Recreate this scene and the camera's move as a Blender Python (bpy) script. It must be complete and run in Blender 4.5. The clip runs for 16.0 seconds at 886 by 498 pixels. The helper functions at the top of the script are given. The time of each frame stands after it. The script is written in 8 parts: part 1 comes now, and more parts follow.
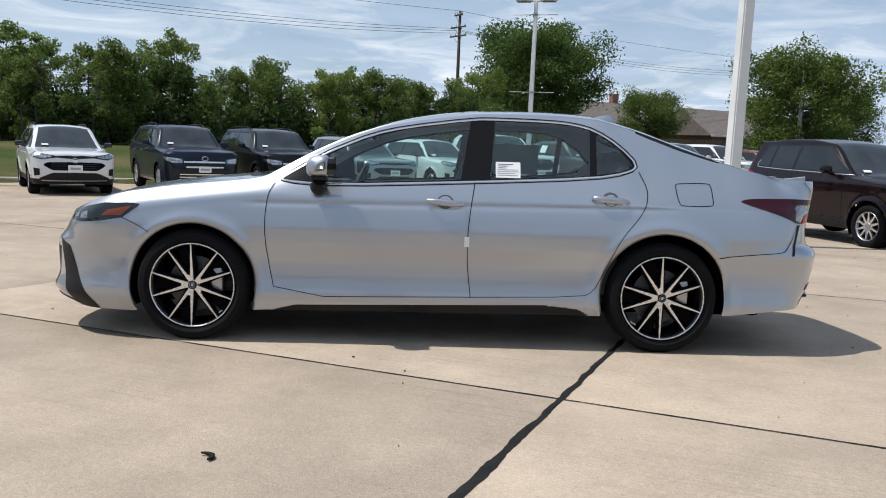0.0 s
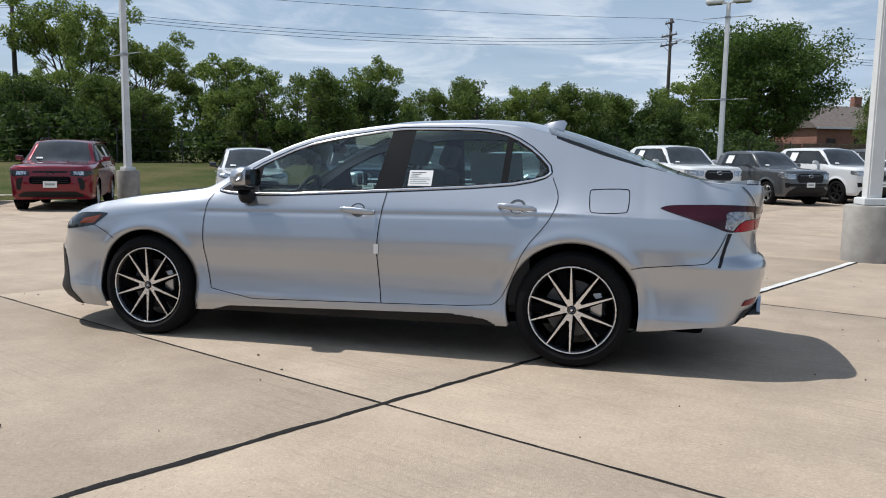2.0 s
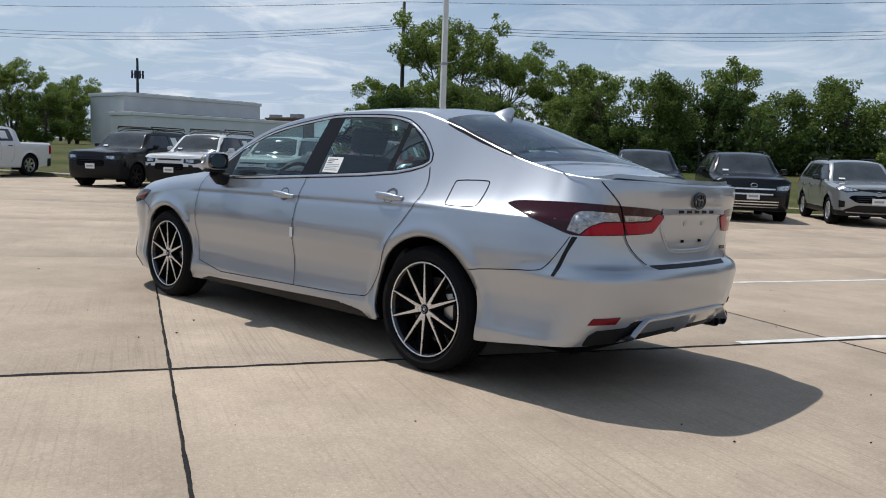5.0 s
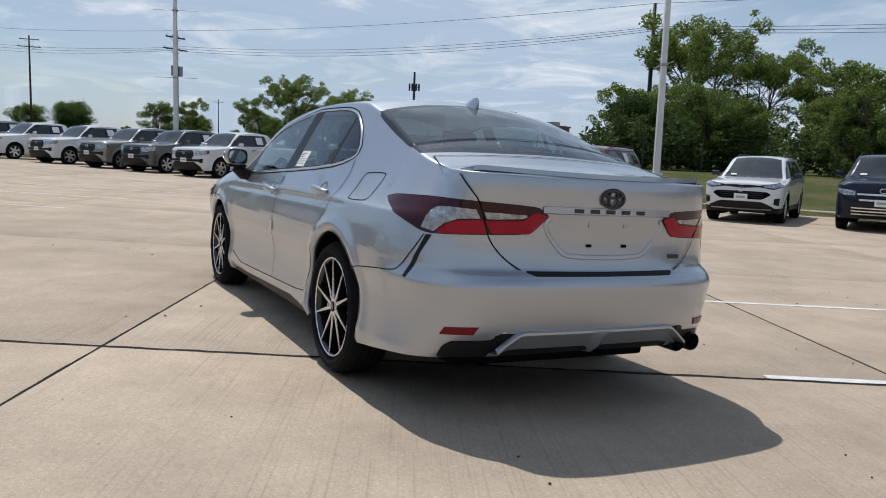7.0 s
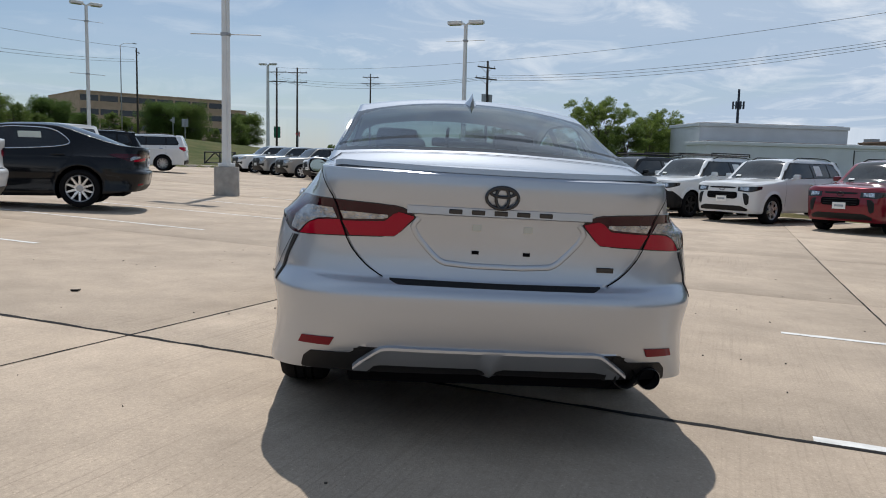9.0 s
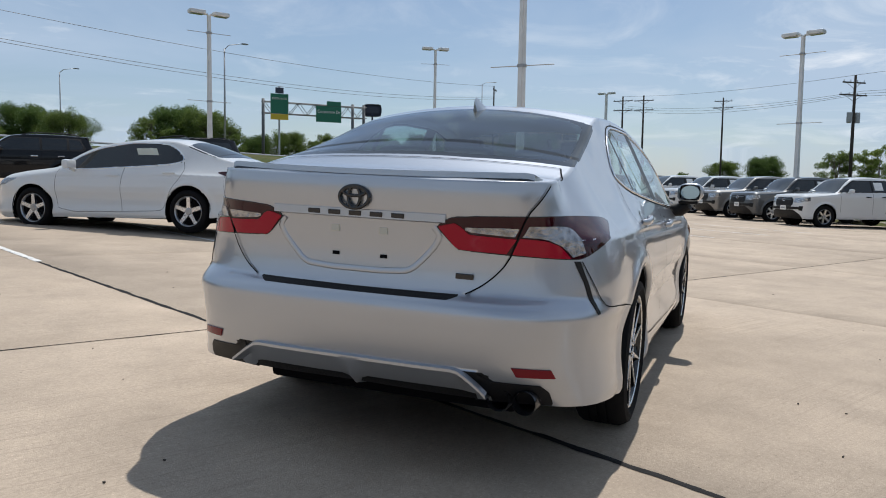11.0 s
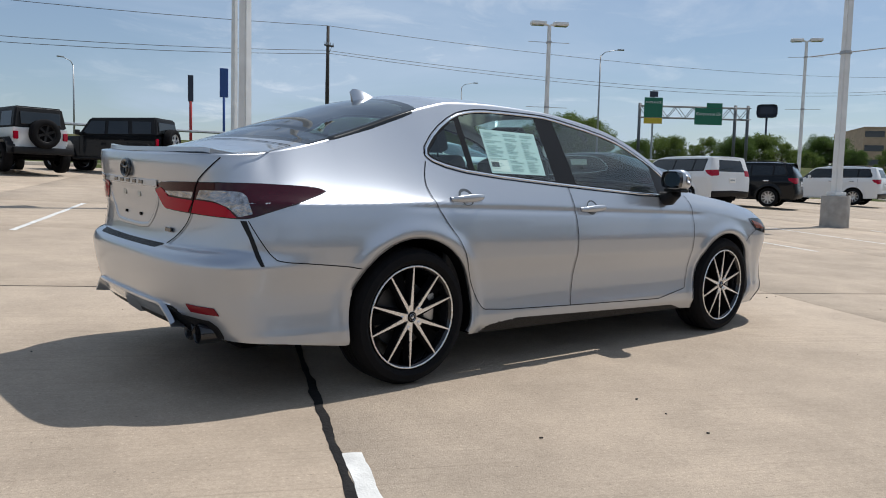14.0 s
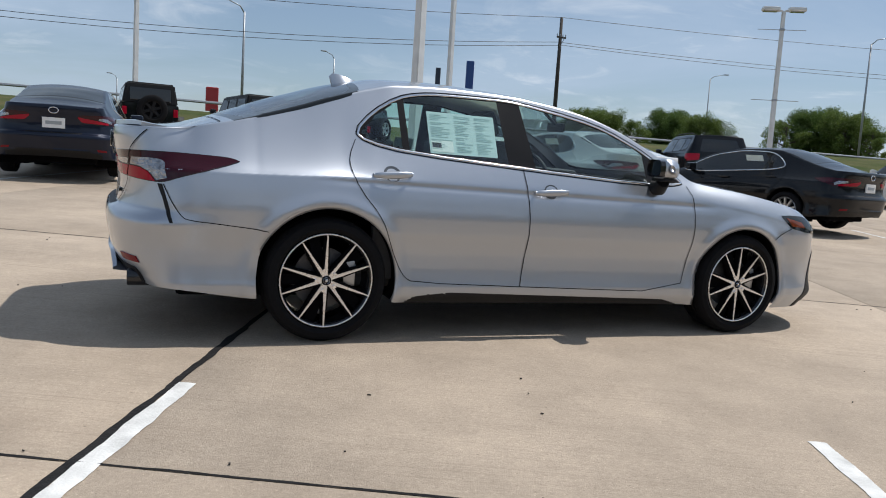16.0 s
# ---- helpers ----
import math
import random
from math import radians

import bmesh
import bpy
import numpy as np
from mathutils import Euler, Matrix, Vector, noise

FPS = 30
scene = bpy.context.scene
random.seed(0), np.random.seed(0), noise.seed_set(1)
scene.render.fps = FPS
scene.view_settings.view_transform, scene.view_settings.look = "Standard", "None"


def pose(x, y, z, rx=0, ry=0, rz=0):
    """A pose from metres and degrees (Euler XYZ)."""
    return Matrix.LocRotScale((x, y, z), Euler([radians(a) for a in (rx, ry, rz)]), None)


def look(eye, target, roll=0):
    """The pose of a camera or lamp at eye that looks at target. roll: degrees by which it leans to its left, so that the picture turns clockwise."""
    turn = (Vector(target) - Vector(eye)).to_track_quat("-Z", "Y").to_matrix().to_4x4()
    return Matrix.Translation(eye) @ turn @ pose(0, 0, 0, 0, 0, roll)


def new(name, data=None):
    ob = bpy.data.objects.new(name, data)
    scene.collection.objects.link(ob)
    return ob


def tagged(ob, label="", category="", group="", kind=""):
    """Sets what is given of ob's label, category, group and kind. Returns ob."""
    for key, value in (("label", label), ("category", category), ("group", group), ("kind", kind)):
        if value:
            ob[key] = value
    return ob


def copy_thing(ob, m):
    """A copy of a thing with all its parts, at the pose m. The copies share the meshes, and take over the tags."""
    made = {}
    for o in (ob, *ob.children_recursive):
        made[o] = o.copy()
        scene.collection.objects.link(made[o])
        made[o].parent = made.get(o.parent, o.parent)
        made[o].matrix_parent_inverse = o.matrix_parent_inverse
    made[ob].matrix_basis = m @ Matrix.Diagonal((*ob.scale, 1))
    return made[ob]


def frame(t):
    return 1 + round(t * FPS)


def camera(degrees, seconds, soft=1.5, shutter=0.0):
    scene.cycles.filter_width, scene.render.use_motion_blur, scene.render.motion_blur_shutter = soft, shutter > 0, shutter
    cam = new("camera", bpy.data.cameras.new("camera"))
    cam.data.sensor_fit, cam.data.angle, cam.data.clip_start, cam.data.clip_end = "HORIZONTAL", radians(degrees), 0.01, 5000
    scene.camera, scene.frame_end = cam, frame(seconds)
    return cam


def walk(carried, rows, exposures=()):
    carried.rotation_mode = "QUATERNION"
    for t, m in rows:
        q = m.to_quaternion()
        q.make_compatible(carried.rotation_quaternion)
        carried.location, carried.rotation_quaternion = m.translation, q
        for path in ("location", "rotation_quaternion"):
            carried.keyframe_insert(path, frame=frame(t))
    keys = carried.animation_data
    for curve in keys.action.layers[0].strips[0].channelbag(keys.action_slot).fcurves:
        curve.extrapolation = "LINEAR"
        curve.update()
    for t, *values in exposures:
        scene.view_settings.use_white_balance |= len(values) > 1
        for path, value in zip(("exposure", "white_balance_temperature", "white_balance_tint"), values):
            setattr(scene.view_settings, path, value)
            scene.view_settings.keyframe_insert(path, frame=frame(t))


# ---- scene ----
cam = camera(59.4, 16.0, soft=1.0)
PATH = [
    (0, (-0.009, -5.451, 1.250), (0.027, -3.470, 0.981), 2.33),
    (0.5, (0.463, -5.501, 1.278), (0.358, -3.521, 1.014), 1.99),
    (1, (0.907, -5.431, 1.280), (0.666, -3.462, 1.023), 1.66),
    (1.5, (1.406, -5.407, 1.284), (1.020, -3.461, 1.033), 1.32),
    (2, (1.870, -5.281, 1.260), (1.337, -3.369, 1.015), 0.87),
    (2.5, (2.366, -5.172, 1.272), (1.682, -3.309, 1.030), 0.71),
    (3, (2.770, -4.949, 1.270), (1.943, -3.144, 1.029), 0.96),
    (3.5, (3.164, -4.743, 1.270), (2.193, -3.012, 1.028), 1.41),
    (4, (3.552, -4.434, 1.255), (2.434, -2.793, 1.014), 1.74),
    (6.3, (4.899, -2.745, 1.185), (3.271, -1.614, 0.925), 2.03),
    (6.5, (4.963, -2.576, 1.194), (3.295, -1.503, 0.935), 2.08),
    (7, (5.126, -2.159, 1.190), (3.364, -1.247, 0.937), 2.05),
    (7.5, (5.207, -1.714, 1.155), (3.364, -0.976, 0.911), 2.03),
    (8, (5.283, -1.252, 1.147), (3.375, -0.700, 0.911), 1.62),
    (8.5, (5.290, -0.830, 1.130), (3.335, -0.469, 0.905), 1.53),
    (9, (5.299, -0.394, 1.125), (3.316, -0.245, 0.907), 1.35),
    (9.5, (5.282, 0.052, 1.113), (3.294, -0.027, 0.903), 1.29),
    (11.8, (4.631, 1.988, 1.031), (2.903, 0.991, 0.886), 1.12),
    (12, (4.547, 2.149, 1.038), (2.853, 1.095, 0.893), 1.24),
    (12.5, (4.361, 2.588, 1.029), (2.759, 1.399, 0.879), 1.29),
    (13, (4.135, 2.981, 1.003), (2.629, 1.674, 0.847), 1.35),
    (13.5, (3.958, 3.411, 1.002), (2.556, 1.994, 0.838), 1.32),
    (14, (3.715, 3.805, 0.970), (2.423, 2.288, 0.801), 1.50),
    (14.5, (3.460, 4.201, 0.978), (2.293, 2.587, 0.800), 1.79),
    (15, (3.179, 4.525, 0.963), (2.143, 2.824, 0.777), 2.39),
    (15.5, (2.825, 4.756, 0.966), (1.926, 2.981, 0.764), 3.10),
    (16, (2.437, 4.881, 0.969), (1.664, 3.049, 0.754), 3.61),
]
walk(cam, [(t, look(eye, target, roll)) for t, eye, target, roll in PATH], [(0.0, 0.13), (2.5, 0.01), (4.0, -0.10), (9.0, -0.10), (12.5, 0.05), (14.5, -0.02), (16.0, -0.03)])

# ---- world, sun ----
SUN_ELEV, SUN_DIR = 62.0, Vector((-0.47, 0.0, 0.883))
world = bpy.data.worlds.new("sky")
scene.world = world
world.use_nodes = True
wt = world.node_tree
wt.nodes.clear()


def wnode(kind, **kw):
    n = wt.nodes.new(kind)
    for k, v in kw.items():
        n.inputs[k].default_value = v
    return n


sky = wt.nodes.new("ShaderNodeTexSky")
sky.sky_type = "NISHITA"
sky.sun_disc = False
sky.sun_elevation = radians(SUN_ELEV)
sky.sun_rotation = radians(-90)
sky.air_density, sky.dust_density, sky.ozone_density = 1.0, 0.6, 3.0
coord = wt.nodes.new("ShaderNodeTexCoord")
sep = wt.nodes.new("ShaderNodeSeparateXYZ")
wt.links.new(coord.outputs["Generated"], sep.inputs[0])
# high thin cloud: direction projected on a flat layer
zmax = wt.nodes.new("ShaderNodeMath")
zmax.operation = "MAXIMUM"
zmax.inputs[1].default_value = 0.05
wt.links.new(sep.outputs[2], zmax.inputs[0])
zadd = wt.nodes.new("ShaderNodeMath")
zadd.operation = "ADD"
zadd.inputs[1].default_value = 0.10
wt.links.new(zmax.outputs[0], zadd.inputs[0])
flat = []
for n in (0, 1):
    d = wt.nodes.new("ShaderNodeMath")
    d.operation = "DIVIDE"
    wt.links.new(sep.outputs[n], d.inputs[0])
    wt.links.new(zadd.outputs[0], d.inputs[1])
    flat.append(d)
comb = wt.nodes.new("ShaderNodeCombineXYZ")
wt.links.new(flat[0].outputs[0], comb.inputs[0])
wt.links.new(flat[1].outputs[0], comb.inputs[1])
cl = wnode("ShaderNodeTexNoise", Scale=0.55, Detail=9.0, Roughness=0.58, Distortion=0.5)
wt.links.new(comb.outputs[0], cl.inputs["Vector"])
big = wnode("ShaderNodeTexNoise", Scale=0.16, Detail=2.0)
wt.links.new(comb.outputs[0], big.inputs["Vector"])
addn = wt.nodes.new("ShaderNodeMath")
addn.operation = "ADD"
wt.links.new(cl.outputs[0], addn.inputs[0])
wt.links.new(big.outputs[0], addn.inputs[1])
north = wt.nodes.new("ShaderNodeMath")
north.operation = "MULTIPLY_ADD"
north.inputs[1].default_value = 0.10
wt.links.new(sep.outputs[1], north.inputs[0])
wt.links.new(addn.outputs[0], north.inputs[2])
ramp = wt.nodes.new("ShaderNodeMapRange")
ramp.inputs[1].default_value, ramp.inputs[2].default_value = 0.82, 1.22
ramp.inputs[3].default_value, ramp.inputs[4].default_value = 0.18, 0.97
wt.links.new(north.outputs[0], ramp.inputs[0])
mixc = wt.nodes.new("ShaderNodeMixRGB")
mixc.inputs[2].default_value = (5.2, 6.5, 8.3, 1)
wt.links.new(ramp.outputs[0], mixc.inputs[0])
wt.links.new(sky.outputs[0], mixc.inputs[1])
tops = wnode("ShaderNodeTexNoise", Scale=1.5, Detail=10.0, Roughness=0.62, Distortion=0.8)
wt.links.new(comb.outputs[0], tops.inputs["Vector"])
topr = wt.nodes.new("ShaderNodeMapRange")
topr.inputs[1].default_value, topr.inputs[2].default_value = 0.50, 0.72
topr.inputs[3].default_value, topr.inputs[4].default_value = 0.0, 0.75
bright = wt.nodes.new("ShaderNodeMath")
bright.operation = "MULTIPLY_ADD"
bright.inputs[1].default_value = 0.045
wt.links.new(sep.outputs[1], bright.inputs[0])
wt.links.new(tops.outputs[0], bright.inputs[2])
wt.links.new(bright.outputs[0], topr.inputs[0])
gate = wt.nodes.new("ShaderNodeMath")
gate.operation = "MULTIPLY"
wt.links.new(topr.outputs[0], gate.inputs[0])
wt.links.new(ramp.outputs[0], gate.inputs[1])
mixd = wt.nodes.new("ShaderNodeMixRGB")
mixd.inputs[2].default_value = (10.5, 10.9, 11.4, 1)
wt.links.new(gate.outputs[0], mixd.inputs[0])
wt.links.new(mixc.outputs[0], mixd.inputs[1])
bg = wnode("ShaderNodeBackground", Strength=0.090)
wt.links.new(mixd.outputs[0], bg.inputs[0])
wo = wt.nodes.new("ShaderNodeOutputWorld")
wt.links.new(bg.outputs[0], wo.inputs[0])
sun = new("sun", bpy.data.lights.new("sun", "SUN"))
sun.data.energy, sun.data.angle, sun.data.color = 3.9, radians(0.6), (1.0, 0.975, 0.94)
sun.matrix_world = look(SUN_DIR * 60, (0, 0, 0))
scene.view_settings.exposure = 0.0

# ---- materials ----
MATS = {}


def pbr(name, col, rough=0.5, metal=0.0, var=0.12, scale=6.0, bump=0.0, bscale=60.0, coat=0.0, spec=0.5, fine=0.0):
    """Plain surface with colour change at two scales, grain relief and an optional clear coat."""
    if name in MATS:
        return MATS[name]
    m = bpy.data.materials.new(name)
    m.use_nodes = True
    nt = m.node_tree
    b = nt.nodes["Principled BSDF"]
    b.inputs["Roughness"].default_value, b.inputs["Metallic"].default_value = rough, metal
    b.inputs["Specular IOR Level"].default_value = spec
    b.inputs["Coat Weight"].default_value, b.inputs["Coat Roughness"].default_value = coat, 0.03
    b.inputs["Base Color"].default_value = (*col, 1)
    tc = nt.nodes.new("ShaderNodeTexCoord")
    if var:
        n1 = nt.nodes.new("ShaderNodeTexNoise")
        n1.inputs["Scale"].default_value, n1.inputs["Detail"].default_value = scale, 6
        nt.links.new(tc.outputs["Object"], n1.inputs["Vector"])
        mr = nt.nodes.new("ShaderNodeMapRange")
        mr.inputs[1].default_value, mr.inputs[2].default_value = 0.3, 0.7
        mr.inputs[3].default_value, mr.inputs[4].default_value = 1 - var, 1 + var
        nt.links.new(n1.outputs[0], mr.inputs[0])
        mul = nt.nodes.new("ShaderNodeMixRGB")
        mul.blend_type, mul.inputs[0].default_value, mul.inputs[1].default_value = "MULTIPLY", 1, (*col, 1)
        nt.links.new(mr.outputs[0], mul.inputs[2])
        nt.links.new(mul.outputs[0], b.inputs["Base Color"])
        mr2 = nt.nodes.new("ShaderNodeMapRange")
        mr2.inputs[3].default_value, mr2.inputs[4].default_value = max(0.02, rough * 0.85), min(1, rough * 1.15)
        nt.links.new(n1.outputs[0], mr2.inputs[0])
        nt.links.new(mr2.outputs[0], b.inputs["Roughness"])
    if bump:
        n2 = nt.nodes.new("ShaderNodeTexNoise")
        n2.inputs["Scale"].default_value, n2.inputs["Detail"].default_value = bscale, 5
        nt.links.new(tc.outputs["Object"], n2.inputs["Vector"])
        bp = nt.nodes.new("ShaderNodeBump")
        bp.inputs["Strength"].default_value, bp.inputs["Distance"].default_value = bump, 0.01
        nt.links.new(n2.outputs[0], bp.inputs["Height"])
        nt.links.new(bp.outputs[0], b.inputs["Normal"])
    MATS[name] = m
    return m


def paint(name, col, metal=0.0, rough=0.35, coat=1.0):
    return pbr(name, col, rough, metal, var=0.03, scale=900, coat=coat, spec=0.08)


def glass(name, tint, rough=0.0, ior=1.5):
    """Tinted sheet glass: what passes is tinted, what is mirrored follows Fresnel."""
    if name in MATS:
        return MATS[name]
    m = bpy.data.materials.new(name)
    m.use_nodes = True
    nt = m.node_tree
    nt.nodes.clear()
    tr = nt.nodes.new("ShaderNodeBsdfTransparent")
    tr.inputs[0].default_value = (*tint, 1)
    gl = nt.nodes.new("ShaderNodeBsdfGlossy")
    gl.inputs["Roughness"].default_value = rough
    gl.inputs[0].default_value = (0.95, 0.97, 1, 1)
    f0 = ((ior - 1) / (ior + 1)) ** 2
    lw = nt.nodes.new("ShaderNodeLayerWeight")
    lw.inputs["Blend"].default_value = 0.5
    pw = nt.nodes.new("ShaderNodeMath")
    pw.operation, pw.inputs[1].default_value = "POWER", 5.0
    nt.links.new(lw.outputs["Facing"], pw.inputs[0])
    fr = nt.nodes.new("ShaderNodeMath")
    fr.operation, fr.inputs[1].default_value, fr.inputs[2].default_value = "MULTIPLY_ADD", 1 - 2 * f0, 2 * f0
    nt.links.new(pw.outputs[0], fr.inputs[0])
    mx = nt.nodes.new("ShaderNodeMixShader")
    out = nt.nodes.new("ShaderNodeOutputMaterial")
    nt.links.new(fr.outputs[0], mx.inputs[0])
    nt.links.new(tr.outputs[0], mx.inputs[1])
    nt.links.new(gl.outputs[0], mx.inputs[2])
    nt.links.new(mx.outputs[0], out.inputs[0])
    MATS[name] = m
    return m


def concrete(name, base, slab=True):
    m = bpy.data.materials.new(name)
    m.use_nodes = True
    nt = m.node_tree
    L = nt.links.new
    b = nt.nodes["Principled BSDF"]
    b.inputs["Roughness"].default_value = 0.85
    b.inputs["Specular IOR Level"].default_value = 0.3
    geo = nt.nodes.new("ShaderNodeNewGeometry")

    def noise_tex(scale, detail=5, rough=0.55):
        n = nt.nodes.new("ShaderNodeTexNoise")
        n.inputs["Scale"].default_value, n.inputs["Detail"].default_value, n.inputs["Roughness"].default_value = scale, detail, rough
        L(geo.outputs["Position"], n.inputs["Vector"])
        return n

    def ranged(src, a, c, lo, hi):
        r = nt.nodes.new("ShaderNodeMapRange")
        r.inputs[1].default_value, r.inputs[2].default_value, r.inputs[3].default_value, r.inputs[4].default_value = a, c, lo, hi
        L(src, r.inputs[0])
        return r.outputs[0]

    def times(a, c):
        t = nt.nodes.new("ShaderNodeMath")
        t.operation = "MULTIPLY"
        L(a, t.inputs[0])
        L(c, t.inputs[1])
        return t.outputs[0]

    grain = ranged(noise_tex(60, 5, 0.75).outputs[0], 0.3, 0.7, 0.84, 1.13)
    fine = ranged(noise_tex(260, 2).outputs[0], 0.3, 0.7, 0.90, 1.08)
    blotch = ranged(noise_tex(1.3, 9, 0.72).outputs[0], 0.3, 0.7, 0.80, 1.16)
    wide = ranged(noise_tex(0.22, 3).outputs[0], 0.3, 0.7, 0.84, 1.12)
    vo = nt.nodes.new("ShaderNodeTexVoronoi")
    vo.inputs["Scale"].default_value = 9.0
    L(geo.outputs["Position"], vo.inputs["Vector"])
    pit = ranged(vo.outputs["Distance"], 0.015, 0.06, 0.55, 1.0)
    v2 = nt.nodes.new("ShaderNodeTexVoronoi")
    v2.inputs["Scale"].default_value = 42.0
    L(geo.outputs["Position"], v2.inputs["Vector"])
    speck = ranged(v2.outputs["Distance"], 0.10, 0.20, 1.22, 1.0)
    v3 = nt.nodes.new("ShaderNodeTexVoronoi")
    v3.inputs["Scale"].default_value = 26.0
    L(geo.outputs["Position"], v3.inputs["Vector"])
    hole = ranged(v3.outputs["Distance"], 0.05, 0.14, 0.72, 1.0)
    f = times(times(times(grain, fine), times(speck, hole)), times(times(blotch, wide), pit))
    if slab:
        oi = nt.nodes.new("ShaderNodeObjectInfo")
        f = times(f, ranged(oi.outputs["Random"], 0, 1, 0.97, 1.03))
    col = nt.nodes.new("ShaderNodeMixRGB")
    col.blend_type, col.inputs[0].default_value, col.inputs[1].default_value = "MULTIPLY", 1, (*base, 1)
    L(f, col.inputs[2])
    # dull brown stains
    st = ranged(noise_tex(0.8, 7, 0.7).outputs[0], 0.56, 0.75, 0, 0.35)
    tint = nt.nodes.new("ShaderNodeMixRGB")
    tint.inputs[2].default_value = (base[0] * 0.62, base[1] * 0.58, base[2] * 0.55, 1)
    L(st, tint.inputs[0])
    L(col.outputs[0], tint.inputs[1])
    # broom lines along the slab and aggregate relief
    rot = nt.nodes.new("ShaderNodeVectorRotate")
    rot.inputs["Angle"].default_value = radians(24.4)
    rot.rotation_type = "Z_AXIS"
    L(geo.outputs["Position"], rot.inputs["Vector"])
    st_map = nt.nodes.new("ShaderNodeMapping")
    st_map.inputs["Scale"].default_value = (0.7, 60.0, 0.0)
    L(rot.outputs[0], st_map.inputs["Vector"])
    comb = nt.nodes.new("ShaderNodeTexNoise")
    comb.inputs["Scale"].default_value, comb.inputs["Detail"].default_value, comb.inputs["Roughness"].default_value = 1.0, 3, 0.6
    L(st_map.outputs[0], comb.inputs["Vector"])
    groove = ranged(comb.outputs[0], 0.36, 0.47, 0.0, 1.0)
    where = ranged(noise_tex(0.45, 3).outputs[0], 0.42, 0.62, 0.0, 1.0)
    shade = nt.nodes.new("ShaderNodeMath")
    shade.operation = "MULTIPLY_ADD"
    inv = ranged(groove, 0.0, 1.0, -0.17, 0.0)
    L(inv, shade.inputs[0])
    L(where, shade.inputs[1])
    shade.inputs[2].default_value = 1.0
    brushed = nt.nodes.new("ShaderNodeMixRGB")
    brushed.blend_type, brushed.inputs[0].default_value = "MULTIPLY", 1
    L(tint.outputs[0], brushed.inputs[1])
    L(shade.outputs[0], brushed.inputs[2])
    L(brushed.outputs[0], b.inputs["Base Color"])
    wv = nt.nodes.new("ShaderNodeTexWave")
    wv.inputs["Scale"].default_value, wv.inputs["Distortion"].default_value, wv.inputs["Detail"].default_value = 9.0, 2.5, 3
    wv.inputs["Detail Scale"].default_value = 2.0
    wv.bands_direction = "Y"
    L(rot.outputs[0], wv.inputs["Vector"])
    ad = nt.nodes.new("ShaderNodeMath")
    ad.operation = "MULTIPLY_ADD"
    ad.inputs[1].default_value = 0.07
    L(wv.outputs[0], ad.inputs[0])
    L(noise_tex(120, 5, 0.7).outputs[0], ad.inputs[2])
    bp = nt.nodes.new("ShaderNodeBump")
    bp.inputs["Strength"].default_value, bp.inputs["Distance"].default_value = 0.6, 0.006
    L(ad.outputs[0], bp.inputs["Height"])
    L(bp.outputs[0], b.inputs["Normal"])
    return m


def grass_mat():
    m = bpy.data.materials.new("grass")
    m.use_nodes = True
    nt = m.node_tree
    L = nt.links.new
    b = nt.nodes["Principled BSDF"]
    b.inputs["Roughness"].default_value = 0.95
    b.inputs["Specular IOR Level"].default_value = 0.1
    geo = nt.nodes.new("ShaderNodeNewGeometry")
    n1 = nt.nodes.new("ShaderNodeTexNoise")
    n1.inputs["Scale"].default_value, n1.inputs["Detail"].default_value = 0.35, 8
    n2 = nt.nodes.new("ShaderNodeTexNoise")
    n2.inputs["Scale"].default_value, n2.inputs["Detail"].default_value = 14, 6
    for n in (n1, n2):
        L(geo.outputs["Position"], n.inputs["Vector"])
    r = nt.nodes.new("ShaderNodeValToRGB")
    r.color_ramp.elements[0].color, r.color_ramp.elements[1].color = (0.044, 0.064, 0.016, 1), (0.115, 0.100, 0.045, 1)
    r.color_ramp.elements[0].position, r.color_ramp.elements[1].position = 0.35, 0.68
    L(n1.outputs[0], r.inputs[0])
    mu = nt.nodes.new("ShaderNodeMixRGB")
    mu.blend_type, mu.inputs[0].default_value = "OVERLAY", 0.7
    L(r.outputs[0], mu.inputs[1])
    L(n2.outputs[0], mu.inputs[2])
    L(mu.outputs[0], b.inputs["Base Color"])
    bp = nt.nodes.new("ShaderNodeBump")
    bp.inputs["Strength"].default_value, bp.inputs["Distance"].default_value = 0.8, 0.05
    L(n2.outputs[0], bp.inputs["Height"])
    L(bp.outputs[0], b.inputs["Normal"])
    return m


def leaf_mat(name, a, c):
    m = bpy.data.materials.new(name)
    m.use_nodes = True
    nt = m.node_tree
    L = nt.links.new
    b = nt.nodes["Principled BSDF"]
    b.inputs["Roughness"].default_value = 0.6
    b.inputs["Specular IOR Level"].default_value = 0.25
    geo = nt.nodes.new("ShaderNodeNewGeometry")
    r = nt.nodes.new("ShaderNodeValToRGB")
    r.color_ramp.elements[0].color, r.color_ramp.elements[1].color = (*a, 1), (*c, 1)
    L(geo.outputs["Random Per Island"], r.inputs[0])
    L(r.outputs[0], b.inputs["Base Color"])
    tr = nt.nodes.new("ShaderNodeBsdfTranslucent")
    L(r.outputs[0], tr.inputs[0])
    mx = nt.nodes.new("ShaderNodeMixShader")
    mx.inputs[0].default_value = 0.45
    L(b.outputs[0], mx.inputs[1])
    L(tr.outputs[0], mx.inputs[2])
    L(mx.outputs[0], nt.nodes["Material Output"].inputs[0])
    return m


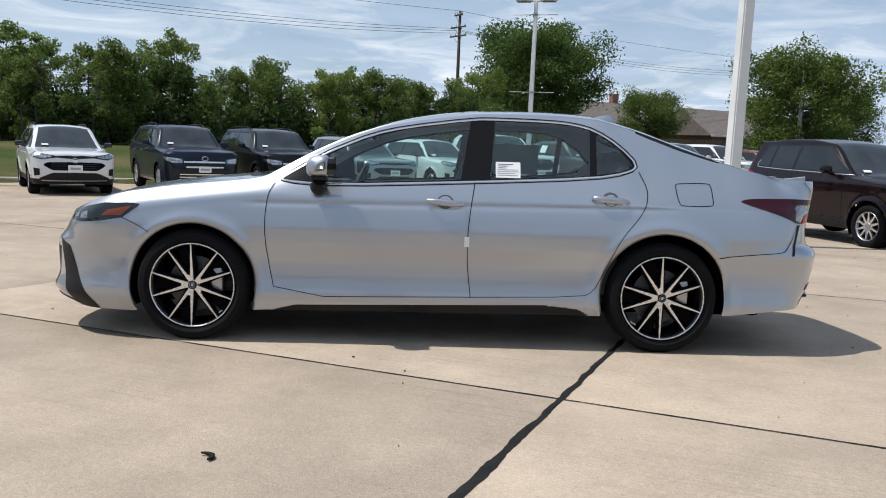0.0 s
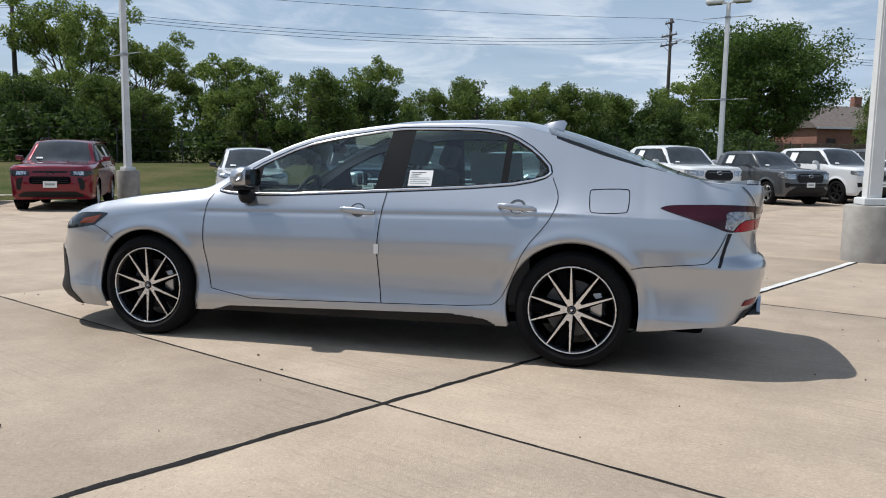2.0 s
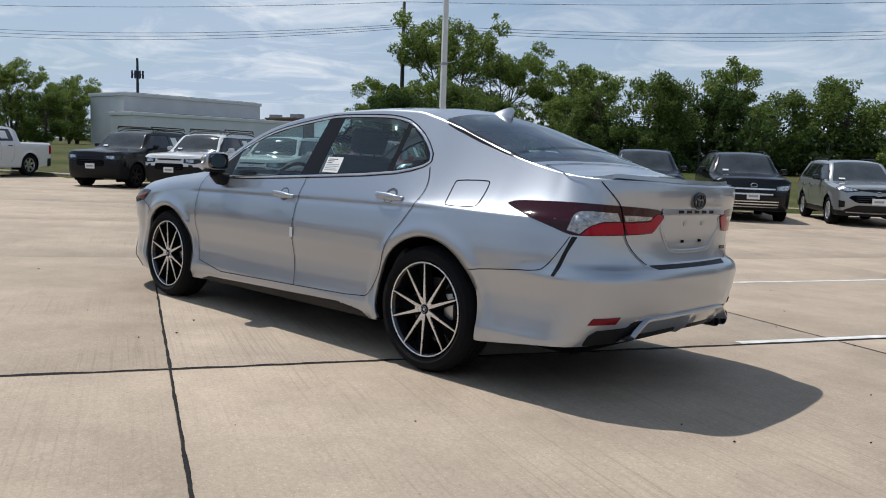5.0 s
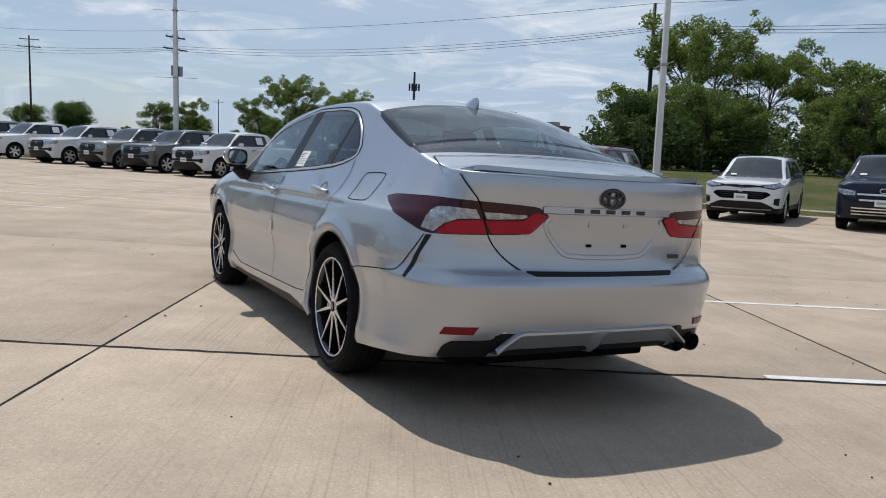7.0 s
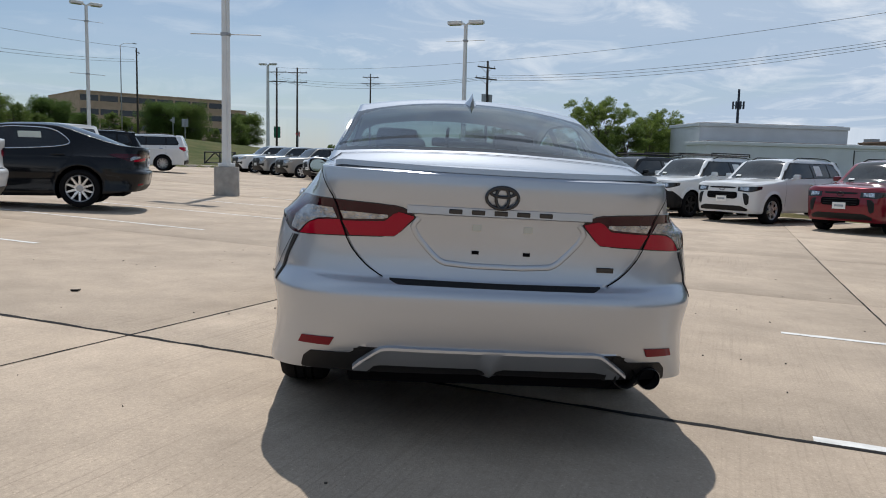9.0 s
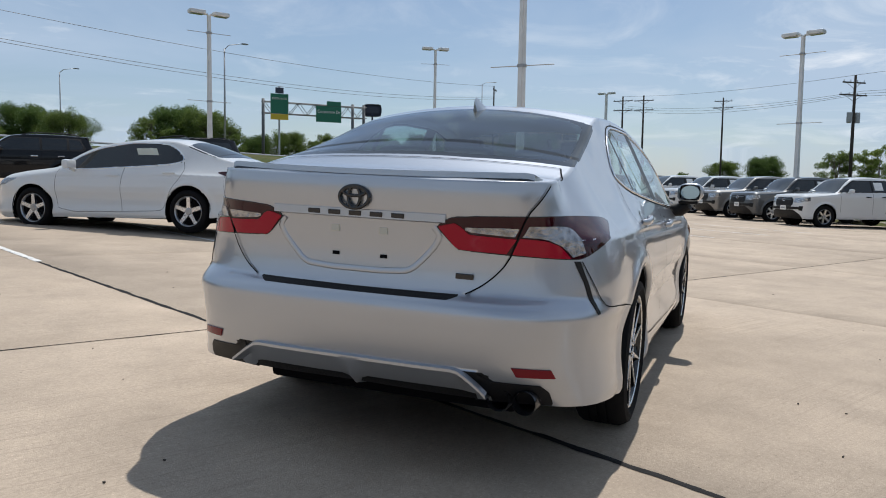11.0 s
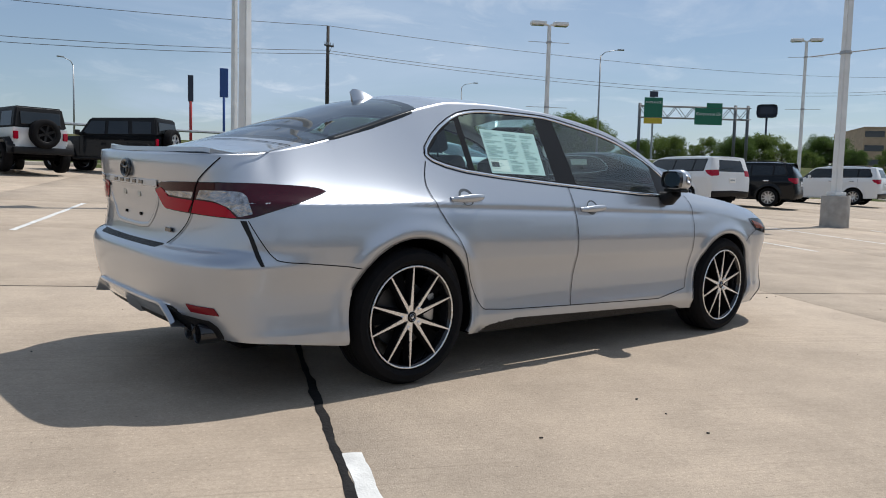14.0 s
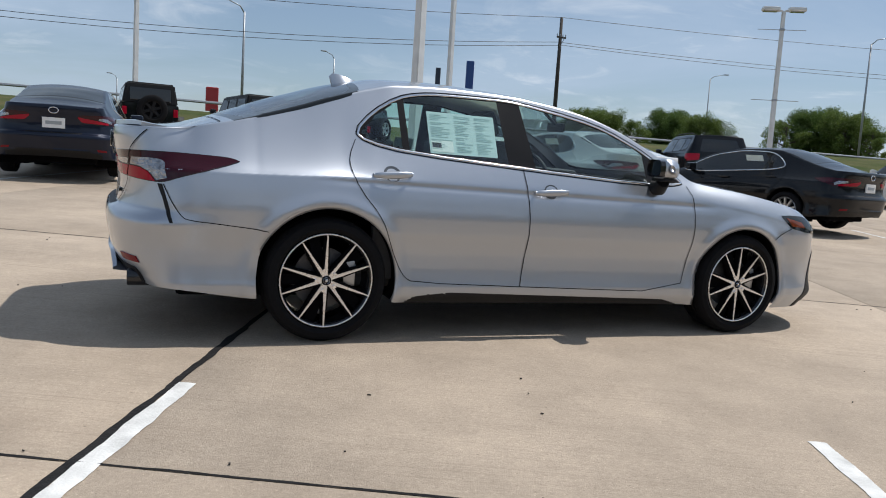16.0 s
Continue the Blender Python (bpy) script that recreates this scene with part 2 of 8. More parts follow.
SILVER = paint("silver_paint", (0.430, 0.455, 0.497), 0.82, 0.345)
BLACK_GLOSS = paint("black_gloss", (0.012, 0.012, 0.014), 0, 0.25)
BLACK_TRIM = pbr("black_plastic", (0.009, 0.009, 0.010), 0.5, spec=0.25, bump=0.2, bscale=400)
SEAM = pbr("panel_gap", (0.005, 0.005, 0.006), 0.9, var=0, spec=0.05)
RUBBER = pbr("rubber", (0.008, 0.008, 0.009), 0.85, spec=0.14, var=0.2, scale=20, bump=0.3, bscale=150)
CHROME = pbr("chrome", (0.75, 0.76, 0.78), 0.12, 1.0, var=0.03)
MACHINED = pbr("machined_alloy", (0.78, 0.78, 0.79), 0.28, 1.0, var=0.04, scale=40)
ALLOY = pbr("alloy", (0.42, 0.43, 0.45), 0.35, 0.9, var=0.05)
PILLAR = pbr("pillar_film", (0.007, 0.007, 0.008), 0.35, spec=0.16, var=0.1)
WINDOW = glass("window_glass", (0.72, 0.89, 0.86), 0.0, 1.45)
WINDSCREEN = glass("screen_glass", (0.62, 0.70, 0.69))
REAR_GLASS = glass("rear_glass", (0.40, 0.52, 0.50))
FRIT = pbr("glazed_border", (0.010, 0.012, 0.013), 0.12, var=0, spec=0.4)
DARK_GLASS = pbr("dark_glass", (0.012, 0.015, 0.017), 0.04, 0, var=0, spec=0.6)
# opaque screen; base lifted to stand in for the sunlit cabin behind
SCREEN_LIT_CABIN = pbr("screen_lit_cabin", (0.036, 0.041, 0.043), 0.04, 0, var=0.5, scale=1.6, spec=0.8)
RED_DARK = paint("lens_dark_red", (0.030, 0.0015, 0.006), 0, 0.08, 0.6)
IRON = pbr("brake_iron", (0.10, 0.10, 0.105), 0.5, 0.6, var=0.1)
RED_LENS = paint("lens_red", (0.33, 0.003, 0.020), 0, 0.12, 0.4)
CLEAR_LENS = pbr("lens_clear", (0.32, 0.32, 0.33), 0.12, 0.9, var=0.45, scale=45, bump=0.9, bscale=70, coat=1.0)
REFLECTOR = paint("reflector_red", (0.17, 0.003, 0.010), 0, 0.15, 0.3)
AMBER = paint("lens_amber", (0.20, 0.042, 0.014), 0, 0.15)
CLOTH = pbr("seat_cloth", (0.060, 0.060, 0.062), 0.9, bump=0.3, bscale=300)
CABIN = pbr("cabin_trim", (0.042, 0.042, 0.044), 0.7, bump=0.2, bscale=200)
PAPER = pbr("paper", (0.80, 0.80, 0.78), 0.8, var=0.03)
PAPER_BLUE = pbr("paper_print", (0.58, 0.68, 0.68), 0.8, var=0.03)
INK = pbr("ink", (0.04, 0.04, 0.05), 0.8, var=0)
INK_PALE = pbr("ink_pale", (0.40, 0.50, 0.50), 0.8, var=0)
INK_GREY = pbr("ink_grey", (0.34, 0.37, 0.38), 0.8, var=0)
WHITE_CAR = paint("white_paint", (0.68, 0.69, 0.69), 0, 0.3)
LAMP_CLEAR = pbr("lamp_glass", (0.42, 0.43, 0.45), 0.18, 0.9, var=0.7, scale=22, bump=0.7, bscale=24, coat=1.0)
NAVY_CAR = paint("navy_paint", (0.008, 0.012, 0.026), 0.2, 0.3, 0.5)
BLACK_CAR = paint("black_paint", (0.005, 0.006, 0.008), 0.1, 0.28, 0.5)
RED_CAR = paint("red_paint", (0.16, 0.006, 0.016), 0.3, 0.3)
GREY_CAR = paint("grey_paint", (0.10, 0.105, 0.11), 0.5, 0.35)
PALE_CAR = paint("pale_silver_paint", (0.33, 0.345, 0.35), 0.6, 0.36)
PLUM_CAR = paint("plum_paint", (0.009, 0.0035, 0.005), 0.2, 0.3, 0.6)
SAND_CAR = paint("pewter_paint", (0.27, 0.26, 0.245), 0.5, 0.36)
POLE_WHITE = pbr("painted_pole", (0.66, 0.67, 0.66), 0.55, var=0.08, scale=3)
POLE_BASE = pbr("pole_base_concrete", (0.34, 0.32, 0.29), 0.9, var=0.18, scale=5, bump=0.5, bscale=60)
WOOD_POLE = pbr("pole_timber", (0.055, 0.045, 0.038), 0.9, var=0.3, scale=8, bump=0.6, bscale=30)
GALV = pbr("galvanised", (0.36, 0.37, 0.38), 0.5, 0.6, var=0.1)
WIRE = pbr("wire", (0.03, 0.03, 0.035), 0.6, var=0)
WHITE_LINE = pbr("line_paint", (0.62, 0.61, 0.58), 0.8, var=0.22, scale=9, bump=0.3, bscale=90)
SEALANT = pbr("joint_sealant", (0.018, 0.017, 0.017), 0.8, spec=0.12, var=0.3, scale=15, bump=0.5, bscale=50)
DIRT = pbr("joint_dirt", (0.045, 0.038, 0.032), 0.95, var=0.3, scale=12)
BARK = pbr("bark", (0.075, 0.058, 0.045), 0.95, var=0.3, scale=9, bump=0.8, bscale=25)
LEAF_A = leaf_mat("leaf_mid", (0.050, 0.085, 0.018), (0.185, 0.250, 0.058))
LEAF_B = leaf_mat("leaf_light", (0.075, 0.120, 0.024), (0.275, 0.350, 0.085))
LEAF_D = leaf_mat("leaf_deep", (0.040, 0.078, 0.018), (0.135, 0.205, 0.046))
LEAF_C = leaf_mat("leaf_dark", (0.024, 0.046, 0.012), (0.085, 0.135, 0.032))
GRASS = grass_mat()
CONCRETE = concrete("lot_concrete", (0.424, 0.341, 0.260))
KERB = concrete("kerb_concrete", (0.43, 0.38, 0.32), False)

# ---- helpers for meshes ----
def thing(name, label, category, m=None, group="", kind=""):
    ob = new(name)
    ob.empty_display_size = 0.2
    if m is not None:
        ob.matrix_world = m
    return tagged(ob, label, category, group, kind)


def mesh_from(name, verts, faces, mat, parent=None, label="", smooth=True, weld=0.0, auto=None):
    me = bpy.data.meshes.new(name)
    me.from_pydata([tuple(map(float, v[:3])) for v in verts], [], [tuple(map(int, f)) for f in faces])
    shaded = len(verts[0]) == 6
    if weld and not shaded:
        bm = bmesh.new()
        bm.from_mesh(me)
        bmesh.ops.remove_doubles(bm, verts=bm.verts, dist=weld)
        bm.to_mesh(me)
        bm.free()
    me.polygons.foreach_set("use_smooth", [smooth] * len(me.polygons))
    if auto and smooth:
        me.set_sharp_from_angle(angle=radians(auto))
    if shaded:
        me.normals_split_custom_set_from_vertices([tuple(map(float, v[3:])) for v in verts])
    me.materials.append(mat)
    ob = new(name, me)
    ob.parent = parent
    if label:
        tagged(ob, label)
    return ob


def part(name, bm, material, parent, label="", smooth=False, auto=None):
    """Link a bmesh as one mesh object under a thing or a part."""
    me = bpy.data.meshes.new(name)
    bmesh.ops.recalc_face_normals(bm, faces=bm.faces)
    bm.to_mesh(me)
    bm.free()
    me.polygons.foreach_set("use_smooth", [smooth] * len(me.polygons))
    if auto and smooth:
        me.set_sharp_from_angle(angle=radians(auto))
    me.materials.append(material)
    ob = new(name, me)
    ob.parent = parent
    if label:
        tagged(ob, label)
    return ob


def add_box(bm, c, s, bevel=0.0, rot=None):
    """Box of size s round c, with bevelled edges; rot: a matrix about its middle."""
    m = Matrix.Translation(c)
    if rot is not None:
        m = m @ rot.to_4x4()
    r = bmesh.ops.create_cube(bm, size=1, matrix=m @ Matrix.Diagonal((*s, 1)))
    if bevel:
        es = list({e for v in r["verts"] for e in v.link_edges})
        bmesh.ops.bevel(bm, geom=es, offset=bevel, segments=2, affect="EDGES", profile=0.6)
    return bm


def add_tube(bm, pts, radii, n=10, cap=True):
    """Tube along points with a radius at each."""
    rings = []
    pts = [Vector(p) for p in pts]
    for i, p in enumerate(pts):
        d = (pts[min(i + 1, len(pts) - 1)] - pts[max(i - 1, 0)]).normalized()
        a = d.orthogonal().normalized() if i == 0 else (prev - d * prev.dot(d)).normalized()
        prev = a
        b = d.cross(a)
        r = radii[i] if hasattr(radii, "__len__") else radii
        rings.append([bm.verts.new(p + r * (a * math.cos(t) + b * math.sin(t))) for t in [2 * math.pi * k / n for k in range(n)]])
    for r0, r1 in zip(rings, rings[1:]):
        for k in range(n):
            bm.faces.new((r0[k], r0[(k + 1) % n], r1[(k + 1) % n], r1[k]))
    if cap:
        bm.faces.new(rings[0][::-1])
        bm.faces.new(rings[-1])
    return bm


def pchip(pts):
    """Smooth curve through (x, y) points without overshoot."""
    xs, ys = np.array([p[0] for p in pts], float), np.array([p[1] for p in pts], float)
    h, d = np.diff(xs), np.diff(ys) / np.diff(xs)
    m = np.zeros(len(xs))
    m[0], m[-1] = d[0], d[-1]
    for i in range(1, len(xs) - 1):
        if d[i - 1] * d[i] > 0:
            w1, w2 = 2 * h[i] + h[i - 1], h[i] + 2 * h[i - 1]
            m[i] = (w1 + w2) / (w1 / d[i - 1] + w2 / d[i])

    def f(x):
        x = np.clip(np.asarray(x, float), xs[0], xs[-1])
        i = np.clip(np.searchsorted(xs, x) - 1, 0, len(xs) - 2)
        t = (x - xs[i]) / h[i]
        return ((2 * t**3 - 3 * t**2 + 1) * ys[i] + (t**3 - 2 * t**2 + t) * h[i] * m[i] + (-2 * t**3 + 3 * t**2) * ys[i + 1] + (t**3 - t**2) * h[i] * m[i + 1])

    return f


def sstep(a, b, x):
    t = np.clip((np.asarray(x, float) - a) / (b - a), 0, 1)
    return t * t * (3 - 2 * t)


# ---- the lie of the land ----
G1, G2 = np.array([0.4208, 0.9072]), np.array([0.9072, -0.4208])  # along and across the slab joints
ROW_DIR, ROW_FACE = np.array([0.851, 0.525]), np.array([0.525, -0.851])  # the long row of parked vehicles
ROW_AT = np.array([-12.7, 11.2])
KERB_AT = ROW_AT - 4.3 * ROW_FACE


def gz(x, y):
    """Height of the paved lot: a slight fall to the north, rising southwards."""
    x, y = np.asarray(x, float), np.asarray(y, float)
    s = -0.0328 * y
    ym = np.maximum(y, -24)
    south = 0.0328 * -ym + 0.0005 * np.where(ym < 0, ym, 0) ** 2
    south = np.where(y < -24, 1.075 + 0.5 * (1 - np.exp(-(-24 - y) / 9)), south)
    return np.where(y > 0, 0.30 * np.tanh(s / 0.30), south) + 0.05 * np.tanh(0.00855 * x / 0.05)


LOT = [(44.6, 51.6), (-57.5, -11.4), (-42, -17), (-33, -18), (-23, -24), (-14, -28), (0, -28.5), (12, -29), (45, -29)]


def lot_edge(x, y):
    """Signed distance to the lot's outline, positive outside."""
    x, y = np.asarray(x, float), np.asarray(y, float)
    best, inside = np.full(x.shape, 1e9), np.zeros(x.shape, bool)
    for (ax, ay), (bx, by) in zip(LOT, LOT[1:] + LOT[:1]):
        dx, dy = bx - ax, by - ay
        t = np.clip(((x - ax) * dx + (y - ay) * dy) / (dx * dx + dy * dy), 0, 1)
        best = np.minimum(best, np.hypot(x - ax - t * dx, y - ay - t * dy))
        cross = (ay > y) != (by > y)
        inside ^= cross & (x < dx * (y - ay) / (dy if dy else 1e-9) + ax)
    return np.where(inside, -best, best)


def land(x, y):
    """Height of the open ground: below the slabs in the lot, a lawn bank outside, a raised road to the south."""
    d = lot_edge(x, y)
    out = gz(x, y) + np.where(d < -0.3, -0.15, 0.13)
    north = ((np.asarray(x) - KERB_AT[0]) * -ROW_FACE[0] + (np.asarray(y) - KERB_AT[1]) * -ROW_FACE[1])
    out = out + 0.75 * sstep(1, 14, north)
    return out + 2.0 * sstep(3, 26, d) * sstep(-16, -34, y)


def sheet(name, us, vs, f, mat, **kw):
    U, V = np.meshgrid(us, vs, indexing="ij")
    P = f(U, V).reshape(-1, 3)
    n, m = len(us), len(vs)
    i, j = np.meshgrid(np.arange(n - 1), np.arange(m - 1), indexing="ij")
    a = (i * m + j).ravel()
    return mesh_from(name, P, np.stack([a, a + m, a + m + 1, a + 1], 1), mat, **kw)


def spread(lim, inner, step, grow=1.18):
    v, s = [0.0], step
    while v[-1] < lim:
        v.append(v[-1] + s)
        if v[-1] > inner:
            s *= grow
    return np.array([-a for a in v[:0:-1]] + v)


ground = sheet("ground", spread(2500, 60, 0.8), spread(2500, 60, 0.8), lambda x, y: np.stack([x, y, land(x, y)], -1), GRASS)
tagged(ground, "mown grass with dry patches round the lot", "ground", kind="structure")

# the lot: slabs with open joints over a bed of dark filler
SLAB_A, SLAB_B = 4.55, 4.80
CROSS = np.array([0.643, -1.900])


def slab_xy(a, b):
    return CROSS[0] + a * G1[0] + b * G2[0], CROSS[1] + a * G1[1] + b * G2[1]


def bed(a, b):
    x, y = slab_xy(a, b)
    d = lot_edge(x, y)
    return np.stack([x, y, gz(x, y) - np.where(d > 0.2, 0.4, 0.014)], -1)


pavement = sheet("pavement", np.arange(-50, 75, 0.9), np.arange(-68, 45, 0.9), bed, DIRT)
tagged(pavement, "concrete parking lot with sealed and dirty slab joints", "pavement", kind="structure")


def slab(i, j):
    """One slab with its arris, following the fall of the lot."""
    g = 0.005
    a0, a1, b0, b1 = i * SLAB_A + g, (i + 1) * SLAB_A - g, j * SLAB_B + g, (j + 1) * SLAB_B - g
    if j == 0:
        b0 += 0.007
    if j == -1:
        b1 -= 0.007
    aa = np.array([a0, a0, a0 + 0.004, *np.linspace(a0, a1, 6)[1:-1], a1 - 0.004, a1, a1])
    bb = np.array([b0, b0, b0 + 0.004, *np.linspace(b0, b1, 6)[1:-1], b1 - 0.004, b1, b1])
    A, B = np.meshgrid(aa, bb, indexing="ij")
    x, y = slab_xy(A, B)
    n = len(aa)
    rim = np.minimum(np.minimum(np.arange(n), n - 1 - np.arange(n))[:, None], np.minimum(np.arange(n), n - 1 - np.arange(n))[None])
    z = gz(x, y) - np.where(rim == 0, 0.05, np.where(rim == 1, 0.003, 0))
    k, m = np.meshgrid(np.arange(n - 1), np.arange(n - 1), indexing="ij")
    q = (k * n + m).ravel()
    return np.stack([x, y, z], -1).reshape(-1, 3), np.stack([q, q + 1, q + n + 1, q + n], 1)


def joint_strip(name, p, q, width, mat, lift=0.003, wob=0.004, seed=1, parent=None, label=""):
    """Ribbon on the lot from p to q with ragged edges."""
    rng = np.random.RandomState(seed)
    p, q = np.array(p, float), np.array(q, float)
    n = max(2, int(np.hypot(*(q - p)) / 0.03))
    t = np.linspace(0, 1, n)
    d = (q - p) / np.hypot(*(q - p))
    s = np.array([-d[1], d[0]])
    wl = width / 2 + wob * np.convolve(rng.randn(n + 4), np.ones(5) / 2.2, "valid")
    wr = width / 2 + wob * np.convolve(rng.randn(n + 4), np.ones(5) / 2.2, "valid")
    mid = p + t[:, None] * (q - p)
    V = []
    for k in range(n):
        for w, side in ((wl[k], 1), (0, 0), (wr[k], -1)):
            x, y = mid[k] + side * w * s
            V.append((x, y, float(gz(x, y)) + lift + (0.002 if side == 0 else 0)))
    F = []
    for k in range(n - 1):
        F += [(3 * k, 3 * k + 1, 3 * k + 4, 3 * k + 3), (3 * k + 1, 3 * k + 2, 3 * k + 5, 3 * k + 4)]
    return mesh_from(name, V, [f[::-1] for f in F], mat, parent, label)


def along(a, b):
    return slab_xy(a, b)


joint_strip("sealed_joint", along(-9.1, 0), along(13.65, 0), 0.038, SEALANT, 0.002, 0.0045, 3, pavement, "black tar sealing the slab joint")
joint_strip("sealed_joint", along(0, -14), along(0, 9), 0.014, SEALANT, 0.002, 0.002, 4, pavement, "thin black joint filler")
joint_strip("sealed_joint", along(4.55, -14), along(4.55, 9), 0.014, SEALANT, 0.002, 0.002, 5, pavement, "thin black joint filler")


def stall_line(a0, a1, b, seed):
    return joint_strip("stall_line", along(a0, b), along(a1, b), 0.078, WHITE_LINE, 0.003, 0.003, seed, pavement, "worn white stall line")


for k in range(-4, 2):
    stall_line(3.70, 9.2, -0.056 - 2.67 * k, 20 + k)
for k in range(-3, 7):
    stall_line(-9.0, -4.05, -2.97 - 2.95 * k, 40 + k)

# ---- car bodies: a wrapped side sheet and a top sheet ----
def curve_xy(a, b, p, n, flip):
    ph = np.linspace(0, math.pi / 2, n)
    return a + (b - a) * np.sin(ph) ** (2 / p), np.cos(ph) ** (2 / p), ph


class Shell:
    """The skin of a car. u runs round the plan from the nose (least) along the left side, where it is x, to the tail; z is height."""

    def __init__(s, nose, nose_at, nose_p, tail, tail_at, tail_p, hw, zb, zt, zs, top_in, low, front_in, rear_in, crown, power=1.2, flare=(), tuck=(0, 0.6, 0.7), groove=(0.85, 0, 0.02, -1, 1)):
        s.nose_at, s.tail_at, s.flare, s.tuck, s.groove = nose_at, tail_at, flare, tuck, groove
        s.zb, s.zt, s.zs, s.top_in, s.low, s.front_in, s.rear_in, s.crown = map(pchip, (zb, zt, zs, top_in, low, front_in, rear_in, crown))
        s.power = pchip(power) if isinstance(power, (list, tuple)) else (lambda x: power + 0 * x)
        s.hw = pchip(hw)
        n = 160
        x, y, ph = curve_xy(tail_at, tail, tail_p, n, 1)
        y = y * s.hw(tail_at)
        fx, fy, fp = curve_xy(nose_at, nose, nose_p, n, 1)
        fy = fy * s.hw(nose_at)
        sx = np.linspace(nose_at, tail_at, 200)
        X = np.r_[fx[::-1], sx[1:-1], x]
        Y = np.r_[fy[::-1], s.hw(sx[1:-1]), y]
        P = np.r_[-fp[::-1], 0 * sx[1:-1], ph]
        seg = np.r_[0, np.cumsum(np.hypot(np.diff(X), np.diff(Y)))]
        k0 = n - 1
        k1 = n + 198 - 1
        U = np.where(np.arange(len(X)) <= k0, nose_at - (seg[k0] - seg), np.where(np.arange(len(X)) >= k1, tail_at + seg - seg[k1], X))
        tx, ty = np.gradient(X, seg + 1e-9 * np.arange(len(X))), np.gradient(Y, seg + 1e-9 * np.arange(len(X)))
        L = np.hypot(tx, ty)
        s.U, s.X, s.Y, s.PH, s.NX, s.NY = U, X, Y, P, -ty / L, tx / L
        s.NX[0], s.NY[0], s.NX[-1], s.NY[-1] = -1, 0, 1, 0
        s.u0, s.u1 = U[0], U[-1]

    def u_rear(s, y):
        k = len(s.U) - 160
        return float(np.interp(-abs(y), -s.Y[k:], s.U[k:]))

    def u_front(s, y):
        return float(np.interp(abs(y), s.Y[:160], s.U[:160]))

    def pos(s, u, z):
        """Place on the left side (y < 0) at u and height z."""
        u, z = np.asarray(u, float), np.asarray(z, float)
        x0, y0, ph = np.interp(u, s.U, s.X), np.interp(u, s.U, s.Y), np.interp(u, s.U, s.PH)
        nx, ny = np.interp(u, s.U, s.NX), np.interp(u, s.U, s.NY)
        xs = np.clip(x0, s.nose_at, s.tail_at)
        zt = s.zt(u)
        zs = np.minimum(s.zs(u), zt - 0.02)
        t = np.clip((z - zs) / (zt - zs), 0, 1)
        side = s.low(np.minimum(z, zs)) + (s.top_in(u) - s.low(zs)) * t ** s.power(xs)
        for cx, cz, r, w, h in s.flare:
            side = side - h * np.exp(-(((np.hypot(x0 - cx, z - cz) - r) / w) ** 2)) * (z < cz + r + 0.2)
        gz_, gd, gw, g0, g1 = s.groove
        side = side + gd * np.exp(-(((z - gz_ - 0.012 * x0) / gw) ** 2)) * sstep(g0 - 0.25, g0, u) * (1 - sstep(g1, g1 + 0.3, u))
        a, b = sstep(0.25, 1.15, ph), sstep(0.25, 1.15, -ph)
        ins = side * (1 - a - b) + s.rear_in(z) * a + s.front_in(z) * b
        ins = ins + s.tuck[0] * sstep(s.tuck[1], s.tuck[2], z) * np.exp(-(((ph - 0.55) / 0.45) ** 2))
        return np.stack([x0 - nx * ins, -np.maximum(y0 - ny * ins, 0), z], -1)

    def normal(s, u, z):
        e = 0.004
        a, b = s.pos(u + e, z) - s.pos(u - e, z), s.pos(u, np.asarray(z) + e) - s.pos(u, np.asarray(z) - e)
        n = np.cross(a, b)
        n = n / (np.linalg.norm(n, axis=-1, keepdims=True) + 1e-12)
        return np.where(n[..., 1:2] > 0, -n, n) if np.ndim(n) == 1 and abs(n[1]) > 0.2 else n

    def top(s, u, f):
        """Place on the top sheet: f from -1 (left edge) to 1."""
        e = s.pos(u, s.zt(u))
        ye = -e[..., 1]
        c = s.crown(e[..., 0]) * np.minimum(1, (ye / 0.5) ** 2)
        return np.stack([e[..., 0], ye * f, e[..., 2] + c * (1 - np.asarray(f) ** 2)], -1)

    def top_at(s, x, y):
        """Height of the top sheet at x, y."""
        us = np.linspace(s.u0, s.u1, 900)
        e = s.pos(us, s.zt(us))
        u = np.interp(x, e[:, 0], us)
        p = s.pos(u, s.zt(u))
        ye = max(-p[1], 1e-3)
        f = min(1, abs(y) / ye)
        return float(p[2] + s.crown(p[0]) * min(1, (ye / 0.5) ** 2) * (1 - f * f))


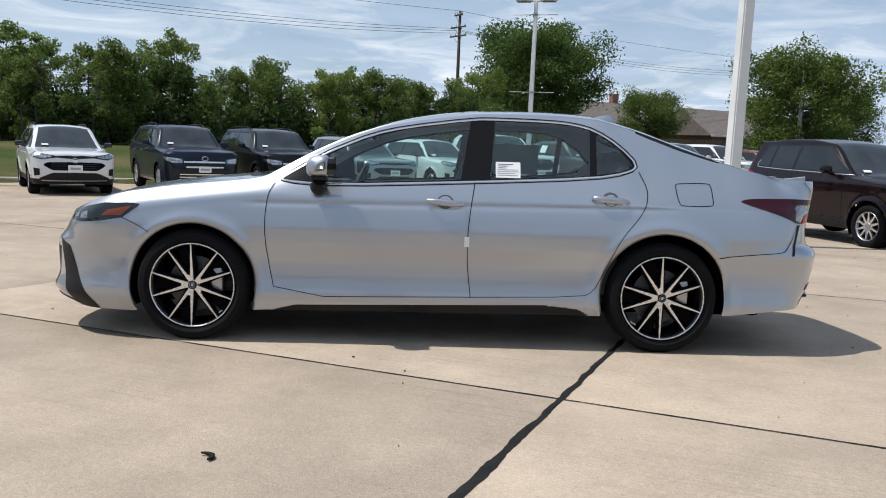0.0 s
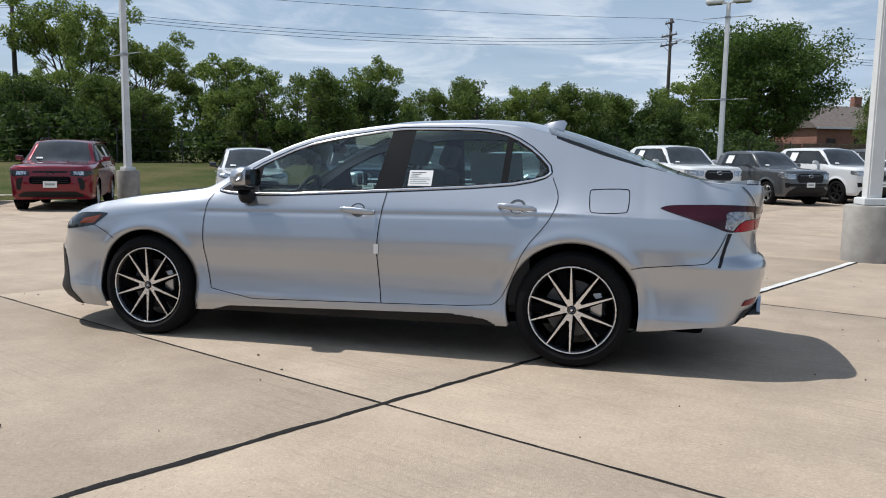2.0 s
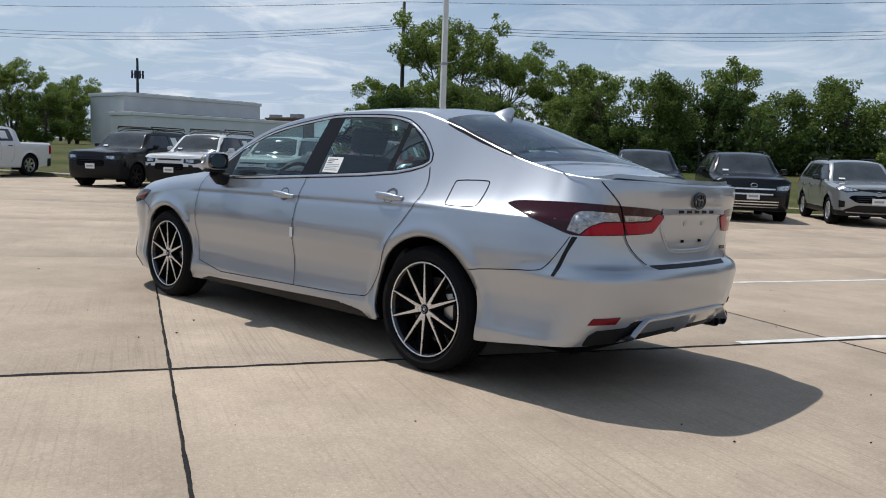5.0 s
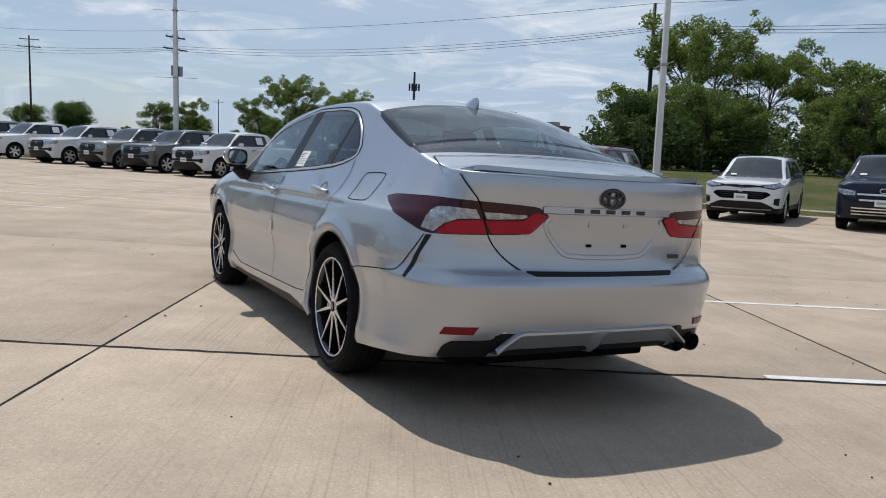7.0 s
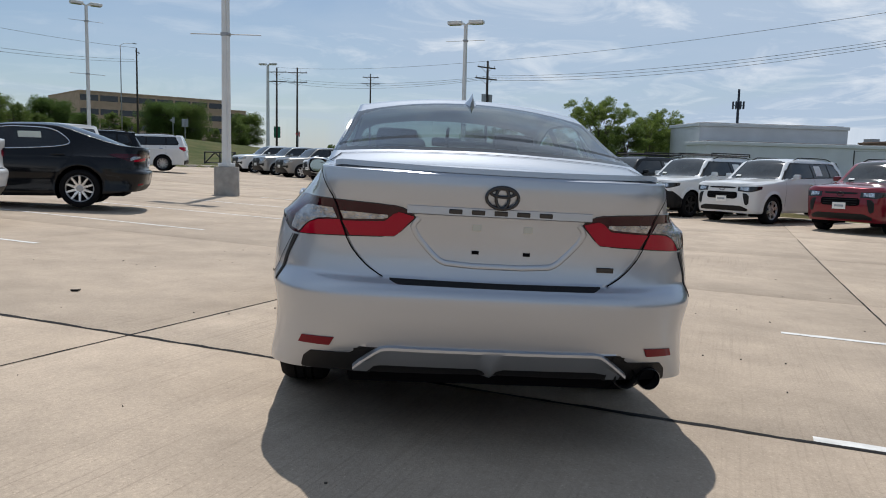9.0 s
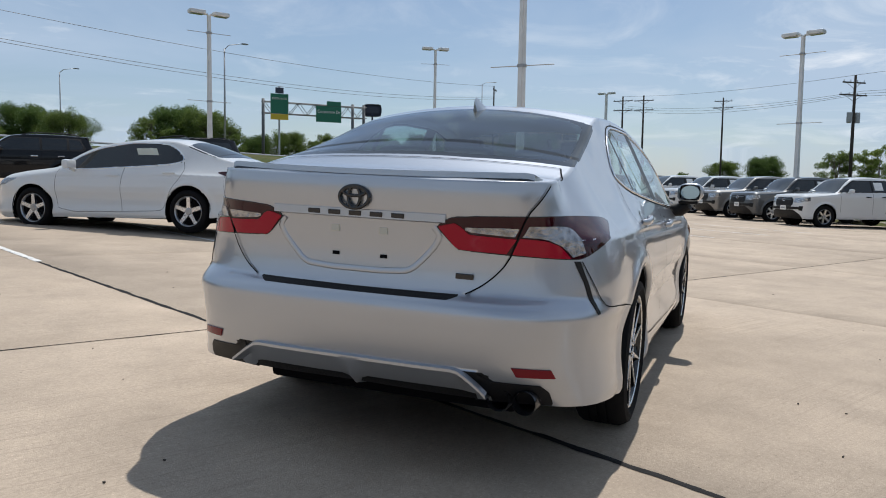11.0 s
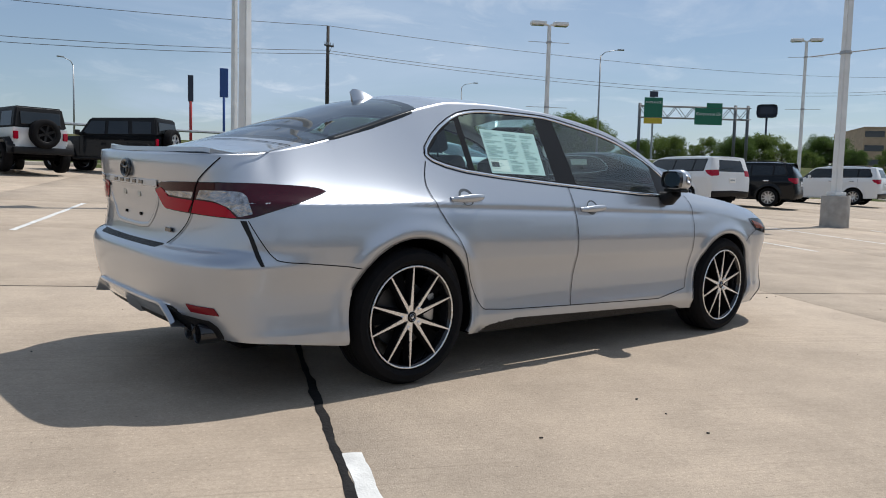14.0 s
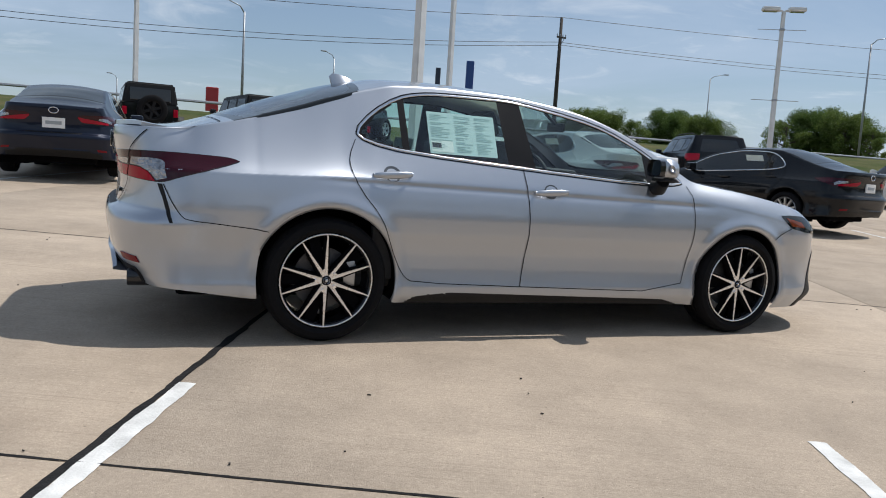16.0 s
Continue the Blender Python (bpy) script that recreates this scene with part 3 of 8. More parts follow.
def snap(A, B, regions, da, db):
    """Move grid parameters that lie close to a region's outline onto it, then name the region of every cell."""
    a, b = A.copy(), B.copy()
    best = np.full(A.shape, 1e9)
    for _, poly in regions:
        P = np.array(poly, float)
        for (x0, y0), (x1, y1) in zip(P, np.roll(P, -1, 0)):
            lo, hi = min(x0, x1) - 2 * da, max(x0, x1) + 2 * da
            m = (A > lo) & (A < hi) & (B > min(y0, y1) - 2 * db) & (B < max(y0, y1) + 2 * db)
            if not m.any():
                continue
            dx, dy = x1 - x0, y1 - y0
            t = np.clip(((A[m] - x0) * dx + (B[m] - y0) * dy) / (dx * dx + dy * dy + 1e-12), 0, 1)
            qx, qy = x0 + t * dx, y0 + t * dy
            d = np.hypot((A[m] - qx) / da, (B[m] - qy) / db)
            better = (d < best[m]) & (d < 0.56)
            tmp = best[m]
            tmp[better] = d[better]
            best[m] = tmp
            ta, tb = a[m], b[m]
            ta[better], tb[better] = qx[better], qy[better]
            a[m], b[m] = ta, tb
    ca = (a[:-1, :-1] + a[1:, :-1] + a[1:, 1:] + a[:-1, 1:]) / 4
    cb = (b[:-1, :-1] + b[1:, :-1] + b[1:, 1:] + b[:-1, 1:]) / 4
    kind = np.full(ca.shape, -1)
    for k, (_, poly) in reversed(list(enumerate(regions))):
        kind[inside(ca, cb, poly)] = k
    return a, b, kind


def inside(x, y, poly):
    r = np.zeros(x.shape, bool)
    for (ax, ay), (bx, by) in zip(poly, list(poly[1:]) + [poly[0]]):
        cross = (ay > y) != (by > y)
        r ^= cross & (x < (bx - ax) * (y - ay) / ((by - ay) or 1e-12) + ax)
    return r


def circle(cx, cz, r, n=48, squash=1.0):
    return [(cx + r * math.cos(2 * math.pi * k / n), cz + squash * r * math.sin(2 * math.pi * k / n)) for k in range(n)]


def skin(sh, regions, top_regions, nu, nz, nf, step):
    """Cut the two sheets into regions. Gives {name: [(verts, faces) for each side]}; 'body' holds what no region claims."""
    us = np.linspace(sh.u0, sh.u1, nu)
    w = np.linspace(0, 1, nz)
    A = us[:, None] + 0 * w[None]
    B = sh.zb(us)[:, None] + w[None] * (sh.zt(us) - sh.zb(us))[:, None]
    dz = step
    a, b, kind = snap(A, B, regions, (sh.u1 - sh.u0) / (nu - 1), dz)
    a[:, -1], b[:, -1] = us, sh.zt(us)
    P = sh.pos(a, b)
    e = 0.004
    du, dz_ = sh.pos(a + e, b) - sh.pos(a - e, b), sh.pos(a, b + 2 * e) - sh.pos(a, b - 2 * e)
    N = np.cross(du, dz_)
    out_x, out_y = np.interp(a, sh.U, sh.NX), -np.interp(a, sh.U, sh.NY)
    N = np.where((N[..., 0] * out_x + N[..., 1] * out_y)[..., None] < 0, -N, N)
    N = N / (np.linalg.norm(N, axis=-1, keepdims=True) + 1e-12)
    fs = np.linspace(-1, 1, nf)
    edge_u = np.clip(us, sh.u0 + 0.01, sh.u1 - 0.01)
    te = np.cross(sh.top(edge_u + e, -0.97 + 0 * us) - sh.top(edge_u - e, -0.97 + 0 * us), sh.top(edge_u, -0.96 + 0 * us) - sh.top(edge_u, -0.98 + 0 * us))
    te = te * np.sign(te[:, 2:3] + 1e-12)
    te = te / (np.linalg.norm(te, axis=-1, keepdims=True) + 1e-12)
    N[:, -1] = N[:, -1] + te
    N[:, -1] /= np.linalg.norm(N[:, -1], axis=-1, keepdims=True) + 1e-12
    rail = N[:, -1].copy()
    P = np.concatenate([P, N], -1).reshape(-1, 6)
    i, j = np.meshgrid(np.arange(nu - 1), np.arange(nz - 1), indexing="ij")
    q = (i * nz + j).ravel()
    F = np.stack([q, q + nz, q + nz + 1, q + 1], 1)
    out = {}
    for k in range(-1, len(regions)):
        f = F[kind.ravel() == k]
        if len(f):
            name = regions[k][0] if k >= 0 else "body"
            M = P * [1, -1, 1, 1, -1, 1]
            out.setdefault(name, []).append((P, f, -1))
            out[name].append((M, f[:, ::-1], 1))
    T = sh.top(us[:, None] + 0 * fs[None], fs[None] + 0 * us[:, None])
    TX, TY = T[..., 0], T[..., 1]
    fa, fb, tk = TX, TY, np.full((nu - 1, nf - 1), -1)
    if top_regions:
        # outlines are matched in (u, f)
        fa, fb, tk = snap(us[:, None] + 0 * fs[None], fs[None] + 0 * us[:, None], top_regions, (sh.u1 - sh.u0) / (nu - 1), 2 / (nf - 1))
        fb[:, 0], fb[:, -1] = -1, 1
        fa[:, 0] = fa[:, -1] = us
        T = sh.top(fa, fb)
    ua, ub = (fa, fb) if top_regions else (us[:, None] + 0 * fs[None], fs[None] + 0 * us[:, None])
    ua = np.clip(ua, sh.u0 + 0.01, sh.u1 - 0.01)
    N = np.cross(sh.top(ua + e, ub) - sh.top(ua - e, ub), sh.top(ua, ub + 0.01) - sh.top(ua, ub - 0.01))
    N = N * np.sign(N[..., 2:3] + 1e-12)
    N = N / (np.linalg.norm(N, axis=-1, keepdims=True) + 1e-12)
    N[:, 0], N[:, -1] = rail, rail * [1, -1, 1]
    T = np.concatenate([T, N], -1).reshape(-1, 6)
    i, j = np.meshgrid(np.arange(nu - 1), np.arange(nf - 1), indexing="ij")
    q = (i * nf + j).ravel()
    F = np.stack([q, q + nf, q + nf + 1, q + 1], 1)
    for k in range(-1, len(top_regions)):
        f = F[tk.ravel() == k]
        if len(f):
            out.setdefault(top_regions[k][0] if k >= 0 else "body", []).append((T, f, 0))
    return out


def used(V, F):
    """Only the vertices that the faces use."""
    k, inv = np.unique(np.asarray(F), return_inverse=True)
    return V[k], inv.reshape(np.asarray(F).shape)


def joined(pieces):
    V, F, n = [], [], 0
    for P, f, _ in pieces:
        p, g = used(P, f)
        V.append(p)
        F.append(g + n)
        n += len(p)
    return np.concatenate(V), np.concatenate(F)


def ribbon(path, width, lift, closed=False, height=0.0):
    """Strip along 3D points with normals: [(p, n)], for seams and trim. height > 0 gives it a rounded back."""
    P = np.array([p for p, _ in path], float)
    N = np.array([n for _, n in path], float)
    m = len(P)
    T = np.roll(P, -1, 0) - np.roll(P, 1, 0) if closed else np.gradient(P, axis=0)
    T /= np.linalg.norm(T, axis=1, keepdims=True) + 1e-12
    S = np.cross(N, T)
    S /= np.linalg.norm(S, axis=1, keepdims=True) + 1e-12
    prof = [(-0.5, 0), (0.5, 0)] if not height else [(-0.5, -0.6), (-0.5, 0.4), (-0.25, 0.9), (0.25, 0.9), (0.5, 0.4), (0.5, -0.6)]
    k = len(prof)
    V = np.concatenate([[P[i] + S[i] * a * width + N[i] * (lift + b * height) for a, b in prof] for i in range(m)])
    F = [(i * k + c, i * k + c + 1, (i + 1) % m * k + c + 1, (i + 1) % m * k + c) for i in range(m if closed else m - 1) for c in range(k - 1)]
    return V, np.array(F)


def fine(poly, step=0.02, closed=False, rounds=2):
    """A polyline resampled, its corners eased."""
    P = np.array(poly, float)
    for _ in range(rounds):
        Q = []
        n = len(P)
        for i in range(n if closed else n - 1):
            a, b = P[i], P[(i + 1) % n]
            Q += [0.75 * a + 0.25 * b, 0.25 * a + 0.75 * b]
        P = np.array(Q if closed else [P[0]] + Q + [P[-1]])
    if closed:
        P = np.vstack([P, P[:1]])
    L = np.r_[0, np.cumsum(np.linalg.norm(np.diff(P, axis=0), axis=1))]
    t = np.linspace(0, L[-1], max(3, int(L[-1] / step)))
    if closed:
        t = t[:-1]
    return np.stack([np.interp(t, L, P[:, k]) for k in range(P.shape[1])], 1)


def on_side(sh, poly, sign, closed=False, step=0.02, rounds=1):
    """Points and outward normals on the left (sign -1) or right (1) side for a polyline of (u, z)."""
    out = []
    for u, z in fine(poly, step, closed, rounds):
        p, n = sh.pos(u, z), sh.normal(u, z)
        c = np.array([np.interp(u, sh.U, sh.NX), -np.interp(u, sh.U, sh.NY), 0])
        n = n if n @ c > 0 else -n
        out.append((p * [1, -sign, 1], n * [1, -sign, 1]))
    return out


def on_top(sh, poly, closed=False, step=0.03):
    out = []
    for x, y in fine(poly, step, closed, 1):
        z = sh.top_at(x, y)
        zx = (sh.top_at(x + 0.01, y) - z) / 0.01
        zy = (sh.top_at(x, y + 0.01) - z) / 0.01
        n = np.array([-zx, -zy, 1])
        out.append((np.array([x, y, z]), n / np.linalg.norm(n)))
    return out

# ---- wheels ----
def lathe(bm, prof, n=48, close=False):
    """Turn (r, y) points about the y axis."""
    rings = [[bm.verts.new((r * math.cos(t), y, r * math.sin(t))) for t in [2 * math.pi * k / n for k in range(n)]] for r, y in prof]
    pairs = list(zip(rings, rings[1:])) + ([(rings[-1], rings[0])] if close else [])
    for a, b in pairs:
        for k in range(n):
            bm.faces.new((a[k], a[(k + 1) % n], b[(k + 1) % n], b[k]))
    return rings


def spoke(bm, ang, r0, r1, w0, w1, y0, y1, depth, skew=0.0):
    """A tapered spoke whose outer face lies at y0 (hub) and y1 (rim), towards -y."""
    c, s = math.cos(ang), math.sin(ang)
    c0, s0 = math.cos(ang + skew), math.sin(ang + skew)
    V = []
    for (cc, ss), r, w, y in (((c0, s0), r0, w0, y0), ((c, s), r1, w1, y1)):
        for dy, k in ((0, 0.5), (0, -0.5), (depth, -0.62), (depth, 0.62)):
            V.append(bm.verts.new((r * cc - k * w * s, y + dy, r * ss + k * w * c)))
    for f in ((0, 1, 5, 4), (1, 2, 6, 5), (2, 3, 7, 6), (3, 0, 4, 7), (0, 3, 2, 1), (4, 5, 6, 7)):
        bm.faces.new([V[k] for k in f])


def wheel(parent, at, r, width, rim_r, style, detail=1, sign=-1, label=""):
    """A wheel with its outer face towards -y, turned round for the other side."""
    hub = new("wheel")
    hub.parent = parent
    hub.matrix_local = Matrix.Translation(at) @ (Matrix.Identity(4) if sign < 0 else Matrix.Rotation(math.pi, 4, "Z"))
    if label:
        tagged(hub, label)
    n = 64 if detail else 28
    bm = bmesh.new()
    w, s = width, r - rim_r
    prof = [(rim_r, 0.02), (rim_r + 0.012, 0.004), (rim_r + 0.35 * s, -0.008), (rim_r + 0.72 * s, 0.0), (r - 0.012, 0.018), (r - 0.002, 0.035)]
    groove = []
    for k in range(1, 4 if detail else 2):
        y = 0.035 + (w - 0.07) * k / (4 if detail else 2)
        groove += [(r, y - 0.006), (r - 0.008, y - 0.004), (r - 0.008, y + 0.004), (r, y + 0.006)]
    prof += groove + [(r - 0.002, w - 0.035), (r - 0.012, w - 0.018), (rim_r + 0.5 * s, w), (rim_r, w - 0.02)]
    lathe(bm, prof, n, True)
    part("tyre", bm, RUBBER, hub, "", True, 40)
    bm = bmesh.new()
    lathe(bm, [(rim_r + 0.001, 0.012), (rim_r - 0.004, 0.008), (rim_r - 0.012, 0.012), (rim_r - 0.020, 0.030), (rim_r - 0.030, w - 0.03), (rim_r + 0.001, w - 0.02)], n)
    part("rim", bm, {"twin": BLACK_GLOSS, "dark": BLACK_TRIM}.get(style, ALLOY), hub, "", True, 40)
    if style == "twin":
        bm = bmesh.new()
        lathe(bm, [(rim_r + 0.001, 0.010), (rim_r - 0.001, 0.005), (rim_r - 0.006, 0.005), (rim_r - 0.008, 0.009)], n)
        part("rim_edge", bm, MACHINED, hub, "machined bright rim edge", True)
    bm = bmesh.new()
    lathe(bm, [(0.165 if detail else 0.14, 0.10), (0.165 if detail else 0.14, 0.115), (0.0, 0.115)], 32)
    lathe(bm, [(0.0, 0.099), (0.165 if detail else 0.14, 0.10)], 32)
    part("brake_disc", bm, IRON, hub, "", False)
    if style == "twin":
        bm = bmesh.new()
        add_box(bm, (0.135, 0.085, 0.035), (0.07, 0.06, 0.15), 0.015)
        part("brake_caliper", bm, ALLOY, hub, "grey cast brake caliper", True, 40)
    bm = bmesh.new()
    if style == "twin":
        for k in range(5):
            a = math.radians(36.5 + 72 * k)
            for d in (-1, 1):
                spoke(bm, a + d * math.radians(16.6), 0.028, rim_r - 0.004, 0.0195, 0.0062, 0.018, 0.008, 0.012, -d * math.radians(6))
        face = part("spokes", bm, MACHINED, hub, "machined silver twin spokes")
        bm = bmesh.new()
        for k in range(5):
            a = math.radians(36.5 + 72 * k)
            for d in (-1, 1):
                spoke(bm, a + d * math.radians(16.6), 0.040, rim_r - 0.010, 0.040, 0.016, 0.0225, 0.0125, 0.040, -d * math.radians(3))
            spoke(bm, a, 0.05, rim_r - 0.012, 0.050, 0.060, 0.050, 0.060, 0.030)
        part("spoke_back", bm, SEAM, hub, "black painted spoke sides")
        bm = bmesh.new()
        lathe(bm, [(0.0, 0.016), (0.028, 0.017), (0.031, 0.023), (0.036, 0.05)], 40)
        part("hub_face", bm, MACHINED, hub, "", True, 30)
        bm = bmesh.new()
        lathe(bm, [(0.0, 0.012), (0.022, 0.0125), (0.026, 0.0155), (0.026, 0.02)], 32)
        cap = part("centre_cap", bm, SEAM, hub, "", True, 30)
        bm = bmesh.new()
        lathe(bm, [(0.0180, 0.0115), (0.0170, 0.0105), (0.0160, 0.0115)], 32)
        lathe(bm, [(0.0085, 0.0115), (0.0070, 0.0105), (0.0055, 0.0115)], 16)
        bmesh.ops.create_cone(bm, cap_ends=True, segments=16, radius1=0.0045, radius2=0.004, depth=0.004, matrix=Matrix.Translation((0, 0.011, 0)) @ Matrix.Rotation(math.pi / 2, 4, "X"))
        part("badge", bm, CHROME, cap)
        for k in range(5):
            bm = bmesh.new()
            a = math.radians(36.5 + 72 * k)
            bmesh.ops.create_cone(bm, cap_ends=True, segments=6, radius1=0.011, radius2=0.010, depth=0.03, matrix=Matrix.Translation((0.056 * math.cos(a), 0.024, 0.056 * math.sin(a))) @ Matrix.Rotation(math.pi / 2, 4, "X"))
            part("lug_nut", bm, CHROME, hub)
    else:
        count = {"five": 5, "ten": 10, "dark": 6, "six": 6}[style]
        for k in range(count):
            spoke(bm, 2 * math.pi * k / count + 0.3, 0.03, rim_r - 0.008, 0.07 if count < 8 else 0.045, 0.055 if count < 8 else 0.028, 0.03, 0.016, 0.04)
        part("spokes", bm, BLACK_TRIM if style == "dark" else MACHINED, hub)
        bm = bmesh.new()
        lathe(bm, [(0.0, 0.015), (0.05, 0.018), (0.07, 0.05)], 20)
        part("hub_cap", bm, BLACK_TRIM if style == "dark" else ALLOY, hub)
        bm = bmesh.new()
        lathe(bm, [(rim_r - 0.02, 0.06), (0.0, 0.075)], 24)
        part("barrel", bm, SEAM, hub)
    return hub


# ---- the silver sedan ----
CAR_TILT = Matrix(((0.999963, 0.000140, -0.008547), (0.000140, 0.999462, 0.032793), (0.008547, -0.032793, 0.999426))).to_4x4()
sedan = thing("silver_sedan", "silver four-door sedan with black and machined wheels parked on concrete", "car", CAR_TILT)
HERO = Shell(
    nose=-2.43, nose_at=-1.80, nose_p=2.3, tail=2.51, tail_at=1.80, tail_p=3.5,
    hw=[(-1.8, 0.886), (-1.41, 0.905), (-0.9, 0.895), (0, 0.895), (0.8, 0.90), (1.41, 0.911), (1.8, 0.899)],
    zb=[(-3.3, 0.185), (-1.8, 0.165), (-1.0, 0.195), (0.9, 0.215), (1.8, 0.240), (2.2, 0.280), (2.45, 0.285), (3.2, 0.30)],
    zt=[(-3.1, 0.70), (-2.4, 0.755), (-2.1, 0.82), (-1.8, 0.885), (-1.55, 0.925), (-1.2, 0.965), (-1.02, 0.992), (-0.9, 1.055), (-0.7, 1.165), (-0.44, 1.282), (-0.23, 1.347), (0.08, 1.397), (0.3, 1.417), (0.66, 1.424), (1.0, 1.408), (1.15, 1.374), (1.33, 1.320), (1.55, 1.246), (1.8, 1.167), (2.0, 1.117), (2.2, 1.086), (2.5, 1.068), (3.1, 1.055)],
    zs=[(-3.1, 0.6), (-2.2, 0.68), (-1.8, 0.76), (-1.2, 0.85), (-1.0, 0.875), (-0.8, 0.88), (0, 0.885), (0.8, 0.89), (1.3, 0.89), (1.8, 0.88), (2.2, 0.875), (3.1, 0.87)],
    top_in=[(-3.1, 0.06), (-2.2, 0.09), (-1.8, 0.10), (-1.55, 0.11), (-1.2, 0.118), (-1.02, 0.127), (-0.9, 0.155), (-0.7, 0.187), (-0.44, 0.227), (-0.23, 0.257), (0.08, 0.284), (0.3, 0.297), (0.66, 0.31), (1.0, 0.314), (1.15, 0.312), (1.33, 0.302), (1.55, 0.282), (1.8, 0.245), (2.0, 0.22), (2.4, 0.18), (3.1, 0.05)],
    low=[(0.16, 0.070), (0.215, 0.040), (0.27, 0.018), (0.30, 0.018), (0.34, 0.024), (0.42, 0.033), (0.48, 0.035), (0.55, 0.026), (0.62, 0.011), (0.68, 0.004), (0.77, 0.014), (0.87, 0.034), (0.90, 0.042), (0.95, 0.07), (1.0, 0.10), (1.05, 0.13)],
    front_in=[(0.18, 0.06), (0.22, -0.02), (0.27, -0.05), (0.31, -0.035), (0.36, -0.02), (0.50, -0.025), (0.56, -0.02), (0.62, 0.02), (0.70, 0.06), (0.80, 0.10)],
    rear_in=[(0.25, 0.16), (0.31, 0.10), (0.40, 0.040), (0.45, 0.026), (0.54, 0.007), (0.60, 0.0), (0.630, 0.006), (0.650, 0.022), (0.668, 0.05), (0.775, 0.062), (0.88, 0.05), (0.96, 0.034), (1.02, 0.028), (1.06, 0.032)],
    crown=[(-2.4, 0.015), (-2.2, 0.03), (-1.8, 0.05), (-1.2, 0.047), (-1.06, 0.046), (-0.9, 0.052), (-0.7, 0.048), (-0.44, 0.038), (-0.23, 0.044), (0.08, 0.053), (0.66, 0.056), (1.1, 0.058), (1.33, 0.069), (1.6, 0.074), (1.83, 0.058), (2.0, 0.034), (2.2, 0.017), (2.49, 0.012)],
    power=[(-1.8, 2.0), (-1.1, 1.6), (-0.7, 1.08), (0.8, 1.05), (1.15, 0.92), (1.35, 0.80), (1.8, 0.78)],
    flare=[(-1.412, 0.335, 0.405, 0.035, 0.010), (1.412, 0.345, 0.415, 0.040, 0.012)],
    tuck=(0.035, 0.59, 0.68),
    groove=(0.850, 0.006, 0.015, -0.95, 1.30),
)


ur = HERO.u_rear
UE = HERO.u1 + 0.05
DLO = [(-0.90, 0.975), (-0.62, 0.957), (0.25, 1.0), (0.97, 1.043), (1.20, 1.085), (1.262, 1.13), (1.15, 1.245), (1.0, 1.338), (0.87, 1.371), (0.73, 1.383), (0.40, 1.387), (0.25, 1.383), (-0.16, 1.321), (-0.37, 1.269), (-0.57, 1.181), (-0.64, 1.148), (-0.90, 0.99)]
PANE_F = [(-0.62, 0.970), (0.175, 1.010), (0.232, 1.370), (-0.14, 1.312), (-0.36, 1.257), (-0.55, 1.178), (-0.62, 1.137)]
PANE_R = [(0.352, 1.019), (0.958, 1.055), (0.966, 1.337), (0.87, 1.359), (0.72, 1.371), (0.382, 1.375)]
PANE_Q = [(1.0, 1.060), (1.17, 1.093), (1.232, 1.130), (1.13, 1.235), (1.005, 1.318)]
DOOR_F = [(-0.935, 0.962), (-0.972, 0.89), (-0.985, 0.72), (-0.968, 0.52), (-0.915, 0.282), (0.252, 0.311), (0.228, 0.50), (0.222, 0.675), (0.240, 0.86), (0.262, 1.001), (-0.62, 0.956)]
DOOR_R = [(0.252, 0.311), (0.93, 0.331), (0.99, 0.37), (1.03, 0.445), (1.075, 0.55), (1.14, 0.69), (1.26, 0.83), (1.305, 0.93), (1.305, 1.00), (1.262, 1.09), (1.20, 1.085), (0.97, 1.043), (0.262, 1.001), (0.240, 0.86), (0.222, 0.675), (0.228, 0.50)]
LAMP_TOP = [(1.90, 0.932), (1.94, 0.944), (2.007, 0.949), (2.295, 0.953), (2.525, 0.949), (2.827, 0.937), (2.874, 0.915), (2.893, 0.898)]
LAMP_LOW = [(1.90, 0.929), (1.97, 0.904), (2.185, 0.842), (2.285, 0.808), (2.352, 0.803), (2.626, 0.813), (2.816, 0.821), (2.889, 0.892)]
LAMP = LAMP_TOP + LAMP_LOW[::-1]
VALANCE = [(2.405, 0.298), (2.430, 0.338), (2.475, 0.364), (2.665, 0.374), (2.73, 0.404)]
REGIONS = [
    ("hole", circle(-1.412, 0.335, 0.385)),
    ("hole", circle(1.412, 0.342, 0.392)),
    ("front_door_glass", PANE_F),
    ("rear_door_glass", PANE_R),
    ("quarter_glass", PANE_Q),
    ("window_surround", DLO),
    ("bumper_step", [(ur(0.42), 0.668), (UE, 0.664), (UE, 0.646), (ur(0.37), 0.648)]),
    ("rear_valance", [(2.50, 0.362), (2.66, 0.374), (2.70, 0.404), (UE, 0.404), (UE, 0.22), (2.44, 0.22)]),
    ("screen_rim", [(1.235, 1.38), (1.262, 1.328), (1.34, 1.298), (1.55, 1.228), (1.76, 1.166), (1.86, 1.154), (1.90, 1.30), (1.55, 1.40)]),
    ("sill_trim", [(-0.80, 0.234), (0.70, 0.276), (0.90, 0.255), (0.99, 0.20), (1.0, 0.15), (-0.93, 0.12), (-0.93, 0.20)]),
    ("front_door", DOOR_F),
    ("rear_door", DOOR_R),
    ("grille", [(HERO.u0 - 0.05, 0.60), (HERO.u_front(0.62), 0.52), (HERO.u_front(0.55), 0.24), (HERO.u0 - 0.05, 0.22)]),
]


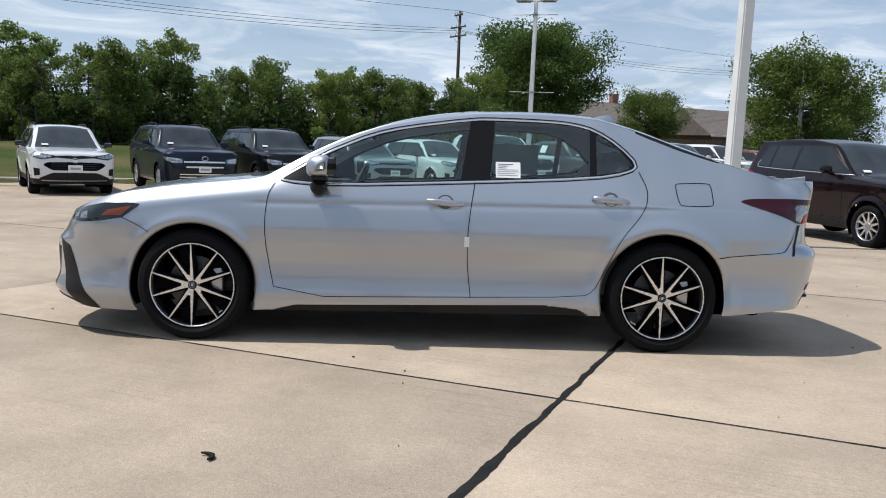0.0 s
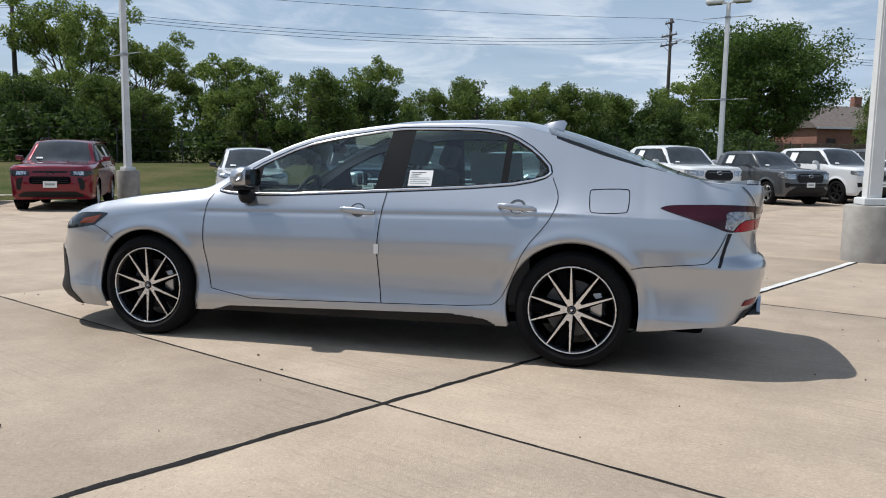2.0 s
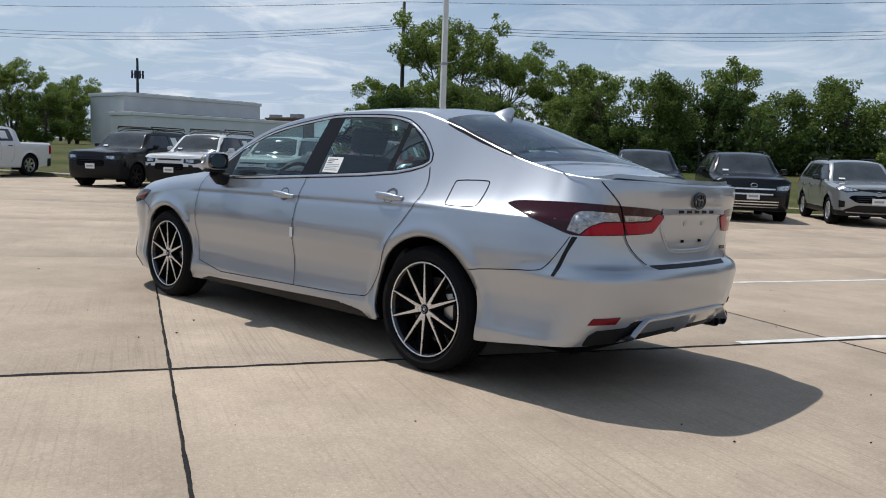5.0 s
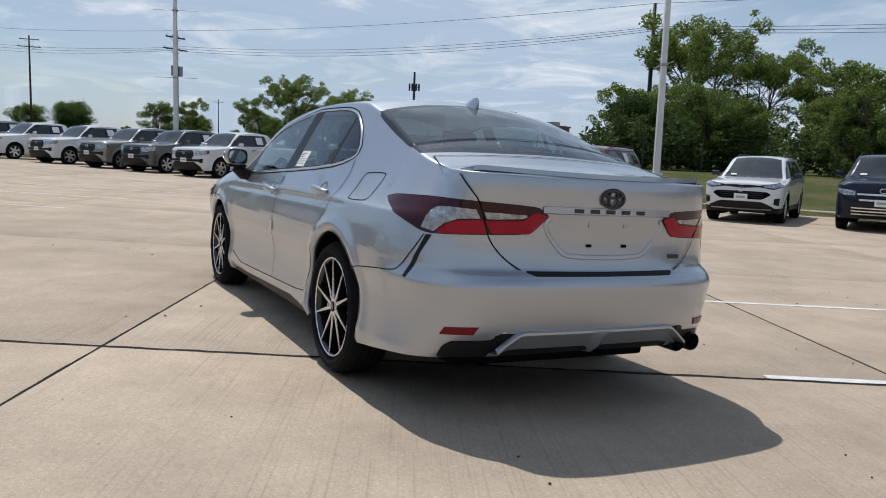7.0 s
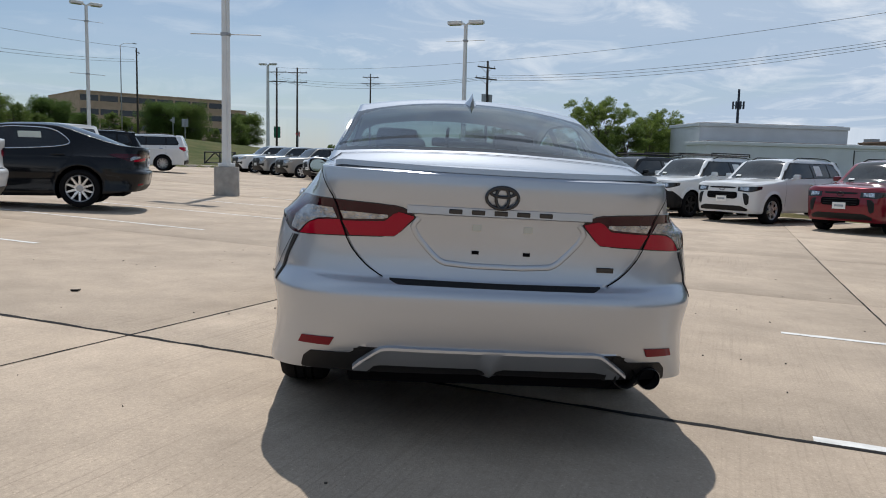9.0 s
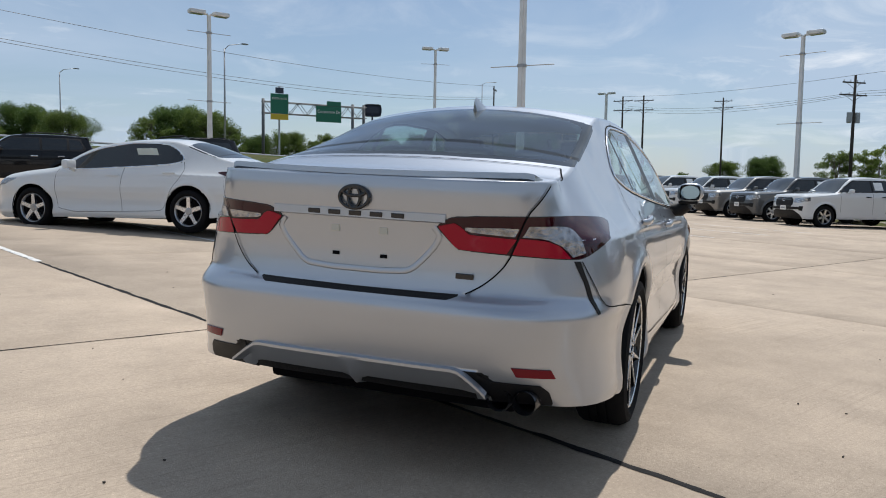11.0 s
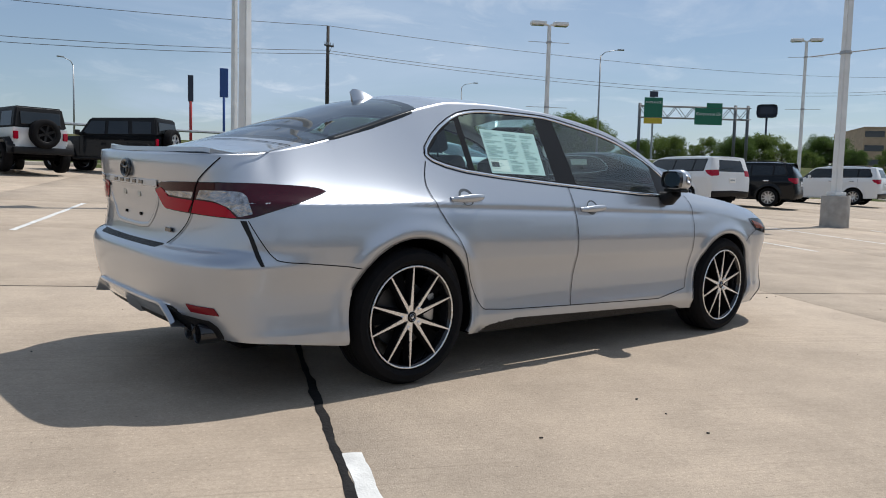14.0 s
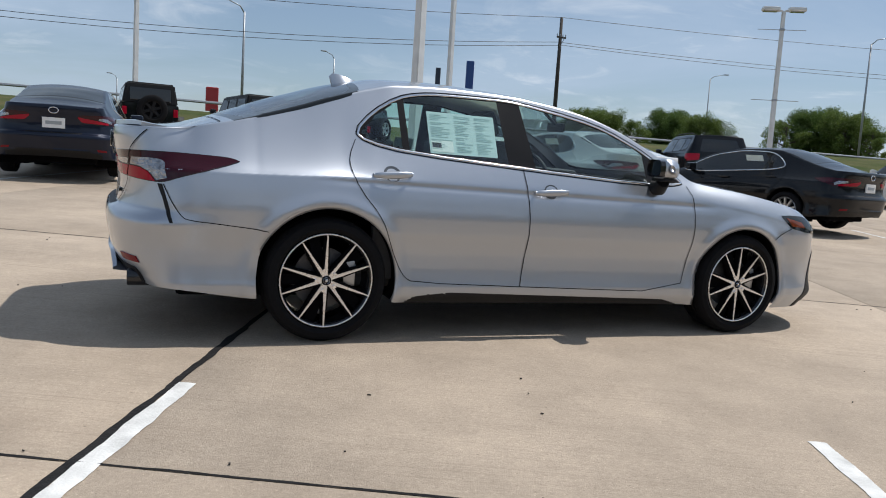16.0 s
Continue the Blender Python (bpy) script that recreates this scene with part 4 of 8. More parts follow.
def uf_poly(pts):
    """Outline on the top sheet, from x and y in metres to its own (u, f)."""
    us = np.linspace(HERO.u0, HERO.u1, 900)
    e = HERO.pos(us, HERO.zt(us))
    return [(float(np.interp(x, e[:, 0], us)), float(y / -np.interp(x, e[:, 0], e[:, 1]))) for x, y in pts]


def mirrored(pts):
    return pts + [(x, -y) for x, y in reversed(pts)]


SCREEN_F = uf_poly(mirrored([(-1.16, 0.0), (-1.13, -0.35), (-1.04, -0.60), (-0.94, -0.70), (-0.60, -0.655), (-0.30, -0.595), (-0.17, -0.50), (-0.12, -0.25)]))
SCREEN_R = uf_poly(mirrored([(1.215, 0.0), (1.225, -0.30), (1.245, -0.46), (1.285, -0.535), (1.34, -0.565), (1.55, -0.590), (1.80, -0.615), (1.845, -0.59), (1.88, -0.50), (1.91, -0.25)]))
SCREEN_R_RIM = uf_poly(mirrored([(1.165, 0.0), (1.175, -0.30), (1.20, -0.49), (1.23, -0.58), (1.27, -0.75), (1.88, -0.80), (1.915, -0.56), (1.95, -0.25)]))
COWL = uf_poly(mirrored([(-1.22, 0.0), (-1.20, -0.35), (-1.12, -0.62), (-0.99, -0.735), (-0.94, -0.70), (-1.04, -0.60), (-1.13, -0.35), (-1.16, -0.1)]))
pieces = skin(HERO, REGIONS, [("windscreen", SCREEN_F), ("rear_screen", SCREEN_R), ("screen_rim", SCREEN_R_RIM), ("cowl", COWL)], 340, 112, 56, 0.0112)
LOOK = {
    "body": ("body", SILVER, ""), "window_surround": ("window_surround", PILLAR, "satin black pillar trim"), "tail_lamp": ("tail_lamp", RED_DARK, "smoked red tail lamp"),
    "head_lamp": ("headlight", DARK_GLASS, "dark headlight unit"), "corner_slot": ("corner_slot", BLACK_TRIM, "black slot trim below the tail lamp"),
    "reflector": ("reflector", RED_LENS, "red bumper reflector"), "bumper_step": ("bumper_step", BLACK_TRIM, "black step strip"),
    "rear_valance": ("valance", BLACK_TRIM, "black lower valance"), "sill_trim": ("sill_trim", BLACK_TRIM, "black sill strip"), "front_door": ("door", SILVER, ""), "rear_door": ("door", SILVER, ""),
    "grille": ("grille", BLACK_TRIM, "black mesh grille"), "windscreen": ("windscreen", WINDSCREEN, ""), "rear_screen": ("rear_window", REAR_GLASS, ""), "screen_rim": ("rear_window_rim", FRIT, "black glazed border of the rear window"), "cowl": ("cowl", BLACK_TRIM, "black wiper cowl"),
    "front_door_glass": ("window_pane", WINDOW, ""), "rear_door_glass": ("window_pane", WINDOW, ""), "quarter_glass": ("window_pane", WINDOW, ""),
}
ONE = {"body", "bumper_step", "rear_valance", "grille", "windscreen", "rear_screen", "screen_rim", "cowl"}
made = {}
for name, ps in pieces.items():
    if name not in LOOK:
        continue
    nice, mat, lab = LOOK[name]
    for group in [ps] if name in ONE else [[p for p in ps if p[2] == side] for side in (-1, 1)]:
        V, F = joined(group)
        ob = mesh_from(nice, V, F, mat, sedan, lab, weld=0.0004)
        made[(name, group[0][2] if name not in ONE else 0)] = ob
for k, ob in made.items():
    if k[0].endswith("glass") or k[0] in ("windscreen", "rear_screen"):
        ob.visible_shadow = False


def seam(name, path, width, mat, parent, lift=0.003, closed=False, height=0.0, label=""):
    V, F = ribbon(path, width, lift, closed, height)
    return mesh_from(name, V, F, mat, parent, label)


def patch(name, top, low, sg, mat, parent, lift=0.003, label="", n=30, m=7, skirt=0.005, sh=HERO):
    """A panel laid on the side between an upper and a lower edge, each a polyline of (u, z), with its rim turned in."""
    def along(poly):
        P = np.array(poly, float)
        L = np.r_[0, np.cumsum(np.linalg.norm(np.diff(P, axis=0), axis=1))]
        t = np.linspace(0, L[-1], n)
        return np.stack([np.interp(t, L, P[:, k]) for k in (0, 1)], 1)
    a, b = along(top), along(low)
    V, rim = [], []
    for i in range(n):
        for j in range(m):
            q = a[i] * (1 - j / (m - 1)) + b[i] * j / (m - 1)
            p, nn = sh.pos(*q), sh.normal(*q)
            c = np.array([np.interp(q[0], sh.U, sh.NX), -np.interp(q[0], sh.U, sh.NY), 0])
            nn = nn if nn @ c > 0 else -nn
            V.append((p + nn * lift) * [1, -sg, 1])
            rim.append((p + nn * (lift - skirt)) * [1, -sg, 1])
    F = [(i * m + j, i * m + j + 1, i * m + m + j + 1, i * m + m + j) for i in range(n - 1) for j in range(m - 1)]
    ring = [i * m for i in range(n)] + [(n - 1) * m + j for j in range(1, m)] + [i * m + m - 1 for i in range(n - 2, -1, -1)] + [j for j in range(m - 2, 0, -1)]
    k0 = len(V)
    V += [rim[k] for k in ring]
    r = len(ring)
    F += [(ring[k], ring[(k + 1) % r], k0 + (k + 1) % r, k0 + k) for k in range(r)]
    return mesh_from(name, V, F if sg > 0 else [f[::-1] for f in F], mat, parent, label, auto=40)


def grown(poly, by):
    """A closed outline moved outwards by a distance."""
    P = np.array(poly, float)
    e = np.roll(P, -1, 0) - np.roll(P, 1, 0)
    nrm = np.stack([e[:, 1], -e[:, 0]], 1) / np.linalg.norm(e, axis=1)[:, None]
    area = np.sum(P[:, 0] * np.roll(P[:, 1], -1) - np.roll(P[:, 0], -1) * P[:, 1])
    return [tuple(q) for q in P + nrm * by * (1 if area > 0 else -1)]


for sg in (-1, 1):
    lamp = patch("tail_lamp", LAMP_TOP, LAMP_LOW, sg, RED_DARK, sedan, 0.003, "smoked red tail lamp", 60, 9)
    made[("tail_lamp", sg)] = lamp
    patch("clear_lens", [(2.276, 0.828), (2.295, 0.870), (2.310, 0.897), (2.340, 0.911), (2.375, 0.915), (2.428, 0.917), (2.556, 0.915)], [(2.280, 0.824), (2.346, 0.811), (2.375, 0.832), (2.408, 0.851), (2.470, 0.870), (2.524, 0.875), (2.578, 0.877)], sg, CLEAR_LENS, lamp, 0.0055, "clear ribbed lens", 40)
    patch("clear_lens", [(2.592, 0.906), (2.648, 0.906), (2.788, 0.901)], [(2.607, 0.877), (2.645, 0.878), (2.768, 0.885), (2.788, 0.891)], sg, CLEAR_LENS, lamp, 0.0055, "clear ribbed lens")
    patch("red_lens", [(2.358, 0.808), (2.393, 0.836), (2.422, 0.852), (2.478, 0.866), (2.534, 0.870), (2.588, 0.872)], [(2.362, 0.806), (2.444, 0.808), (2.534, 0.812), (2.614, 0.816)], sg, RED_LENS, lamp, 0.006, "bright red lens")
    patch("red_lens", [(2.600, 0.869), (2.695, 0.873), (2.775, 0.877), (2.808, 0.905), (2.830, 0.914), (2.887, 0.900)], [(2.635, 0.817), (2.725, 0.820), (2.812, 0.824), (2.829, 0.834), (2.853, 0.860), (2.885, 0.894)], sg, RED_LENS, lamp, 0.006, "bright red lens", 40)
    patch("corner_slot", [(2.306, 0.797), (2.264, 0.715), (2.235, 0.645), (2.220, 0.612)], [(2.338, 0.797), (2.291, 0.725), (2.259, 0.650), (2.236, 0.610)], sg, BLACK_TRIM, sedan, 0.003, "black slot trim below the tail lamp")
    patch("reflector", [(2.444, 0.424), (2.597, 0.430)], [(2.419, 0.393), (2.575, 0.398)], sg, REFLECTOR, sedan, 0.005, "dark red bumper reflector")
    patch("valance_corner", VALANCE, [(2.406, 0.288), (2.73, 0.288)], sg, BLACK_TRIM, sedan, 0.003, "black bumper cut-out")
    lamp = patch("headlight", [(-2.27, 0.72), (-2.13, 0.779), (-1.95, 0.810), (-1.80, 0.815), (-1.728, 0.811)], [(-2.27, 0.70), (-2.10, 0.693), (-1.95, 0.706), (-1.826, 0.728), (-1.735, 0.799)], sg, DARK_GLASS, sedan, 0.003, "dark headlight unit", 40)
    patch("amber_lens", [(-1.915, 0.770), (-1.770, 0.798)], [(-1.955, 0.735), (-1.83, 0.742)], sg, AMBER, lamp, 0.006, "amber side lens")
    for u in (-2.20, -2.10):
        patch("reflector_bowl", [(u - 0.03, 0.742), (u + 0.035, 0.757)], [(u - 0.02, 0.712), (u + 0.05, 0.718)], sg, CLEAR_LENS, lamp, 0.005, "bright reflector bowl", 10)
    patch("corner_trim", [(-2.37, 0.57), (-2.31, 0.36), (-2.22, 0.170)], [(-2.25, 0.54), (-2.16, 0.36), (-2.02, 0.167)], sg, BLACK_TRIM, sedan, 0.004, "black bumper corner trim")
    patch("splitter_lip", [(-2.50, 0.225), (-2.36, 0.212), (-2.22, 0.205)], [(-2.50, 0.187), (-2.36, 0.184), (-2.22, 0.181)], sg, BLACK_TRIM, sedan, 0.006, "black lower lip")
    seam("window_trim", on_side(HERO, DLO, sg, True, 0.015, 1), 0.013, CHROME, sedan, 0.001, True, 0.005, "bright window trim")
    seam("window_gap", on_side(HERO, grown(DLO, 0.012), sg, True, 0.015, 1), 0.006, SEAM, sedan, 0.0015, True, 0.0, "dark gap round the window frames")
    seam("panel_gap", on_side(HERO, DOOR_F[:5] + [(0.252, 0.311)], sg), 0.0042, SEAM, sedan, 0.003)
    seam("panel_gap", on_side(HERO, DOOR_F[5:10], sg), 0.0045, SEAM, sedan)
    seam("panel_gap", on_side(HERO, DOOR_R[:10], sg), 0.0042, SEAM, sedan, 0.003)
    seam("panel_gap", on_side(HERO, [(1.735, 0.590), (1.85, 0.604), (2.02, 0.621), (2.13, 0.628), (2.178, 0.640), (2.238, 0.716), (2.296, 0.797)], sg), 0.004, SEAM, sedan)
    seam("panel_gap", on_side(HERO, [(-1.663, 0.647), (-1.74, 0.69), (-1.826, 0.728)], sg), 0.004, SEAM, sedan)
    seam("panel_gap", on_side(HERO, [(ur(0.72), 1.055), (ur(0.675), 1.0), (ur(0.632), 0.95), (ur(0.605), 0.87), (ur(0.58), 0.79), (ur(0.51), 0.715), (ur(0.43), 0.668)], sg), 0.0050, SEAM, sedan, 0.006)
    seam("fuel_door", on_side(HERO, [(1.50, 1.028), (1.70, 1.034), (1.717, 1.02), (1.710, 0.915), (1.695, 0.897), (1.51, 0.894), (1.494, 0.908), (1.487, 1.015)], sg, True, 0.012, 1), 0.005, SEAM, sedan, 0.0015, True) if sg < 0 else None
    seam("panel_gap", on_top(HERO, [(1.965, sg * 0.62), (2.04, sg * 0.64), (2.16, sg * 0.675), (2.26, sg * 0.69)]), 0.006, SEAM, sedan)
    seam("panel_gap", on_top(HERO, [(-2.20, sg * 0.55), (-1.9, sg * 0.665), (-1.5, sg * 0.705), (-1.15, sg * 0.70)]), 0.006, SEAM, sedan)
    # tail lamp edge
    seam("lamp_edge", on_side(HERO, LAMP, sg, True, 0.012, 1), 0.004, BLACK_GLOSS, made[("tail_lamp", sg)], 0.0005, True, 0.003)
    # wheel arch lip and liner
    for cx, cz, r in ((-1.412, 0.335, 0.385), (1.412, 0.342, 0.392)):
        bm = bmesh.new()
        n = 40
        rings = []
        for k in range(n + 1):
            a0, a1 = (-21, 201) if cx < 0 else (-15, 197)
            a = math.radians(a0 + (a1 - a0) * k / n)
            x, z = cx + (r + 0.007) * math.cos(a), cz + (r + 0.007) * math.sin(a)
            p = HERO.pos(x, max(z, 0.17))
            y = p[1] * -sg + sg * 0.002
            rings.append([bm.verts.new((x, y, z)), bm.verts.new((cx + (r - 0.012) * math.cos(a), y - sg * 0.006, cz + (r - 0.012) * math.sin(a))), bm.verts.new((cx + (r - 0.006) * math.cos(a), y - sg * 0.03, cz + (r - 0.006) * math.sin(a))), bm.verts.new((cx + (r + 0.01) * math.cos(a), sg * 0.52, cz + (r + 0.01) * math.sin(a)))])
        lip, liner = bm, bmesh.new()
        for a, b in zip(rings, rings[1:]):
            bm.faces.new((a[0], b[0], b[1], a[1]))
            bm.faces.new((a[1], b[1], b[2], a[2]))
        rest = []
        for a in rings:
            rest.append([liner.verts.new(a[2].co), liner.verts.new(a[3].co)])
            bm.verts.remove(a[3])
        for a, b in zip(rest, rest[1:]):
            liner.faces.new((a[0], b[0], b[1], a[1]))
        liner.faces.new([a[1] for a in rest])
        part("arch_lip", lip, SILVER, sedan, "", True)
        part("arch_liner", liner, SEAM, sedan, "black wheel arch liner")
        wheel(sedan, (cx, sg * 0.886, 0.336), 0.336, 0.225, 0.2535, "twin", 1, sg, "black wheel with machined twin spokes and a new tyre")
    # door handles with their cups
    for hx, hz in ((0.085, 0.874), (1.075, 0.918)):
        p = HERO.pos(hx, hz)
        y = p[1] * -sg
        V, F = [], []
        for k, t in enumerate(np.linspace(-1, 1, 19)):
            off = 0.028 * (1 - abs(t) ** 5) + 0.007
            h = 0.0205 * (1 - 0.45 * t * t)
            xx = hx + 0.112 * t
            yy = HERO.pos(xx, hz)[1] * -sg
            for a in np.linspace(0, 2 * math.pi, 9)[:-1]:
                V.append((xx, yy + sg * (off + 0.008 * math.cos(a)), hz - 0.008 * t + h * math.sin(a)))
        F = [(8 * k + a, 8 * k + (a + 1) % 8, 8 * k + 8 + (a + 1) % 8, 8 * k + 8 + a) for k in range(18) for a in range(8)]
        F += [tuple(range(8)), tuple(range(8 * 18, 8 * 19))[::-1]]
        door = made[("front_door" if hx < 0.5 else "rear_door", sg)]
        mesh_from("handle", V, F if sg > 0 else [f[::-1] for f in F], SILVER, door, "body-coloured pull handle")
        # the door is not hollowed: the cup's grey colour gives the recess shade
        cup = [(hx + 0.050 * math.cos(a), hz + 0.003 + 0.042 * math.sin(a)) for a in np.linspace(0, 2 * math.pi, 25)[:-1]]
        ring = on_side(HERO, cup, sg, True, 0.012, 0)
        mid = HERO.pos(hx, hz) * [1, -sg, 1]
        V = [q + nn * 0.0015 for q, nn in ring] + [mid + np.array([0, -sg * 0.004, 0])]
        m = len(ring)
        mesh_from("handle_cup", V, [(k, (k + 1) % m, m) for k in range(m)], GREY_CAR, door, "shadowed grip recess")
    # mirror: shell, glass and foot
    V, F = [], []
    n, k0 = 24, 14
    for i in range(k0 + 1):
        t = i / k0
        y = sg * (0.850 + 0.172 * t)
        sc = max(0.05, (1 - abs(2 * t - 0.95) ** 4 * 0.62)) if t < 1 else 0.30
        for a in np.linspace(0, 2 * math.pi, n + 1)[:-1]:
            ca, sa = math.cos(a), math.sin(a)
            dx = 0.052 * abs(ca) ** 0.40 if ca > 0 else -0.088 * abs(ca) ** 0.85
            V.append((-0.655 + 0.02 * t + sc * dx, y, 1.062 + 0.010 * t + 0.064 * sc * np.sign(sa) * abs(sa) ** 0.62 + 0.012 * min(0, ca)))
    F = [(n * i + a, n * i + (a + 1) % n, n * i + n + (a + 1) % n, n * i + n + a) for i in range(k0) for a in range(n)] + [tuple(range(n)), tuple(range(n * k0, n * k0 + n))[::-1]]
    mirror = mesh_from("door_mirror", V, F, SILVER, sedan, "silver door mirror on a black foot", weld=0.0005)
    bm = bmesh.new()
    add_box(bm, (-0.594, sg * 0.936, 1.066), (0.014, 0.135, 0.105), 0.035)
    part("mirror_back", bm, BLACK_GLOSS, mirror)
    bm = bmesh.new()
    add_box(bm, (-0.655, sg * 0.925, 0.998), (0.09, 0.13, 0.020), 0.009)
    add_tube(bm, [(-0.675, sg * 0.80, 0.938), (-0.672, sg * 0.875, 0.945), (-0.655, sg * 0.925, 0.985)], [0.048, 0.046, 0.040], 12)
    part("mirror_foot", bm, BLACK_TRIM, mirror, "black mirror foot", True, 40)
    # glossy panel on the mirror's face
    bm = bmesh.new()
    bmesh.ops.create_circle(bm, cap_ends=True, segments=28, radius=1, matrix=Matrix.Translation((-0.586, sg * 0.936, 1.067)) @ Matrix.Rotation(math.pi / 2, 4, "Y") @ Matrix.Diagonal((0.046, 0.061, 1, 1)))
    part("mirror_glass", bm, pbr("mirror_glass", (0.42, 0.47, 0.47), 0.03, 1.0, var=0), mirror, "mirror glass")

# hood and boot lid gaps across the car
seam("panel_gap", on_top(HERO, [(1.965, -0.62), (1.985, -0.3), (1.99, 0), (1.985, 0.3), (1.965, 0.62)]), 0.006, SEAM, sedan)

# boot lip spoiler
V, F = [], []
ys = np.linspace(-0.62, 0.62, 49)
for y in ys:
    e = abs(y) / 0.62
    x1 = 2.470 - 0.125 * e**2.6
    ln = 0.21 * (1 - 0.30 * e**6)
    z0 = HERO.top_at(x1 - ln, y)
    lip = 1.082 + 0.004 * (1 - e * e) + 0.016 * e**2
    h = lip if e < 0.999 else lip - 0.006
    z1 = HERO.top_at(min(x1, 2.40), min(abs(y), 0.6)) - 0.012
    V += [(x1 - ln, y, z0 - 0.004), (x1 - 0.6 * ln, y, z0 + 0.35 * (h - z0) - 0.003), (x1 - 0.2 * ln, y, h - 0.005), (x1, y, h), (x1 + 0.002, y, h - 0.020), (x1 - 0.03, y, z1), (x1 - ln, y, z0 - 0.02)]
k = 7
F = [(i * k + c, i * k + (c + 1) % k, (i + 1) * k + (c + 1) % k, (i + 1) * k + c) for i in range(len(ys) - 1) for c in range(k)] + [tuple(range(k))[::-1], tuple(range(k * (len(ys) - 1), k * len(ys)))]
mesh_from("spoiler", V, [f[::-1] for f in F], SILVER, sedan, "silver boot lip spoiler", auto=40)

# roof aerial fin
V, F = [], []
for i, t in enumerate(np.linspace(0, 1, 10)):
    x = 1.07 + 0.165 * t
    hgt = 0.066 * math.sin(min(1, t * 1.02) * math.pi / 2) ** 1.3 if t < 0.97 else 0.050
    w = 0.030 * math.sin(math.pi * (0.12 + 0.80 * t)) + 0.004
    zb = HERO.top_at(x, 0) - 0.004
    V += [(x, -w, zb), (x + 0.01 * t, -0.35 * w, zb + 0.6 * hgt), (x + 0.02 * t, 0, zb + hgt), (x + 0.01 * t, 0.35 * w, zb + 0.6 * hgt), (x, w, zb)]
F = [(5 * i + c, 5 * i + c + 1, 5 * i + 6 + c, 5 * i + 5 + c) for i in range(9) for c in range(4)] + [tuple(range(5)), tuple(range(45, 50))[::-1]]
mesh_from("roof_aerial", V, F, SILVER, sedan, "silver shark-fin aerial", auto=35)

# tail: badge ring, lettering bars, plate recess, diffuser, exhausts
def rear_x(y, z):
    u = HERO.u_rear(y)
    return float(HERO.pos(u, z)[0])


bm = bmesh.new()
add_tube(bm, [(rear_x(0, 1.0) + 0.006, 0.059 * math.cos(a), 0.984 + 0.040 * math.sin(a)) for a in np.linspace(0, 2 * math.pi, 37)], 0.0065, 8, False)
add_tube(bm, [(rear_x(0, 1.0) + 0.006, 0.024 * math.cos(a), 0.984 + 0.038 * math.sin(a)) for a in np.linspace(0, 2 * math.pi, 31)], 0.006, 8, False)
add_tube(bm, [(rear_x(0, 1.0) + 0.006, 0.044 * math.cos(a), 1.003 + 0.015 * math.sin(a)) for a in np.linspace(0, 2 * math.pi, 31)], 0.006, 8, False)
part("badge", bm, BLACK_GLOSS, sedan, "black oval ring badge", True)
for k in range(5):
    y = -0.168 + 0.084 * k
    bm = bmesh.new()
    add_box(bm, (rear_x(y, 0.925) + 0.006, y, 0.926), (0.006, 0.050, 0.018), 0.003)
    part("name_bar", bm, BLACK_GLOSS, sedan, "black bar in place of a letter")
bm = bmesh.new()
add_box(bm, (rear_x(0.415, 0.735) + 0.004, 0.415, 0.730), (0.006, 0.066, 0.020), 0.003)
part("grade_bar", bm, BLACK_GLOSS, sedan, "small black trim bar")
# bright bar above the plate recess
V, F = [], []
for y in np.linspace(-0.345, 0.345, 31):
    x = rear_x(y, 0.935)
    V += [(x - 0.001, y, 0.944), (x + 0.004, y, 0.940), (x + 0.004, y, 0.913), (x - 0.010, y, 0.907)]
F = [(4 * i + c, 4 * i + c + 1, 4 * i + 5 + c, 4 * i + 4 + c) for i in range(30) for c in range(3)]
mesh_from("lid_bar", V, [f[::-1] for f in F], SILVER, sedan, "silver bar across the boot lid", auto=30)
for y in (-0.085, 0.108):
    bm = bmesh.new()
    add_box(bm, (rear_x(y, 0.776) + 0.002, y, 0.776), (0.006, 0.026, 0.013), 0.001)
    part("plate_plug", bm, SEAM, sedan, "black plate screw plug")
    bm = bmesh.new()
    add_box(bm, (rear_x(y, 0.872) + 0.001, y, 0.868), (0.004, 0.034, 0.024), 0.0015)
    part("plate_bracket", bm, pbr("yellowed_tape", (0.50, 0.49, 0.42), 0.6), sedan, "pale plate bracket")
# pressed trapezoid round the plate: a raised rim
rim = [(-0.30, 0.895), (-0.33, 0.86), (-0.24, 0.755), (-0.19, 0.725), (0.19, 0.725), (0.24, 0.755), (0.33, 0.86), (0.30, 0.895)]
path = []
for y, z in fine(rim, 0.02, False, 1):
    path.append((np.array([rear_x(y, z), y, z]), np.array([1.0, 0, 0.1])))
seam("plate_recess", path, 0.022, SILVER, sedan, 0.0, False, 0.003)
# diffuser
V, F = [], []
ys = np.linspace(-0.52, 0.52, 41)
for y in ys:
    e = abs(y) / 0.52
    zt_ = 0.412 - 0.080 * max(0, (e - 0.78) / 0.22) ** 1.2
    x = rear_x(min(abs(y), 0.5), 0.42)
    fin = 0.035 * math.exp(-((y / 0.022) ** 2))
    V += [(x - 0.008, y, zt_ + 0.006), (x + 0.012, y, zt_ - 0.003), (x + 0.011, y, zt_ - 0.014)]
    for f_, out in ((0.25, 0.006), (0.62, 0.005), (1.0, 0.004 if e > 0.88 else -0.03)):
        z = zt_ - 0.014 + (0.292 - zt_ + 0.014) * f_
        V.append((rear_x(min(abs(y), 0.5), z) + out + fin * (0.25 + 1.1 * f_), y, z))
    V.append((x - 0.34, y, 0.284))
k = 7
